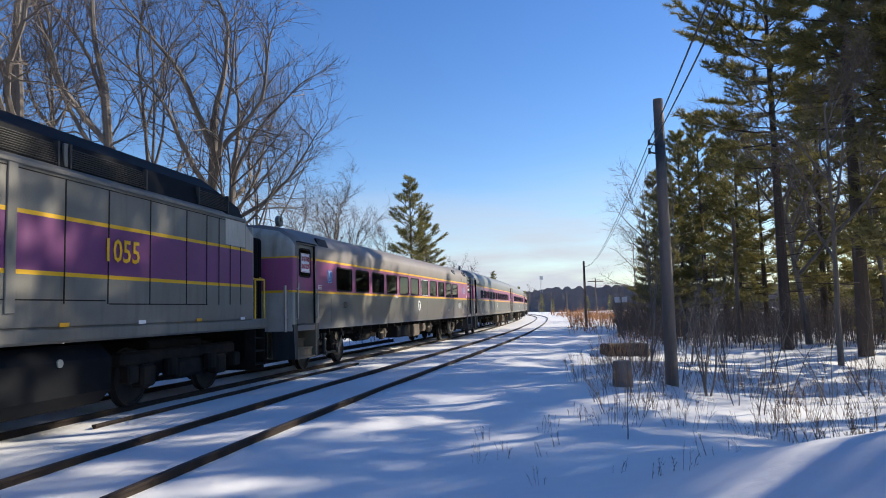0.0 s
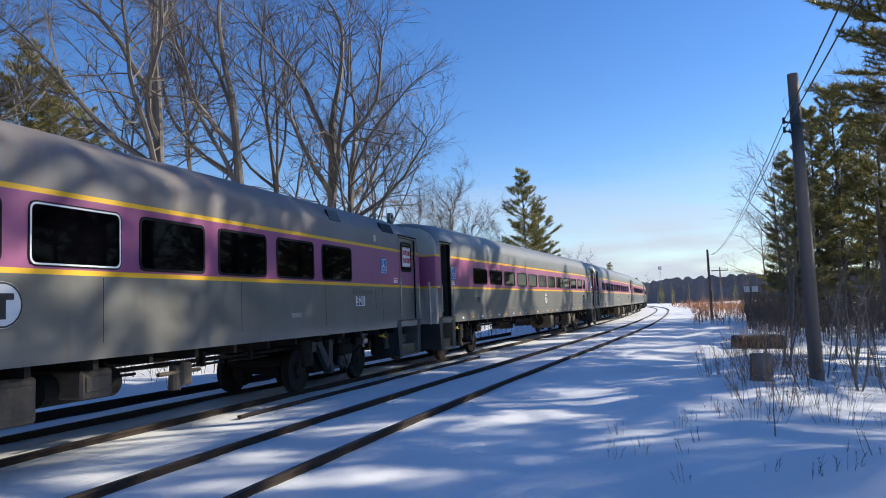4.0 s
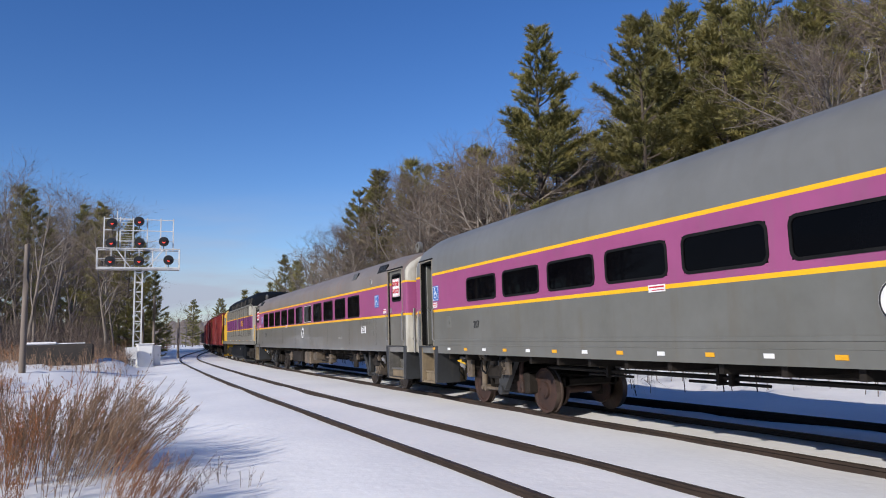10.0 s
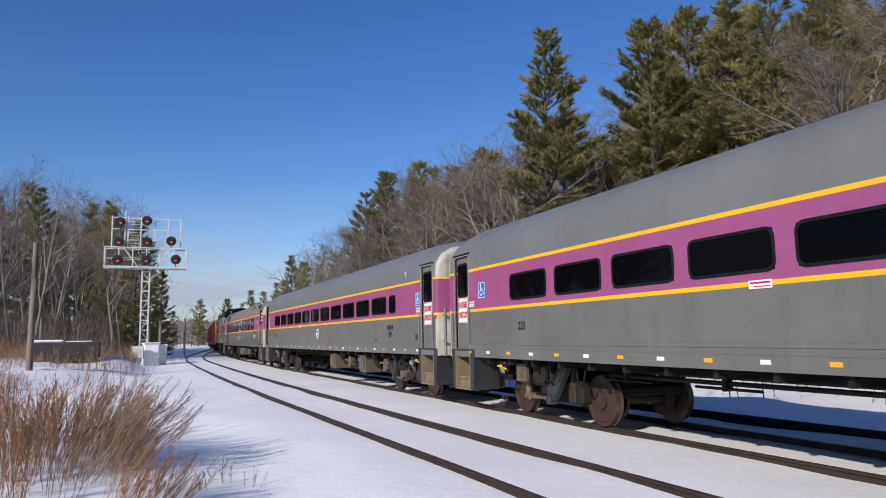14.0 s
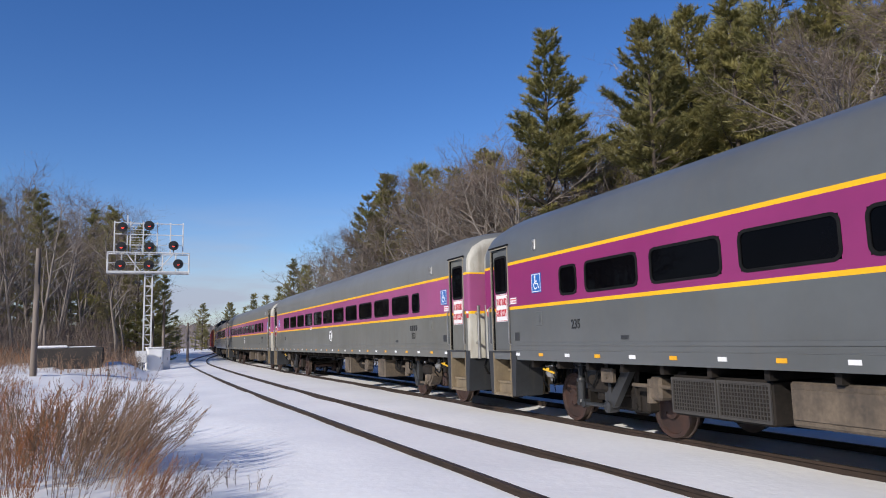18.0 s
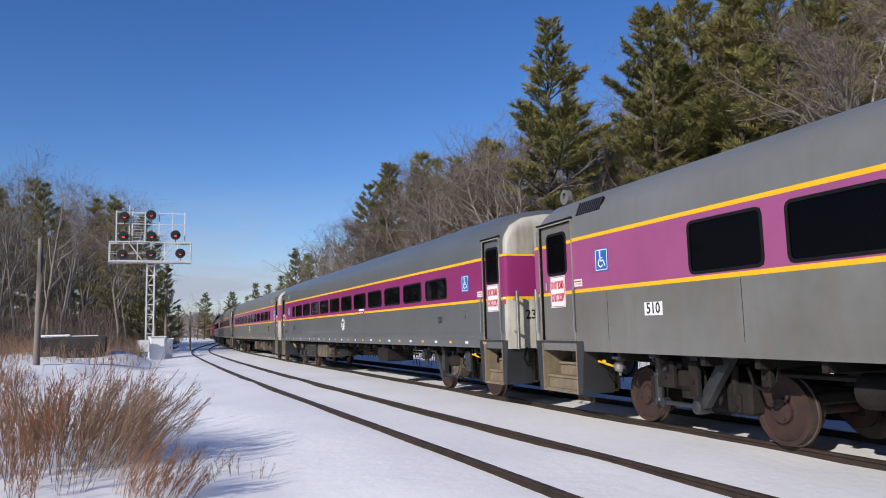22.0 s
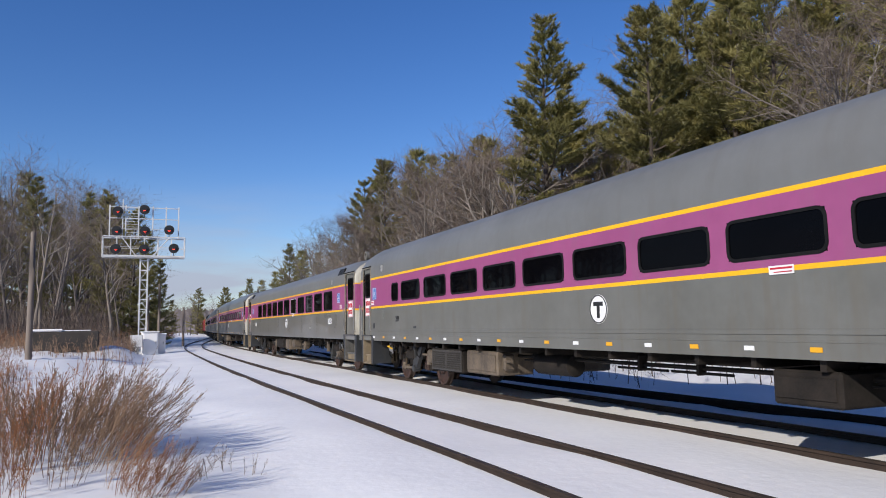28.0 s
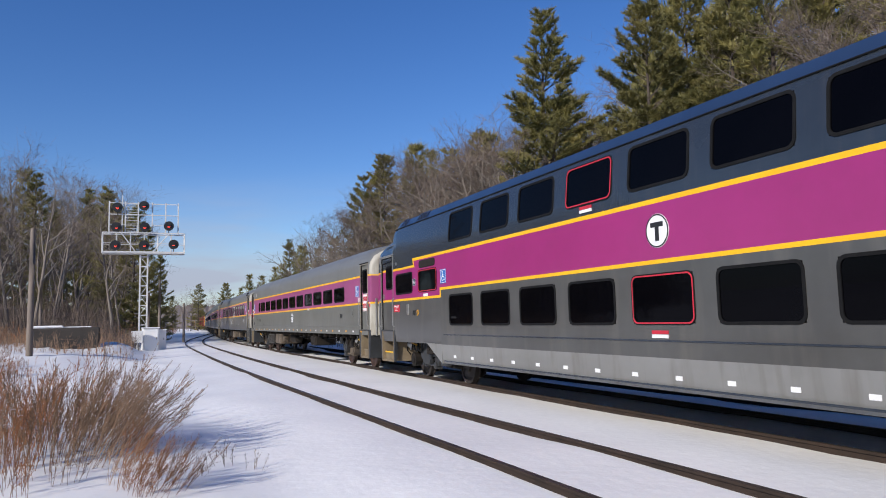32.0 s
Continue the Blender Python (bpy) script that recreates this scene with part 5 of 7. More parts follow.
def sticker(parent, name, side, y, z, x, w, h, m, label=""):
    key = ("sticker", round(w, 3), round(h, 3), m.name)
    ob = part(name, shared(key, lambda: Shape().box((-0.004, -w / 2, -h / 2), (0.004, w / 2, h / 2)).mesh(name, [m])), None, parent, label, at=(side * (x + 0.004), y, z))
    return both(ob, side)


def lettered(parent, name, side, y, z, x, words, size, m, stretch=1.0, label="", bold=0.0):
    key = ("text", words, size, m.name, stretch, bold)
    me = shared(key, lambda: on_side(lettering(words, size, m, bold), 0, 0, 0, -1, stretch))
    ob = part(name, me, None, parent, label, at=(side * (x + 0.007), y, z))
    return both(ob, side)


def access_sign(parent, side, y, z, x, size=0.36):
    """Blue sticker with a white wheelchair drawn on it."""
    a = sticker(parent, "access_sticker", side, y, z, x, size, size, BLUE, "blue accessibility sticker")

    def draw():
        s = Shape()
        k = size / 0.36
        ring(s, rounded(-0.165 * k, -0.165 * k, 0.165 * k, 0.165 * k, 0.01), rounded(-0.152 * k, -0.152 * k, 0.152 * k, 0.152 * k, 0.01), -0.006, 0.0)
        s.outline([(0.035 * k + 0.026 * k * math.cos(w * 0.7854), 0.118 * k + 0.026 * k * math.sin(w * 0.7854)) for w in range(8)], -0.006, 0)
        s.outline([(0.05 * k, 0.09 * k), (0.02 * k, 0.09 * k), (0.012 * k, -0.02 * k), (0.04 * k, -0.02 * k)], -0.006, 0)
        s.outline([(0.035 * k, 0.045 * k), (-0.035 * k, 0.045 * k), (-0.035 * k, 0.022 * k), (0.035 * k, 0.022 * k)], -0.006, 0)
        s.outline([(0.03 * k, 0.0), (-0.06 * k, 0.0), (-0.06 * k, -0.024 * k), (0.03 * k, -0.024 * k)], -0.006, 0)
        s.outline([(-0.045 * k, -0.01 * k), (-0.07 * k, -0.01 * k), (-0.11 * k, -0.095 * k), (-0.085 * k, -0.105 * k)], -0.006, 0)
        pts = [(0.02 * k + 0.075 * k * math.cos(radians(a)), -0.045 * k + 0.075 * k * math.sin(radians(a))) for a in range(-150, 116, 19)]
        pin = [(0.02 * k + 0.053 * k * math.cos(radians(a)), -0.045 * k + 0.053 * k * math.sin(radians(a))) for a in range(-150, 116, 19)]
        for i in range(len(pts) - 1):
            s.outline([pts[i], pts[i + 1], pin[i + 1], pin[i]], -0.006, 0)
        return s.mesh("wheelchair_symbol", [WHITE])
    part("wheelchair_symbol", shared(("access", size), draw), None, a)
    return a


def badge(parent, side, y, z, x, r=0.23):
    """White disc with a black cross-bar mark."""
    def disc():
        return Shape().turned([(-0.008, r), (0.0, r)], "x", (0, 0, 0), 28, [0]).mesh("badge", [WHITE])

    def mark():
        k = r / 0.23
        s = Shape()
        s.box((-0.004, -0.125 * k, 0.05 * k), (0, 0.125 * k, 0.115 * k)).box((-0.004, -0.037 * k, -0.14 * k), (0, 0.037 * k, 0.052 * k))
        ring(s, [(r * 0.98 * math.cos(w * 0.2244), r * 0.98 * math.sin(w * 0.2244)) for w in range(28)], [(r * 0.9 * math.cos(w * 0.2244), r * 0.9 * math.sin(w * 0.2244)) for w in range(28)], -0.004, 0.0)
        return s.mesh("badge_mark", [BLACK])
    a = both(part("badge", shared(("badge", r), disc), None, parent, "round white badge with a black mark", at=(side * x, y, z)), side)
    part("badge_mark", shared(("mark", r), mark), None, a, at=(-0.0085, 0, 0))


def notice(parent, side, y, z, x, w=0.56, h=0.42):
    """White sheet with two lines of red capitals."""
    a = sticker(parent, "notice", side, y, z, x, w, h, WHITE, "white paper notice with red capitals")

    def border():
        return ring(Shape(), rounded(-w / 2 + 0.012, -h / 2 + 0.012, w / 2 - 0.012, h / 2 - 0.012, 0.008), rounded(-w / 2 + 0.022, -h / 2 + 0.022, w / 2 - 0.022, h / 2 - 0.022, 0.006), -0.007, 0.0).mesh("notice_border", [RED])
    part("notice_border", shared(("nb", w, h), border), None, a)
    def words_mesh(words):
        me = lettering(words, 0.2, RED, 0.004)
        xs, ys = [v.co.x for v in me.vertices], [v.co.y for v in me.vertices]
        me.transform(Matrix.Diagonal((w * 0.84 / (max(xs) - min(xs)), h * 0.27 / (max(ys) - min(ys)), 1, 1)))
        return on_side(me, 0, 0, -0.007, -1)
    for words, dz in (("DO NOT BOARD", 0.2), ("DO NOT OCCUPY", -0.2)):
        part("notice_text", shared(("notice", words, w, h), lambda: words_mesh(words)), None, a, at=(0, 0, dz * h))


def wheel_mesh(r, dark=False):
    s = Shape()
    for k in (-1, 1):
        prof = [(0.69, r + 0.026), (0.715, r + 0.02), (0.722, r), (0.82, r - 0.004), (0.822, r - 0.06), (0.79, r - 0.075), (0.78, 0.2), (0.80, 0.16), (0.85, 0.15), (0.86, 0.07)]
        s.turned([(k * a, b) for a, b in prof], "x", (0, 0, 0), 32, [1, 1, 1, 0, 0, 0, 0, 0, 0])
        for j in range(3):
            w = 2.094 * j
            s.tube((k * 0.84, 0.11 * math.cos(w), 0.11 * math.sin(w)), (k * 0.872, 0.11 * math.cos(w), 0.11 * math.sin(w)), 0.02, 0.02, 6)
        s.turned([(k * 0.45, 0.31), (k * 0.52, 0.31)], "x", (0, 0, 0), 20)
    s.tube((-0.75, 0, 0), (0.75, 0, 0), 0.085, 0.085, 12)
    return s.mesh("wheelset", [DARKWHEEL if dark else RUST, DARKWHEEL if dark else TREAD], True)


WHEELS = []


def truck(car, y, r=0.437, base=2.76, bright=False, dark=False, lead=True):
    """A coach's four-wheeled truck: wheelsets that roll, frame, springs, hangers, brakes and air gear."""
    for e in (-1, 1):
        ws = part("wheelset", shared(("wheel", r, dark), lambda: wheel_mesh(r, dark)), None, car, "darkened steel wheelset" if dark else "rusty steel wheelset", at=(0, y + e * base / 2, r))
        WHEELS.append((ws, y + e * base / 2, r))

    def bogie():
        s = Shape()
        for k in (-1, 1):
            s.slab((k * 0.55 - 0.12, -1.75, 0.50), (k * 0.55 + 0.12, 1.75, 0.70), 0.05)
            s.slab((k * 0.55 - 0.1, -0.5, 0.28), (k * 0.55 + 0.1, 0.5, 0.55), 0.05)
            for e in (-1, 1):
                s.tube((k * 0.56, e * 1.38, 0.3), (k * 0.56, e * 1.38, 0.62), 0.16, 0.16, 10)
        s.slab((-1.25, -0.3, 0.62), (1.25, 0.3, 0.9), 0.06)
        s.slab((-0.6, -1.75, 0.52), (0.6, -1.6, 0.68), 0.03).slab((-0.6, 1.6, 0.52), (0.6, 1.75, 0.68), 0.03)
        for k in (-1, 1):
            s.tube((k * 0.98, 0, 0.5), (k * 0.98, 0, 1.12), 0.2, 0.17, 14)
            s.slab((k * 0.8 - 0.2, -1.05, 0.34), (k * 0.8 + 0.12, -0.62, 0.78), 0.04).slab((k * 0.8 - 0.2, 0.62, 0.34), (k * 0.8 + 0.12, 1.05, 0.78), 0.04)
        return s.mesh("truck_frame", [UNDER])
    part("truck_frame", shared(("tf", r), bogie), None, car, at=(0, y, 0))
    steel = CHEEK if not bright else TAN

    def hanger():
        """Two arms that come together at a round pivot."""
        s = Shape()
        s.outline([(-0.14, 1.14), (0.02, 1.14), (0.10, 0.50), (0.06, 0.34), (-0.06, 0.33), (-0.10, 0.48)], -1.2, -1.09)
        s.outline([(0.52, 1.14), (0.74, 1.14), (0.16, 0.42), (0.05, 0.36), (0.0, 0.50)], -1.21, -1.1)
        s.slab((-1.24, -0.2, 1.09), (-1.05, 0.8, 1.14), 0.01)
        s.turned([(-1.26, 0.055), (-1.24, 0.095), (-1.06, 0.095)], "x", (0, 0.0, 0.40), 14)
        return s.mesh("hanger_bracket", [CHEEK])

    def rod():
        return Shape().slab((-1.17, -0.82, 0.37), (-1.1, 0.0, 0.43), 0.015).tube((-1.18, -0.82, 0.40), (-1.06, -0.82, 0.40), 0.07, 0.07, 10).mesh("traction_rod", [steel])

    def damper():
        s = Shape()
        s.tube((0, 0, 0.42), (0, 0, 0.80), 0.065, 0.065, 12).tube((0, 0, 0.78), (0, 0, 1.08), 0.048, 0.048, 10)
        s.turned([(0.76, 0.075), (0.80, 0.082), (0.83, 0.07)], "z", (0, 0, 0), 12).turned([(0.38, 0.05), (0.42, 0.085), (0.46, 0.07)], "z", (0, 0, 0), 12)
        s.slab((-0.09, -0.13, 1.04), (0.09, 0.13, 1.14), 0.02).tube((-0.1, 0, 1.02), (0.1, 0, 1.02), 0.03, 0.03, 8).tube((-0.08, 0, 0.40), (0.12, 0, 0.40), 0.045, 0.045, 10)
        return s.mesh("damper", [TAN if bright else CHEEK])

    def caliper():
        """A rounded brake housing with a bolted nose."""
        s = Shape()
        s.outline([(-0.2, 0.84), (0.1, 0.88), (0.24, 0.76), (0.26, 0.58), (0.16, 0.40), (0.02, 0.36), (-0.12, 0.46), (-0.22, 0.6)], -1.18, -0.92)
        s.outline([(-0.14, 0.78), (0.08, 0.81), (0.18, 0.72), (0.19, 0.6), (0.1, 0.47), (0.0, 0.44), (-0.1, 0.52), (-0.16, 0.62)], -1.21, -1.18)
        s.turned([(-1.24, 0.03), (-1.21, 0.05)], "x", (0, 0.1, 0.45), 8)
        s.pipe([(-1.05, -0.05, 0.86), (-1.06, -0.02, 0.96), (-1.06, 0.08, 0.96), (-1.05, 0.1, 0.86)], 0.02, 6)
        return s.mesh("brake_caliper", [TAN])

    def shoe():
        s = Shape()
        s.slab((-1.06, -0.12, 0.36), (-0.9, 0.1, 0.62), 0.03).slab((-1.0, 0.1, 0.40), (-0.86, 0.17, 0.7), 0.02).tube((-1.0, -0.02, 0.6), (-1.0, -0.02, 0.98), 0.055, 0.05, 8)
        s.tube((-1.08, -0.05, 0.44), (-0.9, -0.05, 0.44), 0.05, 0.05, 8)
        return s.mesh("brake_shoe", [RUST if bright else UNDER])

    def air_filter():
        s = Shape()
        s.turned([(0.80, 0.03), (0.815, 0.075), (0.86, 0.105), (0.92, 0.105), (0.965, 0.07), (1.0, 0.05)], "z", (-1.22, 0, 0), 14)
        s.turned([(0.885, 0.112), (0.9, 0.112)], "z", (-1.22, 0, 0), 14).tube((-1.22, 0, 0.74), (-1.22, 0, 0.8), 0.02, 0.025, 6)
        s.slab((-1.29, -0.14, 1.0), (-1.14, 0.14, 1.06), 0.02)
        return s.mesh("air_filter", [STEEL])

    def loop():
        return Shape().cable([(-1.24, -0.14, 1.1), (-1.27, -0.24, 0.98), (-1.27, -0.27, 0.86), (-1.25, -0.2, 0.80), (-1.22, -0.08, 0.84)], 0.016, 6).cable([(-1.2, 0.1, 1.1), (-1.24, 0.2, 0.94), (-1.22, 0.3, 0.72), (-1.1, 0.36, 0.6)], 0.016, 6).mesh("air_hose", [RUBBER])

    def cover():
        return Shape().slab((-1.0, -0.42, 0.62), (-0.94, 0.42, 1.05), 0.03).slab((-1.03, -0.3, 0.7), (-1.0, 0.3, 0.98), 0.02).mesh("spring_cover", [steel])
    for side in (-1, 1):
        # along the car, towards its near end is positive
        dm, hb, cp, sh, af, cv = (0.63, -0.29, None, -0.78, 1.5, 0.3) if lead else (0.2, 0.74, -0.12, -0.76, -0.87, 0.1)
        part("damper", shared(("damper", bright), damper), None, car, at=(side * 1.13, y + dm, 0))
        ob = part("hanger_bracket", shared("hanger", hanger), None, car, at=(0, y + hb, 0))
        ro = part("traction_rod", shared(("rod", bright), rod), None, car, at=(0, y + hb, 0))
        if side > 0:
            ob.scale, ro.scale = (-1, 1, 1), (-1, 1, 1)
        if lead:
            ob.scale[1], ro.scale[1] = -1, -1
        if cp is not None:
            both(part("brake_caliper", shared("caliper", caliper), None, car, "dusty tan brake housing", at=(0, y + cp, 0)), side)
        both(part("brake_shoe", shared(("shoe", bright), shoe), None, car, at=(0, y + sh, 0)), side)
        both(part("air_filter", shared("filter", air_filter), None, car, "silver round air filter", at=(0, y + af, 0)), side)
        both(part("air_hose", shared("hose loop", loop), None, car, at=(0, y + af, 0)), side)
        both(part("spring_cover", shared(("cover", bright), cover), None, car, at=(0, y + cv, 0)), side)


def step_well(car, side, y, w, tan=True, nose=STEP_TAN, wing=0.25):
    """Boarding steps hanging under a door: a well with two cheeks and three treads."""
    def well():
        s = Shape()
        s.box((-1.58, -w / 2, 0.42), (-0.78, w / 2, 0.46)).box((-0.78, -w / 2, 0.46), (-0.74, w / 2, 1.29))
        return s.mesh("step_well", [STEP_TAN if tan else CHEEK])

    def cheek(e):
        a, wide = e * (w / 2 + 0.03), wing * e
        return Shape().outline([(a, 1.3), (a + wide * 0.92, 1.3), (a + wide * 0.55, 0.42), (a, 0.42)], -1.6, -1.0 if wing > 0.2 else -1.52, 0).mesh("step_cheek", [CHEEK])

    def cheek_edge(e):
        a = e * (w / 2 + 0.03)
        return Shape().outline([(a - e * 0.03, 1.3), (a, 1.3), (a, 0.40), (a - e * 0.03, 0.40)], -1.606, -1.596).mesh("cheek_edge", [STEP_TAN if tan else BRUSHED])

    def cheek_liner(e):
        a = e * (w / 2 + 0.03)
        return Shape().outline([(a - e * 0.03, 1.3), (a - e * 0.035, 1.3), (a - e * 0.035, 0.46), (a - e * 0.03, 0.46)], -1.596, -0.85).mesh("cheek_liner", [STEP_TAN if tan else BRUSHED])

    def tread():
        s = Shape()
        s.box((0.006, -w / 2 + 0.01, -0.2), (0.03, w / 2 - 0.01, -0.001)).slab((-0.02, -w / 2 + 0.01, 0), (0.27, w / 2 - 0.01, 0.03), 0.012).slab((-0.03, -w / 2 + 0.01, -0.012), (-0.012, w / 2 - 0.01, 0.034), 0.006, 1)
        return s.mesh("tread", [STEP_TAN if tan else BRUSHED, nose if tan else BRUSHED])
    ob = both(part("step_well", shared(("well", w, tan), well), None, car, "boarding steps with worn metal treads", at=(0, y, 0)), side)
    for e in (-1, 1):
        part("step_cheek", shared(("cheek", w, tan, e, wing), lambda: cheek(e)), None, ob)
        part("cheek_edge", shared(("cheek edge", w, tan, e), lambda: cheek_edge(e)), None, ob)
        part("cheek_liner", shared(("cheek liner", w, tan, e), lambda: cheek_liner(e)), None, ob)
    for x, z in ((-1.50, 0.655), (-1.26, 0.875), (-1.02, 1.095)):
        part("tread", shared(("tread", w, tan, nose.name), tread), None, ob, at=(x, 0, z))
    part("riser", shared(("riser", w), lambda: Shape().box((-1.5, -w / 2 + 0.01, 0.46), (-1.47, w / 2 - 0.01, 0.655)).mesh("riser", [STEP_TAN if tan else BRUSHED])), None, ob)
    part("sill_plate", shared(("sillp", w), lambda: Shape().slab((-1.63, -w / 2 - 0.04, 1.27), (-1.56, w / 2 + 0.04, 1.305), 0.01).mesh("sill_plate", [CHEEK])), None, ob)
    part("step_lip", shared(("lip", w), lambda: Shape().slab((-1.61, -w / 2, 0.405), (-1.57, w / 2, 0.44), 0.008).mesh("step_lip", [STEP_TAN if tan else STEEL])), None, ob)
    if not tan:
        p = part("step_plate", shared("step plate", lambda: Shape().slab((-0.985, -0.36, 1.14), (-0.975, 0.36, 1.23), 0.004).mesh("step_plate", [BRUSHED])), None, ob)
        part("step_text", shared("step words", lambda: on_side(lettering("WATCH YOUR STEP", 0.085, BLACK, 0.001), 0, 1.185, -0.989, -1, 0.82)), None, p)


def side_door(car, side, y, w, z0, z1, x, band, grey, win, notice_at=None, open_door=False):
    """A vestibule door in its opening, with its window, grab rails and notice."""
    if open_door:
        v = both(part("vestibule_back", Shape().slab((-0.6, -w / 2 - 0.1, z0), (-0.55, w / 2 + 0.1, z1), 0.01), JAMB, car, "dusty back wall of the open vestibule", at=(0, y, 0)), side)
        for e in (-1, 1):
            part("vestibule_wall", Shape().slab((-1.5, min(e * w / 2, e * (w / 2 + 0.02)), z0), (-0.6, max(e * w / 2, e * (w / 2 + 0.02)), z1), 0.004), CHEEK, v)
        part("vestibule_floor", Shape().slab((-1.55, -w / 2, z0 - 0.04), (-0.6, w / 2, z0), 0.008), UNDER, v)
        part("vestibule_ceiling", Shape().slab((-1.5, -w / 2, z1), (-0.6, w / 2, z1 + 0.02), 0.006), CHEEK, v)
        part("control_box", Shape().slab((-0.68, -0.22, z0 + 0.7), (-0.6, 0.05, z0 + 1.1), 0.02), STEEL, v)
        part("pipe", Shape().tube((-0.68, w / 2 - 0.14, z0 + 0.3), (-0.68, w / 2 - 0.14, z1 - 0.2), 0.05, 0.05, 12), UNDER, v)
        part("folded_door", Shape().slab((-1.46, w / 2 - 0.06, z0 + 0.02), (-0.74, w / 2 - 0.02, z1 - 0.06), 0.012), grey, v)
        both(part("grab_rail", Shape().pipe([(-1.3, w / 2 - 0.1, z0 + 0.05), (-1.3, w / 2 - 0.1, z0 + 0.75), (-1.5, w / 2 - 0.12, z0 + 0.95)], 0.017), STEEL, car, at=(0, y, 0)), side)
    else:
        s = Shape()
        zs = [z0 + 0.01, 2.11, 2.17, 2.995, 3.055, z1 - 0.01]
        for i, slot in enumerate((3 if grey is CHARCOAL else 0, 1, 2, 1, 0)):
            s.box((-x + 0.05, -w / 2 + 0.008, zs[i]), (-x + 0.09, w / 2 - 0.008, zs[i + 1]), slot)
        d = both(part("door", s, [grey, YELLOW, band, LOWGREY], car, "", True, at=(0, y, 0)), side)
        dw, dz0, dz1, dy = win
        f = Shape()
        ring(f, rounded(dy - dw / 2 - 0.035, dz0 - 0.035, dy + dw / 2 + 0.035, dz1 + 0.035, 0.1), rounded(dy - dw / 2 + 0.01, dz0 + 0.01, dy + dw / 2 - 0.01, dz1 - 0.01, 0.07), -x + 0.035, -x + 0.055)
        part("door_window", f, RUBBER, d)
        part("door_pane", Shape().outline(rounded(dy - dw / 2, dz0, dy + dw / 2, dz1, 0.07), -x + 0.043, -x + 0.05), GLASS, d)
        part("door_handle", Shape().slab((-x + 0.02, w / 2 - 0.16 * 1, 2.2), (-x + 0.05, w / 2 - 0.1, 2.36), 0.01), STEEL, d)
        if notice_at:
            notice(car, side, y + notice_at[0] * -side, notice_at[1], x - 0.05 + notice_at[2], notice_at[3], notice_at[4])
    s = Shape()
    ring(s, [(-w / 2 - 0.022, z0 - 0.0), (w / 2 + 0.022, z0), (w / 2 + 0.022, z1 + 0.022), (-w / 2 - 0.022, z1 + 0.022)], [(-w / 2, z0 + 0.01), (w / 2, z0 + 0.01), (w / 2, z1), (-w / 2, z1)], -x - 0.012, -x + 0.02)
    both(part("door_frame", s, JAMB if grey is not CHARCOAL else SKIRT, car, at=(0, y, 0)), side)
    both(part("drip_rail", Shape().slab((-x - 0.03, -w / 2 - 0.06, z1 + 0.03), (-x + 0.01, w / 2 + 0.06, z1 + 0.06), 0.008), RUBBER if grey is not CHARCOAL else SKIRT, car, at=(0, y, 0)), side)
    for e in (-1, 1):
        yy = e * (w / 2 + 0.07)
        both(part("grab_rail", Shape().pipe([(-x, yy, z0 + 0.12), (-x - 0.05, yy, z0 + 0.16), (-x - 0.05, yy, z0 + 0.88), (-x, yy, z0 + 0.92)], 0.014), STEEL, car, at=(0, y, 0)), side)


def coupler(car, y, way):
    s = Shape()
    s.slab((-0.14, 0, 0.72), (0.14, 0.62, 0.98), 0.03).slab((-0.2, 0.5, 0.66), (0.2, 0.72, 1.02), 0.05)
    ob = part("coupler", s, UNDER, car, at=(0, y, 0))
    if way < 0:
        ob.rotation_euler = (0, 0, math.pi)
    for x in (-0.75, -0.45, 0.45, 0.75):
        me = shared(("end hose", x), lambda: Shape().cable([(x, 0, 0.95), (x * 0.97, 0.08, 0.74), (x * 0.93, 0.16, 0.58), (x * 0.86, 0.26, 0.5), (x * 0.8, 0.36, 0.53), (x * 0.75, 0.42, 0.62)], 0.022, 6).mesh("air_hose", [RUBBER]))
        ob = part("air_hose", me, None, car, at=(0, y, 0))
        if way < 0:
            ob.rotation_euler = (0, 0, math.pi)


def diaphragm(car, y, way):
    """Three folds of the rubber gangway between the cars, each an arch."""
    def fold():
        me = ring(Shape(), rounded(-0.74, 1.1, 0.74, 3.52, 0.1), rounded(-0.5, 1.2, 0.5, 3.3, 0.08), -0.03, 0.03).mesh("diaphragm_fold", [RUBBER])
        me.transform(Matrix.Rotation(math.pi / 2, 4, "Z"))
        return me
    for i in range(3):
        part("diaphragm_fold", shared("fold", fold), None, car, at=(0, y + way * (0.05 + 0.085 * i), 0))


def roof_louvre(car, side, y, w, h, m, slats=9):
    """A louvre lying on the sloped roof edge: dark slots between slanted slats."""
    def make():
        s = Shape()
        s.box((-0.008, -w / 2, -h / 2), (0.03, w / 2, h / 2), 1)
        for k in range(slats):
            yy = -w / 2 + w * (k + 0.5) / slats
            lean = 0.0
            q = w / slats * 0.17
            s.outline([(yy - q + lean, h / 2), (yy - q - lean, -h / 2), (yy + q - lean, -h / 2), (yy + q + lean, h / 2)], -0.016, 0.0, 0)
        me = s.mesh("roof_louvre", [m, RUBBER])
        me.transform(Matrix.Translation((-1.527, 0, 3.535)) @ Matrix.Rotation(radians(23.4), 4, "Y"))
        return me
    both(part("roof_louvre", shared(("louvre", w, h, m.name, slats), make), None, car, at=(0, y, 0)), side)


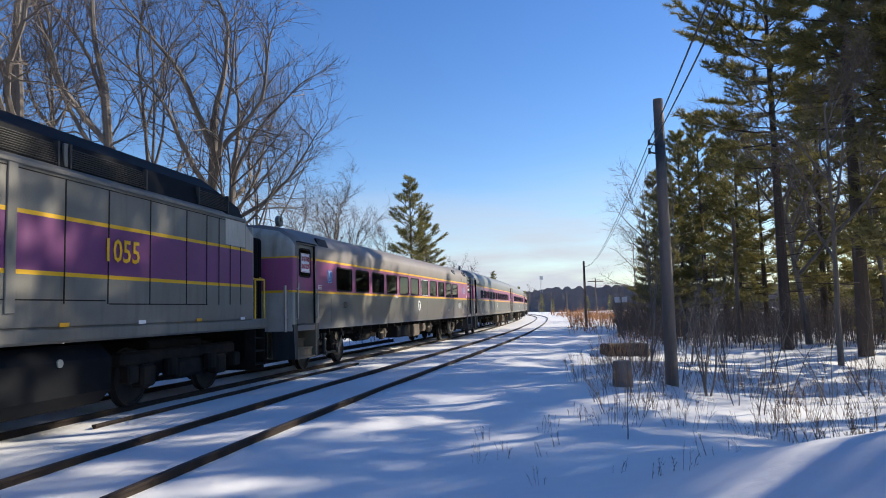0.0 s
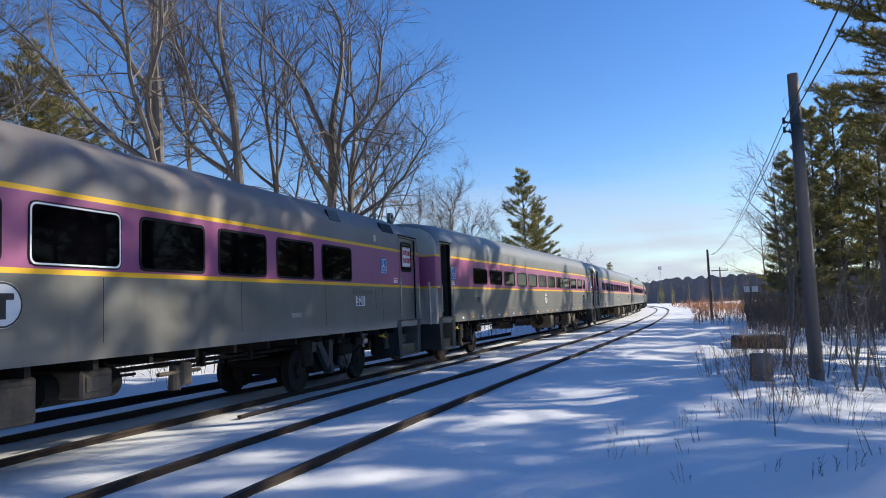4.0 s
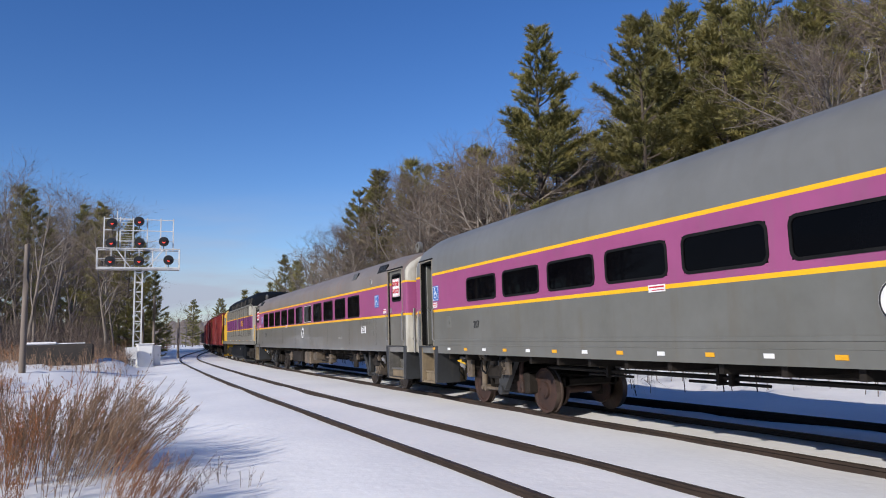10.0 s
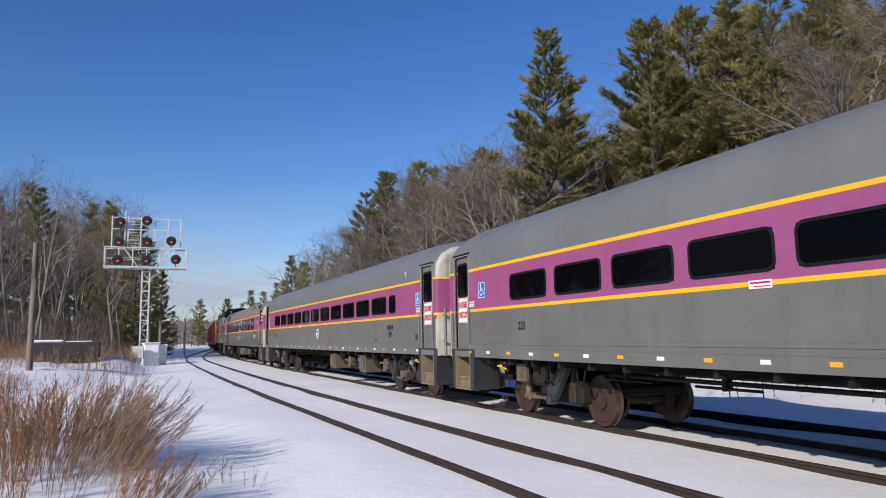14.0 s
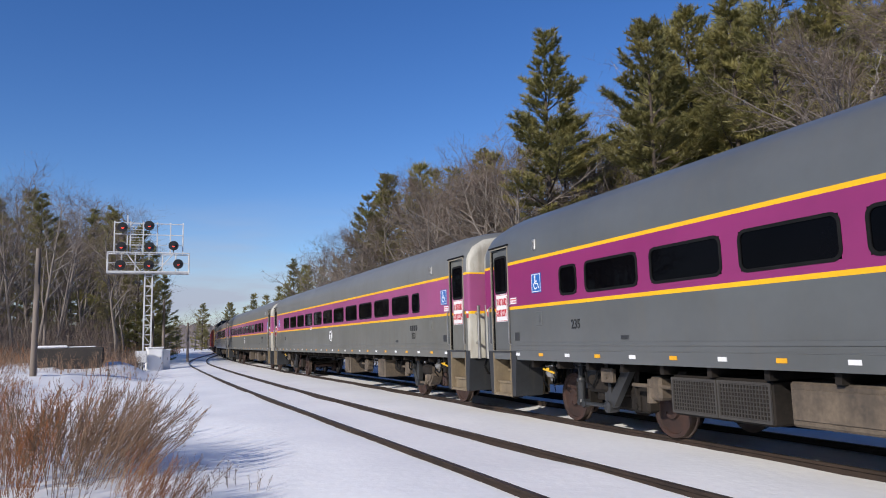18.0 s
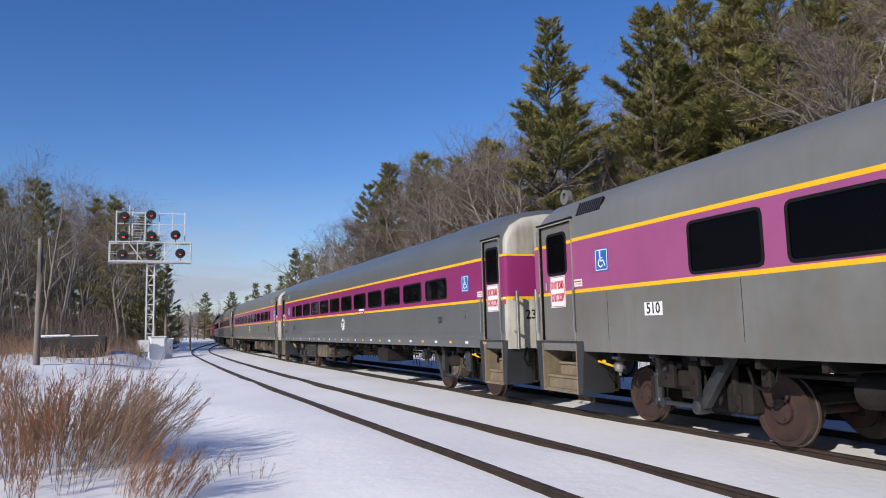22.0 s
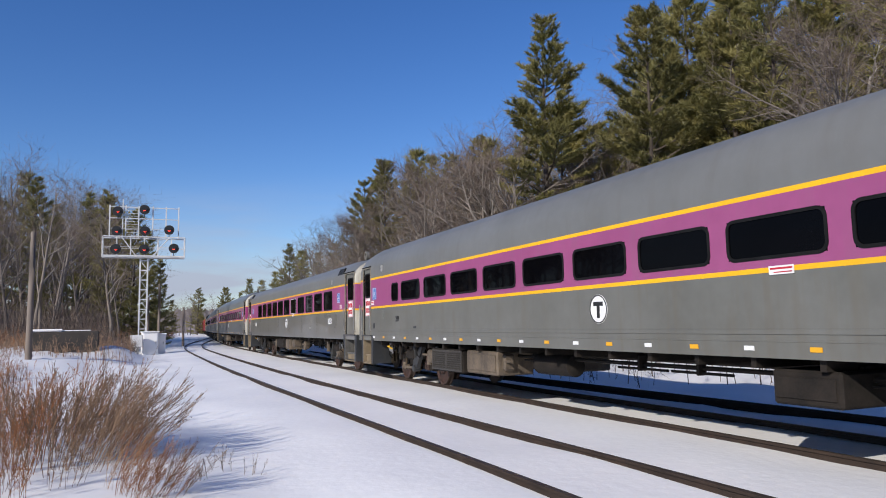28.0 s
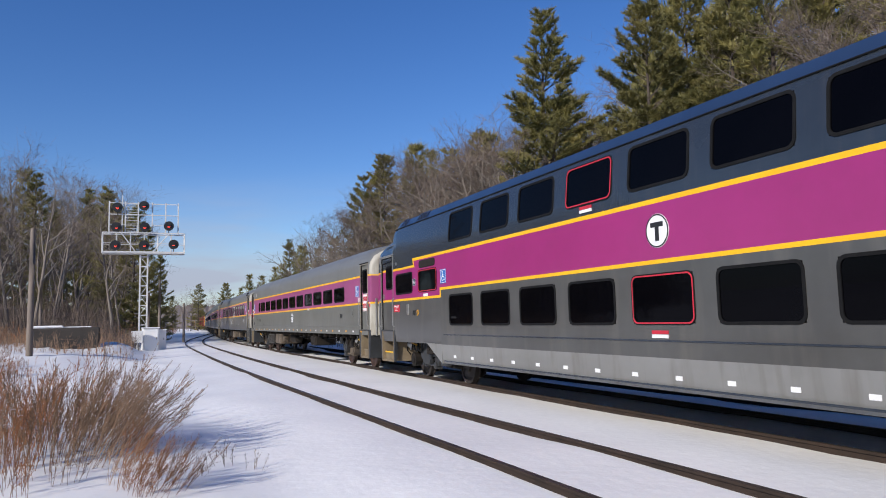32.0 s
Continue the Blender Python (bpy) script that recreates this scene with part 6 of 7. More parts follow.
def slots_on_roof(car, side, y):
    """Four slanted dark air slots in the roof's shoulder."""
    def make():
        s = Shape()
        for k in range(4):
            a = -0.36 + 0.2 * k
            h = 0.085
            s.outline([(a - 0.06, h), (a + 0.06, h), (a + 0.12, -h), (a + 0.0, -h)], -0.005, 0.01, 0)
            for j in range(5):
                z = h - h * 0.36 * (j + 0.6)
                o = 0.06 * (h - z) / (2 * h)
                s.box((-0.011, a - 0.06 + o, z - 0.006), (-0.004, a + 0.06 + o, z + 0.006), 1)
        me = s.mesh("air_slots", [RUBBER, ROOF])
        me.transform(Matrix.Translation((-1.527, 0, 3.535)) @ Matrix.Rotation(radians(23.4), 4, "Y"))
        return me
    both(part("air_slots", shared("air_slots", make), None, car, at=(0, y, 0)), side)


def clutter(car, L, seed, near_trucks):
    """Pipes, hoses, valves and brackets hanging below the floor."""
    rng = random.Random(seed)
    for c in near_trucks:
        for k in range(5):
            y = c + rng.uniform(-2.6, 2.6)
            m = rng.choice((UNDER, UNDER, TAN, CHEEK))
            kind = rng.choice(("air_hose", "brake_valve", "bracket", "bracket", "air_hose"))
            if kind == "air_hose":
                d = rng.uniform(0.25, 0.6)
                s = Shape().cable([(-1.3, 0, 1.03), (-1.32, 0.03, 0.85), (-1.3, d * 0.4, 0.72), (-1.3, d * 0.8, 0.78), (-1.28, d, 1.0)], 0.02, 6)
                m = RUBBER
            elif kind == "brake_valve":
                w = rng.uniform(0.07, 0.12)
                s = Shape().tube((-1.32, 0, 0.86), (-1.1, 0, 0.86), w, w * 0.8, 12).slab((-1.28, -0.1, 0.86), (-1.12, 0.1, 1.04), 0.02).tube((-1.2, 0, 0.62), (-1.2, 0, 0.8), 0.05, 0.06, 10)
            else:
                w, h = rng.uniform(0.05, 0.2), rng.uniform(0.2, 0.5)
                s = Shape().slab((-1.34, -w, 1.04 - h), (-1.26, w, 1.04), 0.012).tube((-1.36, 0, 1.04 - h * 0.6), (-1.2, 0, 1.04 - h * 0.6), 0.035, 0.035, 8)
            part(kind, s, m, car, at=(0, y, 0))
    for y in (-L / 2 + 2.3, L / 2 - 2.3):
        part("yellow_tag", Shape().slab((-1.36, -0.05, 0.93), (-1.345, 0.05, 0.99), 0.004).tube((-1.33, -0.2, 0.9), (-1.33, 0.2, 0.96), 0.02, 0.02, 6), SAFETY, car, "yellow cut-off valve tag", at=(0, y, 0))
    for k in range(7):
        y = -L / 2 + 6 + (L - 12) * (k + rng.random()) / 7
        part("pipe_hanger", Shape().slab((-1.0, -0.03, 0.8), (-0.85, 0.03, 1.04), 0.008).tube((-0.93, -0.6, 0.83), (-0.93, 0.6, 0.83), 0.022, 0.022, 6), UNDER, car, at=(0, y, 0))


def coach(number, series, flip, band, label, open_front=False):
    """A single-level coach. Distances are from its leading end; flip turns the layout end for end."""
    car = thing("passenger_coach", label, "railway coach", group="coaches of the train")
    big = series == 500
    grey, roof = (GREY_B, ROOF_B if number == "521" else ROOF) if big else (CLEAN_GREY, CLEAN_GREY) if number == "235" else (GREY, ROOF)
    wz0, wz1 = (2.215, 2.89) if big else (2.285, 2.765)
    dw = 1.14 if big else 0.76
    door_u = {"521": 1.12, "510": 1.27}.get(number, 0.9)
    rear_u = {"521": 1.14, "510": 0.86}.get(number, 0.9)
    L = LONG

    def Y(u):
        return (u - L / 2) if flip else (L / 2 - u)
    wins = [(4.82 + 1.634 * i, 1.26) if number == "510" else (3.3 + 1.653 * i, 1.3) for i in range(11)] if big else [(3.28 + 1.69 * i, 1.37) for i in range(11)] + [(21.83, 0.53)]
    up = -0.07 if big else 0.05
    profile = [(1.585, 1.13), (1.6, 1.30), (1.6, 2.11), (1.6, 2.17), (1.6, wz0), (1.6, wz1), (1.6, 2.995), (1.6, 3.055), (1.595, 3.38), (1.555, 3.50 + up * 0.4), (1.43, 3.70 + up), (1.15, 3.90 + up), (0.62, 4.02 + up), (0.0, 4.05 + up)]
    slots = [0, 0, 1, 2, 2, 2, 1, 3, 3, 3, 3, 3, 3]
    ends = [4, 4, 1, 2, 2, 2, 1, 4, 4, 4, 4, 4, 4]
    us = {0.0: (0.06, 0.42), 0.02: (0.018, 0.33), 0.06: (0.003, 0.25), 0.12: (0.0, 0.17), 0.24: (0.0, 0.11), 0.7: (0.0, 0.03), 1.5: (0.0, 0.0)}
    nose_y, tail_y = L / 2 - {"521": 0.28, "510": 0.45}.get(number, 0.13), -L / 2 + 0.22   # the body stops short of the coupling points
    st = {}
    for u, (i, d) in us.items():
        st[nose_y - u] = (i, d)
        st[tail_y + u] = (i, d)
    holes = []
    for side in (-1, 1):
        for u, w in wins:
            a, b = sorted((Y(u), Y(u + w)))
            holes.append((side, a, b, 4, 5))
            st.setdefault(a, (0, 0)), st.setdefault(b, (0, 0))
        for u in (door_u, L - rear_u):
            a, b = Y(u) - dw / 2, Y(u) + dw / 2
            holes.append((side, a, b, 1, 8, 0.12))
            for k in (a, b):
                e = min(abs(k - L / 2), abs(k + L / 2))
                st.setdefault(k, (0, max(0.0, 0.11 - 0.19 * (e - 0.28)) if e < 0.9 else 0))
    stations = sorted((y, i, d) for y, (i, d) in st.items())
    part("body", loft(profile, stations, slots, holes, ends), [grey, YELLOW, band, roof, CREAM, RUBBER], car, smooth=True)
    inner = Shape().box((-1.45, -L / 2 + 2.0, 1.2), (1.45, L / 2 - 2.0, 1.26)).box((-1.3, -L / 2 + 2.0, 1.26), (1.3, L / 2 - 2.0, 1.9))
    part("interior", inner, RUBBER, car)
    for side in (-1, 1):
        for i, (u, w) in enumerate(wins):
            white = (big and side < 0 and ((number == "521" and i == 6) or (number == "510" and i == 6)))
            window_unit(car, side, Y(u + w / 2), (wz0 + wz1) / 2, 1.6, w, wz1 - wz0, WHITE if white else RUBBER, 0.07 if big else 0.09, "window with a pale painted frame" if white else "")
        for u in (door_u, L - rear_u):
            lead = (Y(u) > 0)
            is_open = open_front and lead and side < 0
            if big and number == "521":
                win, note = (0.66, 2.55, 3.25, 0.0), (0.0, 2.9, 0.012, 0.56, 0.5)
            else:
                win, note = (0.5 if not big else 0.62, 2.5, 3.2, 0.03), (0.02, 2.17, 0.006, 0.52, 0.56)
            if side > 0 or is_open:
                note = None
            side_door(car, side, Y(u), dw, 1.30, 3.38, 1.6, band, grey, win, note, is_open)
            step_well(car, side, Y(u), dw, not (big and not lead))
        lead_sign, rear_sign = {"207": (1.5, 1.5), "209": (1.68, 1.68), "233": (1.98, 1.65), "235": (2.45, 2.2)}.get(number, (2.75, 2.3 if number == "510" else 2.75))
        for yy in (L / 2 - lead_sign, rear_sign - L / 2):
            access_sign(car, side, yy, 2.6 if big else 2.56, 1.6)
        for u in ((2.02, L - 2.02) if big else (1.45, L - 1.5)):
            w = sticker(car, "warning_sticker", side, Y(u), 2.28, 1.6, 0.24, 0.12, WHITE, "small white and red warning sticker")
            both(w, side)
            part("sticker_print", shared("wprint", lambda: Shape().box((-0.0065, -0.11, 0.012), (0, 0.11, 0.035)).box((-0.0065, -0.11, -0.02), (0, 0.11, -0.012)).box((-0.0065, -0.11, -0.036), (0, 0.08, -0.029)).mesh("sticker_print", [RED])), None, w)
        badge(car, side, Y({"510": 13.55, "209": 12.45}.get(number, 12.9)), 1.78, 1.6, 0.23 if not big else 0.24)
        for u in (3.72, L - 3.75) if not big else (3.58,) if number == "510" else (4.1,):
            if big:
                sticker(car, "number_plate_patch", side, Y(L - u), 1.78, 1.6, 0.46, 0.21, WHITE, "white patch behind the number")
                lettered(car, "number", side, Y(L - u), 1.78, 1.601, number, 0.25, BLACK, 0.95, "", 0.006)
            else:
                if number in ("207", "233") and u > 5:
                    lettered(car, "number", side, Y(u), 1.66, 1.6, number, 0.22, BLACK, 0.85, "", 0.003)
                    for k in range(4):
                        sticker(car, "reporting_mark", side, Y(u) + 0.21 - 0.14 * k, 1.87, 1.6, 0.09, 0.14, BLACK)
                else:
                    lettered(car, "number", side, Y(u), 1.76, 1.6, number, 0.22, BLACK, 0.85, "", 0.003)
        for u in (0.32, L - 0.32) if not big else ():
            sticker(car, "red_tag", side, Y(u), 2.07, 1.6, 0.09, 0.1, RED)
            sticker(car, "red_tag", side, Y(u), 2.145, 1.602, 0.09, 0.05, WHITE)
        if big:
            if number == "510":
                sticker(car, "number_plate_patch", side, Y(4.0), 1.78, 1.6, 0.4, 0.19, WHITE, "white patch behind the number")
            lettered(car, "number", side, Y(4.0), 1.78, 1.601, number, 0.22 if number == "510" else 0.25, BLACK, 0.95, "", 0.004)
            s = Shape()
            for k in range(7):
                s.box((-1.603, -0.5 + 0.15 * k, 1.93), (-1.599, -0.40 + 0.15 * k, 2.03 if k < 4 else 2.06))
            both(part("faded_lettering", s, GHOST, car, at=(0, Y(21.7), 0)), side)
            both(part("access_panel", Shape().slab((-1.612, -0.12, 1.78), (-1.598, 0.12, 2.06), 0.006).slab((-1.612, -0.1, 1.6), (-1.598, 0.1, 1.74), 0.006), grey, car, at=(0, Y(22.9 if number == "510" else 22.5), 0)), side)
            both(part("vent_slot", Shape().slab((-1.61, -0.18, 1.5), (-1.598, 0.18, 1.58), 0.006), STEEL, car, at=(0, Y(18.8), 0)), side)
            for u, w in ((L - (2.1 if number == "510" else 2.35), 0.74), (L - 5.15, 0.5), (2.35, 0.74)) if number == "521" else ((L - 2.1, 0.74), (2.35, 0.74)):
                roof_louvre(car, side, Y(u), w, 0.24, grey if u == L - 5.15 else CHEEK, 11)
            both(part("marker_light", Shape().slab((-1.62, -0.06, 3.14), (-1.585, 0.06, 3.3), 0.01), STEEL, car, at=(0, Y(22.4), 0)), side)
        else:
            both(part("access_panel", Shape().slab((-1.612, -0.11, 1.72), (-1.598, 0.11, 1.98), 0.006).tube((-1.625, 0, 1.85), (-1.6, 0, 1.85), 0.07, 0.07, 14), grey, car, at=(0, Y(2.25), 0)), side)
            both(part("access_panel", Shape().slab((-1.612, -0.11, 1.77), (-1.598, 0.11, 2.03), 0.006).tube((-1.62, 0, 1.9), (-1.6, 0, 1.9), 0.07, 0.07, 14), grey, car, at=(0, Y(L - 2.5), 0)), side)
            both(part("fuel_latch", Shape().slab((-1.61, -0.1, 1.5), (-1.598, 0.1, 1.56), 0.005), CHEEK, car, at=(0, Y(L - 5.1), 0)), side)
            both(part("socket_cover", Shape().slab((-1.615, -0.09, 1.5), (-1.598, 0.09, 1.66), 0.01), CHEEK, car, at=(0, Y(L - 1.62), 0)), side)
            both(part("marker_light", Shape().slab((-1.625, -0.06, 3.18), (-1.585, 0.06, 3.38), 0.01).tube((-1.645, 0, 3.23), (-1.6, 0, 3.23), 0.03).tube((-1.645, 0, 3.32), (-1.6, 0, 3.32), 0.03), STEEL, car, at=(0, Y(L - 2.42), 0)), side)
            both(part("sill_moulding", Shape().slab((-1.612, -L / 2 + 1.4, 1.40), (-1.598, L / 2 - 1.4, 1.46), 0.006).slab((-1.606, -L / 2 + 1.4, 1.315), (-1.595, L / 2 - 1.4, 1.33), 0.004), grey, car), side)
            for k in range(26):
                sticker(car, "reflector", side, Y(1.3 + 0.91 * k), 1.24, 1.594, 0.15, 0.055, AMBER if k % 2 == 0 else WHITE)
            for u in (1.75, L - 1.75):
                slots_on_roof(car, side, Y(u))
        if number == "235":
            q = sticker(car, "emergency_sticker", side, L / 2 - 15.14, 2.14, 1.604, 0.62, 0.085, RED, "long red emergency entry sticker")
            me = shared("emergency text", lambda: on_side(lettering("EMERGENCY ENTRY", 0.062, WHITE), 0, 0, -0.006, -1, 0.8))
            part("sticker_print", me, None, q)
            sticker(car, "white_sticker", side, L / 2 - 15.14, 2.23, 1.6, 0.6, 0.06, WHITE)
        else:
            q = sticker(car, "emergency_sticker", side, L / 2 - {"510": 15.25, "209": 16.7}.get(number, 9.5), 2.13, 1.604, 0.34, 0.1, WHITE, "small white emergency sticker")
            part("sticker_print", shared("eprint", lambda: Shape().box((-0.0065, -0.15, 0.008), (0, 0.15, 0.03)).box((-0.0065, -0.15, -0.03), (0, 0.1, -0.018)).mesh("sticker_print", [RED])), None, q)
        # panel seams along the lower side
        for k in range(1, 9) if big else ():
            both(part("seam", shared("seam", lambda: Shape().box((-1.6015, -0.004, 1.32), (-1.599, 0.004, 2.09)).mesh("seam", [UNDER])), None, car, at=(0, -L / 2 + L * k / 9, 0)), side)
        for e in (-1, 1):
            me = shared(("barrier", e), lambda: Shape().slab((-1.5, e * 0.13 - 0.03, 1.12), (-1.44, e * 0.13 + 0.03, 2.28), 0.01).slab((-1.47, min(e * -0.06, e * 0.11), 1.45), (-1.42, max(e * -0.06, e * 0.11), 1.5), 0.008).slab((-1.47, min(e * -0.06, e * 0.11), 2.1), (-1.42, max(e * -0.06, e * 0.11), 2.15), 0.008).mesh("end_barrier", [STEEL]))
            ob = part("end_barrier", me, None, car, at=(0, (nose_y if e > 0 else tail_y) + e * 0.06, 0))
            ob.scale = (-side, 1, 1)
        both(part("jumper_cable", Shape().pipe([(-1.2, 0, 1.15), (-1.28, 0, 0.95), (-1.2, 0, 0.78), (-1.05, 0, 0.85)], 0.025), RUBBER, car, at=(0, tail_y - 0.04, 0)), side)
    for e in (-1, 1):
        end_y = nose_y if e > 0 else tail_y
        for m in (-1.0, 1.0):
            part("lifting_lug", ring(Shape(), [(0.15 * math.cos(w * 0.5236), 4.0 + 0.15 * math.sin(w * 0.5236)) for w in range(12)], [(0.06 * math.cos(w * 0.5236), 4.03 + 0.06 * math.sin(w * 0.5236)) for w in range(12)], m - 0.05, m + 0.05), grey, car, at=(0, e * (L / 2 - 0.75), 0)) if big else None
        me = shared(("endtext", number, e), lambda: lettering(number, 0.26, BLACK, 0.003))
        q = part("end_number", me, None, car, at=(-1.0 * (1 if e < 0 else -1), end_y + e * 0.004, 1.80))
        q.rotation_euler = (math.pi / 2, 0, 0 if e < 0 else math.pi)
        diaphragm(car, end_y, e)
        coupler(car, e * (L / 2 - 0.3), e)
        truck(car, e * (L / 2 - (4.05 if big else 3.71 if e > 0 else 3.82)), bright=number in ("207", "233", "209"), dark=number == "521", lead=e > 0)
    s = Shape()
    s.slab((-0.35, -L / 2 + 0.6, 0.9), (0.35, L / 2 - 0.6, 1.13), 0.03)
    for k in range(24):
        yy = -L / 2 + 2 + (L - 4) * k / 23
        s.box((-1.5, yy - 0.04, 1.0), (1.5, yy + 0.04, 1.14))
    s.tube((-0.9, -L / 2 + 5.5, 0.9), (-0.9, L / 2 - 5.5, 0.9), 0.035, 0.035, 6).tube((1.0, -L / 2 + 5.5, 0.86), (1.0, L / 2 - 5.5, 0.86), 0.03, 0.03, 6)
    part("underframe", s, UNDER, car)
    boxes = ((14.3, 14.95, 0.45, TAN), (18.2, 18.85, 0.45, TAN)) if number in ("207", "233") else ((7.87, 9.35, 0.5, TAN), (16.3, 17.2, 0.6, UNDER)) if not big else ((10.1, 12.0, 0.55, UNDER), (12.5, 13.5, 0.5, TAN), (14.1, 14.6, 0.66, TAN))
    for u0, u1, z0, m in boxes:
        a, b = sorted((L / 2 - u0, L / 2 - u1))
        for side in (-1, 1):
            q = both(part("equipment_box", Shape().slab((-1.42, -(b - a) / 2, z0), (-0.55, (b - a) / 2, 1.0), 0.03), m, car, at=(0, (a + b) / 2, 0)), side)
            part("lid", Shape().slab((-1.44, -(b - a) / 2 + 0.06, z0 + 0.08), (-1.421, (b - a) / 2 - 0.06, 0.92), 0.006), m, q)
    if number in ("235", "209"):
        for side in (-1, 1):
            q = both(part("grille_box", Shape().slab((-1.42, -0.88, 0.46), (-0.6, 0.88, 1.0), 0.03), UNDER, car, "dark box with a mesh grille", at=(0, L / 2 - 6.75, 0)), side)
            for e in (-0.44, 0.44):
                s = Shape()
                for k in range(17):
                    s.box((-1.436, e - 0.4 + 0.05 * k - 0.006, 0.52), (-1.421, e - 0.4 + 0.05 * k + 0.006, 0.94))
                for k in range(9):
                    s.box((-1.439, e - 0.4, 0.53 + 0.05 * k - 0.006), (-1.424, e + 0.4, 0.53 + 0.05 * k + 0.006))
                ring(s, rounded(e - 0.43, 0.49, e + 0.43, 0.97, 0.01), rounded(e - 0.4, 0.52, e + 0.4, 0.94, 0.01), -1.445, -1.421)
                part("grille", s, MESHGREY, q)
    tr = L / 2 - (4.05 if big else 3.72)
    clutter(car, L, int(number), (-tr, tr))
    for u in (14.5, 7.3) if big else (14.8, 18.8):
        part("air_tank", Shape().turned([(-0.65, 0.05), (-0.6, 0.2), (0.6, 0.2), (0.65, 0.05)], "y", (-0.9, 0, 0.78), 16), UNDER, car, "", True, at=(0, Y(u), 0))
        part("brake_valve", Shape().slab((-1.3, -0.2, 0.6), (-1.05, 0.05, 0.95), 0.04).tube((-1.2, 0.1, 0.55), (-1.2, 0.1, 0.9), 0.09, 0.07, 10).tube((-1.25, -0.4, 0.8), (-1.25, 0.5, 0.8), 0.03), TAN, car, at=(0, Y(u + 1.6), 0))
    return car


def bilevel(label):
    """The double-deck coach at the end of the train."""
    car = thing("bilevel_coach", label, "railway coach", group="coaches of the train")
    L = LONG

    def Y(u):
        return L / 2 - u
    lz0, lz1, uz0, uz1 = 1.45, 2.13, 3.40, 4.04
    profile = [(1.52, 0.53), (1.58, 0.64), (1.6, 0.98), (1.6, lz0), (1.6, lz1), (1.6, 2.28), (1.6, 2.34), (1.6, 3.13), (1.6, 3.20), (1.59, uz0), (1.53, uz1), (1.47, 4.17), (1.33, 4.38), (0.8, 4.52), (0.0, 4.56)]
    slots = [1, 1, 6, 6, 6, 2, 3, 2, 0, 0, 0, 4, 4, 4]
    wins_l = [(5.38 + 1.677 * i, 1.25) for i in range(9)]
    st = {}
    for u, i, d in ((4.85, 0, 0), (L - 4.5, 0, 0)):
        st[Y(u)] = (i, d)
    holes = []
    for side in (-1, 1):
        for u, w in wins_l:
            a, b = sorted((Y(u), Y(u + w)))
            holes.append((side, a, b, 3, 4))
            holes.append((side, a, b, 9, 10))
            st.setdefault(a, (0, 0)), st.setdefault(b, (0, 0))
    stations = sorted((y, i, d) for y, (i, d) in st.items())
    mats = [CHARCOAL, SKIRT, YELLOW, MAGENTA, BLUEROOF, RUBBER, LOWGREY]
    part("body", loft(profile, stations, slots, holes), mats, car, smooth=True)
    # vestibule ends with a raised floor and a sloped roof
    prof2 = [(1.56, 0.98), (1.6, 1.28), (1.6, 2.10), (1.6, 2.16), (1.6, 2.30), (1.6, 2.84), (1.6, 2.96), (1.6, 3.02), (1.59, 3.40), (1.53, 4.06), (1.47, 4.17), (1.33, 4.38), (0.8, 4.52), (0.0, 4.56)]
    sl2 = [6, 6, 2, 3, 3, 3, 2, 0, 0, 0, 4, 4, 4]
    for e in (1, -1):
        us = [(0.0, 0.06, 0.52), (0.02, 0.02, 0.48), (0.2, 0.004, 0.44), (0.32, 0.003, 0.42), (0.85, 0.003, 0.34), (1.18, 0.002, 0.29), (1.24, 0.002, 0.27), (1.28, 0, 0.16), (1.38, 0, 0.02), (1.65, 0, 0), (2.95, 0, 0), (3.05, 0, 0)]
        us2 = [(3.05, 0, 0), (3.4, 0, 0), (4.63, 0, 0), (4.85, 0, 0)]
        hs, sts = [], []
        for u, i, d in us:
            sts.append((e * (L / 2 - u), i, d))
        for side in (-1, 1):
            for u0, u1 in ((1.65, 2.95), (3.4, 4.63)):
                a, b = sorted((e * (L / 2 - u0), e * (L / 2 - u1)))
                hs.append((side, a, b, 4, 5))
            a, b = sorted((e * (L / 2 - 0.32), e * (L / 2 - 1.38)))
            hs.append((side, a, b, 1, 8, 0.1))
        part("vestibule_body", loft(prof2, sorted(sts), sl2, hs, [0 if k == 4 else k for k in sl2]), mats, car, smooth=True)
        prof3 = [(x, {2.96: 3.13, 3.02: 3.20}.get(z, z)) for x, z in prof2]
        part("vestibule_body", loft(prof3, sorted((e * (L / 2 - u), i, d) for u, i, d in us2), sl2, hs), mats, car, smooth=True)
        for side in (-1, 1):
            for k, (u0, u1) in enumerate(((1.65, 2.95), (3.4, 4.63))):
                window_unit(car, side, e * (L / 2 - (u0 + u1) / 2), 2.57, 1.6, u1 - u0, 0.54, RED if k else RUBBER, 0.08, "window with a red rim" if k else "")
            side_door(car, side, e * (L / 2 - 0.85), 1.06, 1.28, 3.40, 1.6, MAGENTA, CHARCOAL, (0.5, 2.5, 3.12, -0.08))
            step_well(car, side, e * (L / 2 - 0.85), 0.95, True, SAFETY, 0.14)
            both(part("hopper_window", Shape().outline(rounded(-0.55, 2.9, 0.55, 3.1, 0.09), -1.606, -1.59), UNDER, car, at=(0, e * (L / 2 - 4.0), 0)), side)
            # the stripe steps up where the upper deck begins
            s = Shape()
            s.outline([(-0.03, 2.10), (0.03, 2.10), (0.03, 2.34), (-0.03, 2.34)], -1.604, -1.598)
            both(part("stripe_step", s, YELLOW, car, at=(0, e * (L / 2 - 4.85), 0)), side)
            f = e if side < 0 else -e
            s = Shape().outline([(-0.075 * f, 2.955), (-0.01 * f, 2.955), (0.075 * f, 3.205), (0.01 * f, 3.205)], -1.604, -1.598)
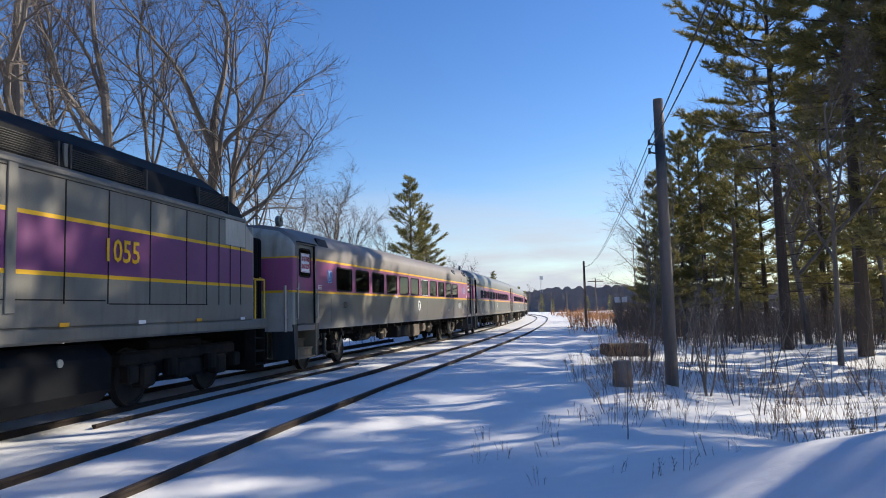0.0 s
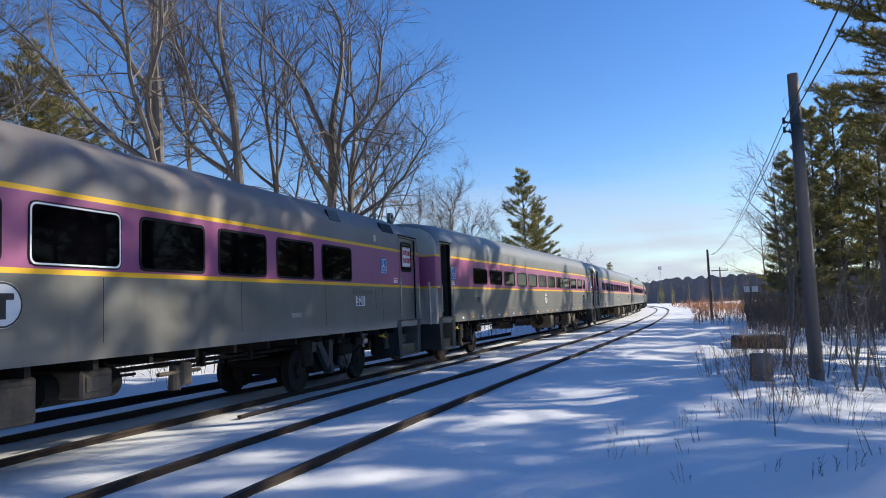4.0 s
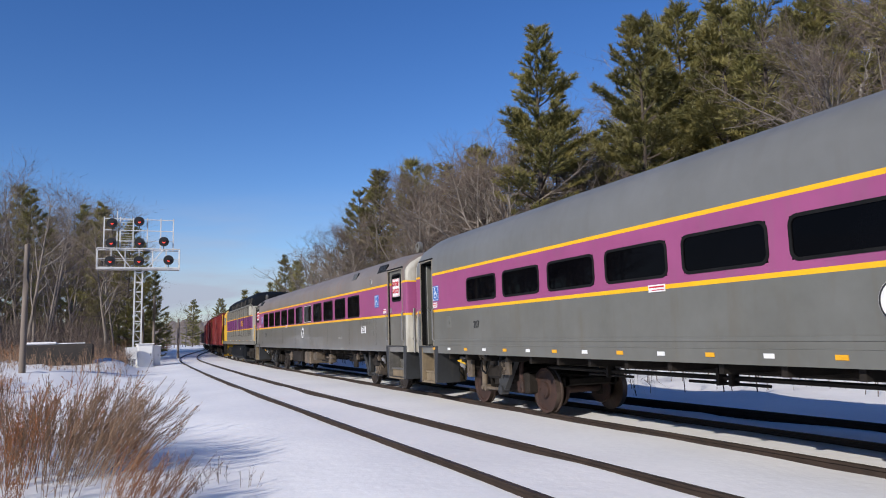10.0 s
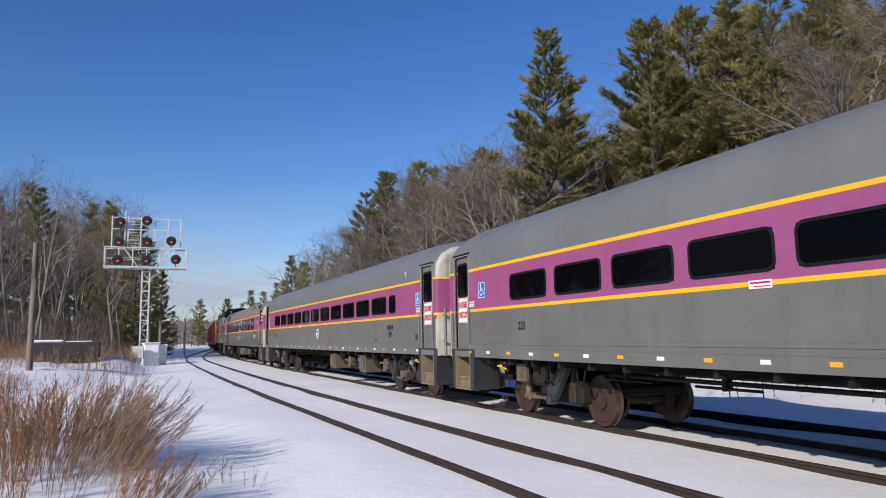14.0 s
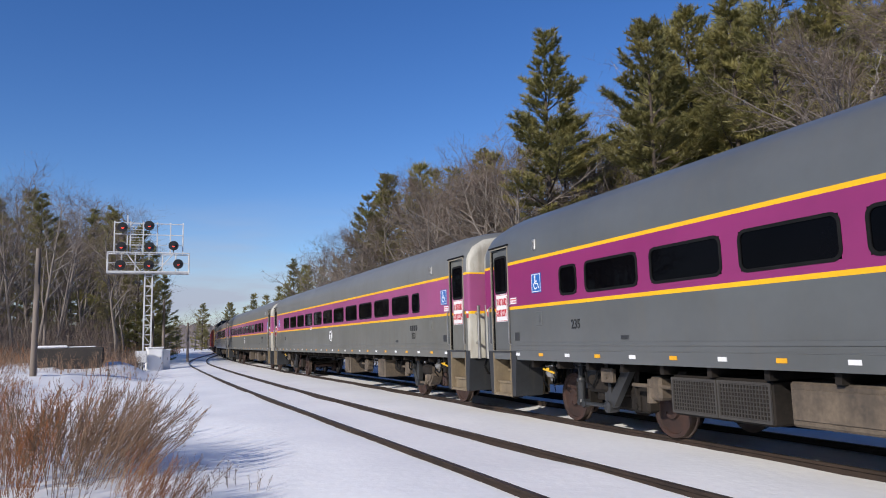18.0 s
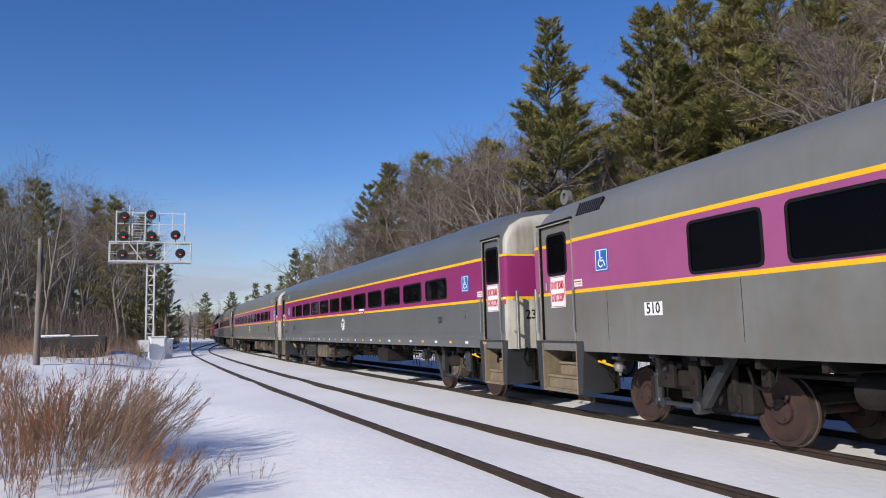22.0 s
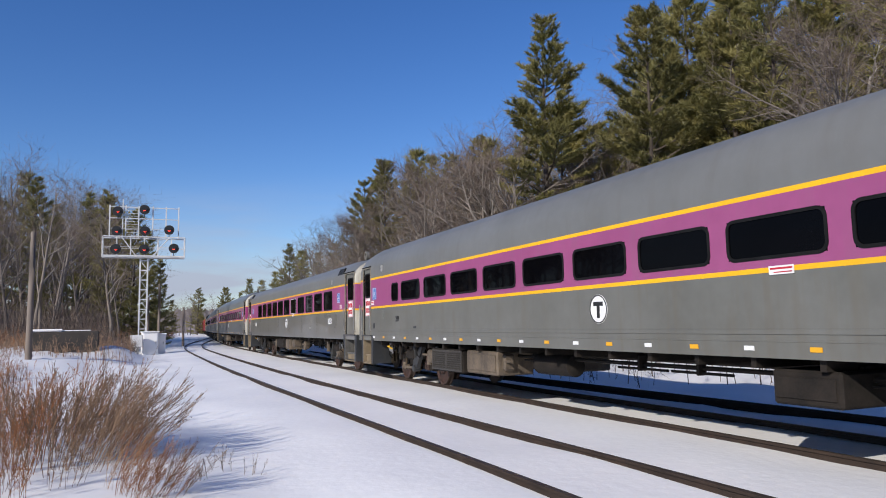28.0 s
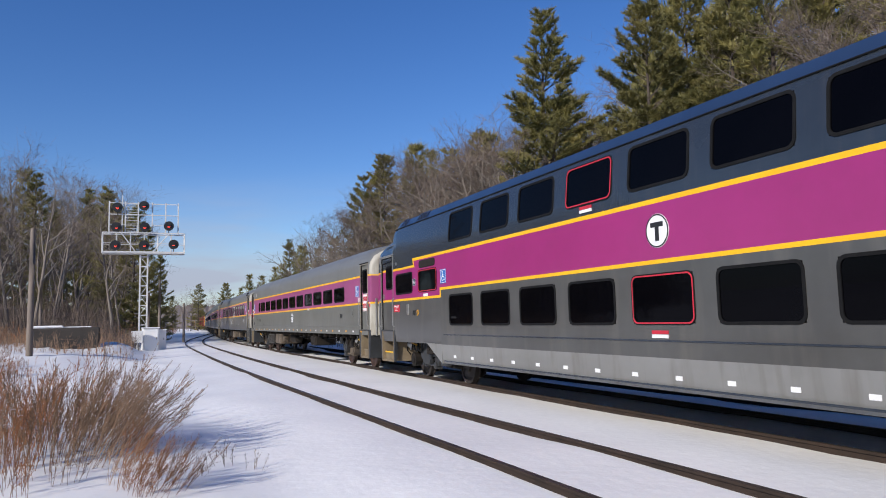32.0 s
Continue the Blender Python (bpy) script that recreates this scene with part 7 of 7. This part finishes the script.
            both(part("stripe_step", s, YELLOW, car, at=(0, e * (L / 2 - 3.06), 0)), side)
            # slanted skirt down to the low floor
            y0 = e * (L / 2 - 4.85)
            s = Shape()
            s.outline([(y0 + e * 0.95, 0.99), (y0 - e * 0.01, 0.99), (y0 - e * 0.01, 0.53)], side * 1.5, side * 1.597)
            part("slanted_skirt", s, SKIRT, car)
    for side in (-1, 1):
        for i, (u, w) in enumerate(wins_l):
            red = i == 4
            window_unit(car, side, Y(u + w / 2), (lz0 + lz1) / 2, 1.6, w, lz1 - lz0, RED if red else RUBBER, 0.09, "window with a red rim" if red else "")
            f = window_unit(car, side, Y(u + w / 2), (uz0 + uz1) / 2, 1.56, w, uz1 - uz0 + 0.02, RED if i == 3 else RUBBER, 0.09, "window with a red rim" if i == 3 else "")
            f.rotation_euler = (0, radians(6) if side < 0 else radians(-6), 0 if side < 0 else math.pi)
        badge(car, side, Y(12.7), 2.74, 1.6, 0.24)
        access_sign(car, side, Y(5.05), 2.6, 1.6, 0.34)
        sticker(car, "bicycle_sticker", side, Y(3.1), 2.565, 1.6, 0.18, 0.18, TEAL, "small dark teal bicycle sticker")
        b = Shape()
        for c in (-0.042, 0.042):
            ring(b, [(c + 0.03 * math.cos(w * 0.524), -0.02 + 0.03 * math.sin(w * 0.524)) for w in range(12)], [(c + 0.022 * math.cos(w * 0.524), -0.02 + 0.022 * math.sin(w * 0.524)) for w in range(12)], -0.0105, -0.008)
        for p, q in (((-0.042, -0.02), (-0.02, 0.022)), ((-0.02, 0.022), (0.025, 0.022)), ((0.042, -0.02), (0.02, 0.045)), ((0.005, -0.022), (-0.024, 0.035)), ((0.005, -0.022), (0.025, 0.022)), ((0.02, 0.045), (0.038, 0.045))):
            b.tube((-0.009, *p), (-0.009, *q), 0.004, 0.004, 4)
        ring(b, rounded(-0.088, -0.088, 0.088, 0.088, 0.006), rounded(-0.082, -0.082, 0.082, 0.082, 0.005), -0.0105, -0.008)
        both(part("bicycle_symbol", b, WHITE, car, at=(side * 1.6, Y(3.1), 2.565)), side)
        b = Shape()
        for k, w in enumerate((0.4, 0.36, 0.2, 0.26)):
            h = 0.022 if k == 0 else 0.009
            b.box((-0.011, -w / 2, 0.062 - 0.04 * k - h / 2), (-0.008, w / 2, 0.062 - 0.04 * k + h / 2))
        both(part("notice_print", b, WHITE, car, at=(side * 1.6, Y(1.69), 1.91)), side)
        for u, z in ((12.65, 1.33), (11.0, 3.33)):
            sticker(car, "exit_sticker", side, Y(u), z, 1.6, 0.34, 0.05, RED)
            sticker(car, "exit_sticker", side, Y(u), z - 0.055, 1.6, 0.34, 0.05, WHITE)
        sticker(car, "exit_sticker", side, Y(3.9), 2.2, 1.6, 0.3, 0.07, WHITE)
        sticker(car, "red_notice", side, Y(1.69), 1.91, 1.6, 0.48, 0.2, RED, "red notice sticker with white print")
        lettered(car, "number", side, Y(3.06), 1.75, 1.6, "707", 0.185, BLACK, 0.92, "", 0.004)
        lettered(car, "number_suffix", side, Y(3.06) + 0.27 * side, 1.755, 1.6, "D", 0.2, AMBER, 0.9, "", 0.004)
        for k in range(17):
            sticker(car, "reflector", side, Y(5.6 + 0.92 * k), 0.72, 1.583, 0.13, 0.06, WHITE)
        for k in range(4):
            both(part("roof_fluting", Shape().slab((-1.36 + 0.09 * k, -L / 2 + 4.9, 4.28 + 0.045 * k), (-1.34 + 0.09 * k, L / 2 - 4.9, 4.335 + 0.045 * k), 0.006), BLUEROOF, car), side)
        for u, w in ((1.98, 0.36), (3.37, 0.66), (L - 1.98, 0.36), (L - 3.37, 0.66)):
            s = Shape()
            ring(s, rounded(-w / 2 - 0.02, -0.13, w / 2 + 0.02, 0.13, 0.03), rounded(-w / 2, -0.11, w / 2, 0.11, 0.02), -0.02, 0.01, 1)
            s.box((-0.004, -w / 2, -0.11), (0.01, w / 2, 0.11), 0)
            for k in range(5):
                s.box((-0.014, -w / 2, -0.1 + 0.045 * k), (-0.003, w / 2, -0.088 + 0.045 * k), 1)
            me = s.mesh("roof_louvre", [UNDER, BLUEROOF])
            me.transform(Matrix.Translation((-1.405, 0, 4.28)) @ Matrix.Rotation(radians(34), 4, "Y"))
            both(part("roof_louvre", me, None, car, at=(0, Y(u), 0)), side)
        both(part("roof_gutter", Shape().slab((-1.495, -L / 2 + 1.3, 4.155), (-1.45, L / 2 - 1.3, 4.175), 0.005), RUBBER, car), side)
        both(part("end_trim", Shape().slab((-1.56, -0.7, 3.72), (-1.535, 0.7, 3.735), 0.004), SKIRT, car, at=(0, Y(0.97) , 0)), side)
        both(part("door_lamp", Shape().tube((-1.615, 0, 3.16), (-1.59, 0, 3.16), 0.045, 0.045, 14), STEEL, car, at=(0, Y(1.68), 0)), side)
        both(part("belt_moulding", Shape().slab((-1.612, -L / 2 + 5, 1.20), (-1.598, L / 2 - 5, 1.225), 0.005).slab((-1.605, -L / 2 + 5, 0.58), (-1.585, L / 2 - 5, 0.61), 0.005), CHARCOAL, car), side)
        both(part("sensor_light", Shape().slab((-1.62, -0.09, 1.72), (-1.598, 0.09, 2.0), 0.01).tube((-1.635, 0, 1.9), (-1.6, 0, 1.9), 0.05), STEEL, car, at=(0, Y(2.6), 0)), side)
    for e in (-1, 1):
        diaphragm(car, e * L / 2, e)
        coupler(car, e * (L / 2 - 0.3), e)
        truck(car, e * (L / 2 - 3.25), dark=True, lead=e > 0)
    clutter(car, L, 7, (3.3 - L / 2, L / 2 - 3.3))
    clutter(car, L, 8, (2.6 - L / 2, L / 2 - 2.6))
    for e in (-1, 1):
        for side in (-1, 1):
            s = Shape().outline([(-1.0, 0.95), (-1.0, 0.62), (-0.75, 0.42), (-0.4, 0.42), (-0.3, 0.62), (0.3, 0.62), (0.4, 0.42), (0.75, 0.42), (1.0, 0.62), (1.0, 0.95)], -1.26, -1.14)
            s.tube((-1.3, -0.6, 0.62), (-1.1, -0.6, 0.62), 0.12, 0.12, 14).tube((-1.32, 0.1, 0.55), (-1.2, 0.55, 0.9), 0.035, 0.035, 8)
            both(part("truck_side_frame", s, CHEEK, car, at=(0, e * (L / 2 - 3.6), 0)), side)
            both(part("axle_box", Shape().tube((-1.28, 0, 0.5), (-1.0, 0, 0.5), 0.19, 0.16, 18).tube((-1.3, 0, 0.5), (-1.27, 0, 0.5), 0.1, 0.1, 12), UNDER, car, at=(0, e * (L / 2 - 2.1), 0)), side)
    part("underframe", Shape().slab((-0.5, -L / 2 + 0.6, 0.8), (0.5, -L / 2 + 4.9, 0.97), 0.03).slab((-0.5, L / 2 - 4.9, 0.8), (0.5, L / 2 - 0.6, 0.97), 0.03), UNDER, car)
    return car


def locomotive(label):
    """The hood-bodied diesel locomotive; its rear is towards the coaches."""
    L = 18.6
    car = thing("diesel_locomotive", label, "locomotive")
    half = L / 2
    prof = [(1.5, 1.48), (1.52, 1.62), (1.52, 2.19), (1.52, 2.25), (1.52, 3.0), (1.52, 3.06), (1.52, 3.72), (1.42, 3.79), (1.34, 4.2), (0.95, 4.5), (0.0, 4.58)]
    slots = [0, 0, 1, 2, 1, 0, 0, 3, 3, 3]
    st = sorted([(-half + 0.85, 0.02, 0.5), (-half + 1.25, 0.0, 0.18), (-half + 2.2, 0, 0), (0, 0, 0), (half - 3.4, 0, 0)])
    part("hood", loft(prof, st, slots, [], [0, 0, 1, 2, 1, 5, 0, 3, 3, 3]), [LOCO_GREY, YELLOW, MAROON, LOCOROOF, LOCOROOF, CREAM], car, smooth=True)
    cab = [(1.52, 1.48), (1.54, 1.62), (1.54, 2.19), (1.54, 2.25), (1.54, 3.0), (1.54, 3.06), (1.54, 3.55), (1.35, 3.9), (0.9, 4.2), (0.5, 4.3), (0.0, 4.32)]
    part("cab", loft(cab, [(half - 3.38, 0, 0), (half - 1.5, 0, 0), (half - 0.5, 0.12, 0.5), (half - 0.2, 0.3, 1.2)], [1, 1, 1, 1, 1, 1, 1, 3, 3, 3], [], [1] * 10), [LOCO_GREY, SAFETY, MAROON, LOCOROOF, LOCOROOF, LOCO_GREY], car, smooth=True)
    for side in (-1, 1):
        both(part("cab_window", Shape().outline(rounded(-0.5, 2.75, 0.5, 3.35, 0.06), -1.55, -1.53), GLASS, car, at=(0, side * -1 * (half - 2.2), 0)), side)
        s = Shape()
        for yy in (-7.78, -7.28, -6.78, -6.27, -5.5, -4.3, -3.16, -2.17, -1.2, 0.2, 1.4, 2.6, 3.8, 5.0):
            s.box((-1.528, yy - 0.011, 1.8), (-1.518, yy + 0.011, 3.6))
        s.box((-1.526, -6.3, 1.79), (-1.518, -3.2, 1.81)).box((-1.526, -3.1, 1.84), (-1.518, 5.5, 1.86)).box((-1.526, -7.8, 3.59), (-1.518, 5.5, 3.605))
        both(part("door_seams", s, UNDER, car), side)
        both(part("corner_panel", Shape().slab((-1.535, -half + 1.3, 3.075), (-1.519, -half + 2.25, 3.63), 0.006), CREAM, car, "cream painted upper corner"), side)
        both(part("frame_post", Shape().slab((-1.545, -1.24, 1.66), (-1.515, -1.06, 3.7), 0.012), LOCO_GREY, car), side)
        both(part("roof_ledge", Shape().slab((-1.56, -8.0, 3.64), (-1.50, 5.6, 3.72), 0.015), LOCO_GREY, car), side)
        both(part("roof_strap", Shape().slab((-1.42, -2.34, 3.8), (-1.36, -2.26, 4.16), 0.015), LOCO_GREY, car), side)
        for yy, w in ((-6.75, 0.6), (-3.35, 0.95), (-1.05, 1.05), (1.9, 1.4)):
            s = Shape()
            for k in range(9):
                z = 3.83 + 0.035 * k
                x = 1.42 - 0.08 * (z - 3.79) / 0.41
                s.slab((-x - 0.022, -w, z - 0.009), (-x + 0.03, w, z + 0.006), 0.003)
            s.slab((-1.44, -w - 0.04, 3.79), (-1.35, -w, 4.16), 0.008).slab((-1.44, w, 3.79), (-1.35, w + 0.04, 4.16), 0.008)
            both(part("radiator_louvre", s, MESHGREY, car, at=(0, yy, 0)), side)
        lettered(car, "number", side, -3.5, 2.63, 1.529, "1055", 0.52, YELLOW, 0.95, "", 0.006)
        for e in (-1, 1):
            s = Shape()
            for yy in (0.0, 0.5):
                s.pipe([(-1.42, yy, 1.45), (-1.42, yy, 2.4), (-1.3, yy, 2.45)], 0.025)
            s.tube((-1.42, 0, 2.4), (-1.42, 0.5, 2.4), 0.025)
            both(part("handrail", s, SAFETY, car, at=(0, e * (half - 0.3) - (0.25 if side < 0 else -0.25), 0)), side)
            s = Shape()
            for k in range(4):
                s.slab((-1.45, -0.25, 0.4 + 0.3 * k), (-1.2, 0.25, 0.44 + 0.3 * k), 0.01)
            s.box((-1.45, -0.28, 0.38), (-1.2, -0.25, 1.42)).box((-1.45, 0.25, 0.38), (-1.2, 0.28, 1.42))
            both(part("ladder", s, UNDER, car, at=(0, e * (half - 0.35), 0)), side)
        for k in range(9):
            sticker(car, "reflector", side, -half + 1.4 + 1.9 * k, 1.5, 1.512, 0.2, 0.06, AMBER if k % 2 else WHITE)
    part("frame_deck", Shape().slab((-1.5, -half, 1.24), (1.5, half, 1.475), 0.04), LOCO_GREY, car)
    part("rear_panel", Shape().slab((-1.5, -half + 0.8, 1.45), (1.5, -half + 0.84, 3.6), 0.02), CREAM, car)
    part("fuel_tank", Shape().slab((-1.45, -3.6, 0.25), (1.45, 3.6, 1.19), 0.22), LOCOROOF, car)
    part("fuel_gauge", Shape().tube((-1.47, -2.2, 0.95), (-1.44, -2.2, 0.95), 0.06, 0.06, 14), CREAM, car)
    part("exhaust_stack", Shape().slab((-0.4, -0.3, 4.43), (0.4, 0.3, 4.62), 0.04), LOCOROOF, car)
    part("horn", Shape().tube((-0.2, -4.6, 4.5), (-0.2, -5.2, 4.55), 0.03, 0.1, 10), STEEL, car)
    part("roof_fan", Shape().turned([(4.40, 0.7), (4.52, 0.7), (4.54, 0.6)], "z", (0, -6.2, 0), 24).turned([(4.40, 0.7), (4.52, 0.7), (4.54, 0.6)], "z", (0, -4.3, 0), 24), LOCOROOF, car)
    for e in (-1, 1):
        c = e * (half - 3.05)
        for k in (-1, 1):
            ws = part("wheelset", shared(("wheel", 0.508), lambda: wheel_mesh(0.508, True)), None, car, "dark steel wheelset", at=(0, c + k * 1.37, 0.508))
            WHEELS.append((ws, c + k * 1.37, 0.508))
        s = Shape()
        for x in (-1, 1):
            s.slab((x * 1.0 - 0.12, -2.1, 0.72), (x * 1.0 + 0.12, 2.1, 0.98), 0.05)
            for k in (-1, 1):
                s.slab((x * 1.05 - 0.13, k * 1.37 - 0.22, 0.34), (x * 1.05 + 0.13, k * 1.37 + 0.22, 0.74), 0.05)
                s.tube((x * 1.2, k * 0.75, 0.5), (x * 1.2, k * 0.75, 0.8), 0.14, 0.14, 12)
                s.slab((x * 1.15 - 0.1, k * 1.95 - 0.15, 0.45), (x * 1.15 + 0.1, k * 1.95 + 0.15, 0.75), 0.03)
            s.slab((x * 1.1 - 0.1, -0.45, 0.4), (x * 1.1 + 0.1, 0.45, 0.75), 0.05)
        s.slab((-0.9, -1.0, 0.5), (0.9, 1.0, 1.15), 0.05)
        part("truck_frame", s, UNDER, car, at=(0, c, 0))
        coupler(car, e * (half - 0.35), e)
        part("pilot", Shape().slab((-1.4, -0.05, 0.25), (1.4, 0.05, 1.2), 0.03), UNDER if e < 0 else SAFETY, car, at=(0, e * (half - 0.05), 0))
    part("nose_stripe", Shape().slab((-1.3, -0.05, 1.45), (1.3, 0.02, 2.9), 0.02), SAFETY, car, at=(0, half - 0.15, 0))
    return car


def freight_car(name, label, m, L, h, ribs, roofed=True):
    car = thing(name, label, "freight car", group="freight cars ahead of the locomotive")
    s = Shape().slab((-1.5, -L / 2, 1.1), (1.5, L / 2, h), 0.06)
    part("body", s, m, car)
    for k in range(ribs):
        yy = -L / 2 + L * (k + 0.5) / ribs
        for side in (-1, 1):
            both(part("rib", shared(("rib", h, m.name), lambda: Shape().slab((-1.56, -0.06, 1.15), (-1.5, 0.06, h - 0.08), 0.01).mesh("rib", [m])), None, car, at=(0, yy, 0)), side)
    if roofed:
        part("roof", Shape().slab((-1.52, -L / 2, h + 0.003), (1.52, L / 2, h + 0.12), 0.05), m, car)
        for side in (-1, 1):
            both(part("sliding_door", Shape().slab((-1.62, -1.4, 1.2), (-1.565, 1.4, h - 0.15), 0.02), m, car), side)
    part("frame", Shape().slab((-0.4, -L / 2 - 0.3, 0.8), (0.4, L / 2 + 0.3, 1.098), 0.03), UNDER, car)
    for e in (-1, 1):
        c = e * (L / 2 - 1.9)
        for k in (-1, 1):
            ws = part("wheelset", shared(("wheel", 0.42), lambda: wheel_mesh(0.42, True)), None, car, at=(0, c + k * 0.87, 0.42))
            WHEELS.append((ws, c + k * 0.87, 0.42))
        s = Shape()
        for x in (-1, 1):
            s.outline([(-1.2, 0.35), (-0.5, 0.3), (0.5, 0.3), (1.2, 0.35), (1.2, 0.55), (0.5, 0.8), (-0.5, 0.8), (-1.2, 0.55)], x * 0.92, x * 1.06)
        part("truck_frame", s, UNDER, car, at=(0, c, 0))
        part("end_ladder", Shape().box((-1.52, e * (L / 2 + 0.03) - 0.03, 1.2), (-1.46, e * (L / 2 + 0.03) + 0.03, h)).box((-1.1, e * (L / 2 + 0.03) - 0.03, 1.2), (-1.04, e * (L / 2 + 0.03) + 0.03, h)), SAFETY, car)
    return car


TRAIN = []   # car, its middle behind the first coach's nose, half the distance between trucks


def build_train():
    TRAIN.append((coach("521", 500, False, PURPLE, "worn grey passenger coach with faded purple band and rust"), 0 * PITCH + LONG / 2, 9.1))
    TRAIN.append((coach("207", 200, False, PURPLE, "grey passenger coach with purple band and open front door", open_front=True), 1 * PITCH + LONG / 2, 9.1))
    TRAIN.append((coach("233", 200, False, PURPLE, "grey passenger coach with purple band and yellow stripes"), 2 * PITCH + LONG / 2, 9.1))
    TRAIN.append((coach("235", 200, True, CRIMSON, "grey passenger coach with deep crimson band and yellow stripes"), 3 * PITCH + LONG / 2, 9.1))
    TRAIN.append((coach("510", 500, False, PURPLE, "grey passenger coach with purple band and large windows"), 4 * PITCH + LONG / 2, 9.1))
    TRAIN.append((coach("209", 200, True, PURPLE, "clean grey passenger coach with purple band and yellow stripes"), 5 * PITCH + LONG / 2, 9.1))
    TRAIN.append((bilevel("charcoal double-deck coach with a wide magenta band"), 6 * PITCH + LONG / 2 + 0.3, 9.3))
    TRAIN.append((locomotive("diesel locomotive in grey and purple with yellow stripes"), -0.6 - 9.3, 5.4))
    at = -0.6 - 18.6
    for name, label, m, L, h, ribs, roofed in (("boxcar", "faded red boxcar with ribbed sides", BOX_RED, 15.6, 3.75, 14, True), ("boxcar", "faded red boxcar with ribbed sides", BOX_RED, 15.6, 3.85, 12, True), ("boxcar", "dull red boxcar with ribbed sides", BOX_RED, 15.6, 3.7, 16, True), ("gondola_car", "dark brown open gondola car", BOX_BROWN, 15.6, 2.9, 16, False), ("gondola_car", "dark brown open gondola car", BOX_BROWN, 15.6, 2.9, 14, False), ("gondola_car", "dark brown open gondola car", BOX_BROWN, 15.6, 3.0, 16, False)):
        at -= 0.9 + L / 2
        TRAIN.append((freight_car(name, label, m, L, h, ribs, roofed), at, L / 2 - 1.9))
        at -= L / 2


def motions():
    nose = lambda t: START + SPEED * t + float(np.interp(t, (0, 1, 2, 3, 4.5, 6), (-0.15, -0.1, -0.1, -0.03, 0.03, 0.0)))
    times = [0.5 * i for i in range(65)]
    for car, behind, half in TRAIN:
        rows = []
        for t in times:
            s = nose(t) - behind
            (x0, y0), (x1, y1) = along(s - half), along(s + half)
            rows.append((t, pose((x0 + x1) / 2, (y0 + y1) / 2, 0, 0, 0, -math.degrees(math.atan2(x1 - x0, y1 - y0)))))
        walk(car, rows)
    for k, (ws, y, r) in enumerate(WHEELS):
        rows = [(0.1 * i, pose(0, y, r, -math.degrees(SPEED * 0.1 * i / r) - 37 * k)) for i in range(321)]
        walk(ws, rows)

# ---- the whole place ----
build_ground()
build_tracks()
build_train()
build_poles()
build_signal()
build_roadside()
build_backdrop()
build_trees()
build_weeds()
build_saplings()
build_thickets()
motions()
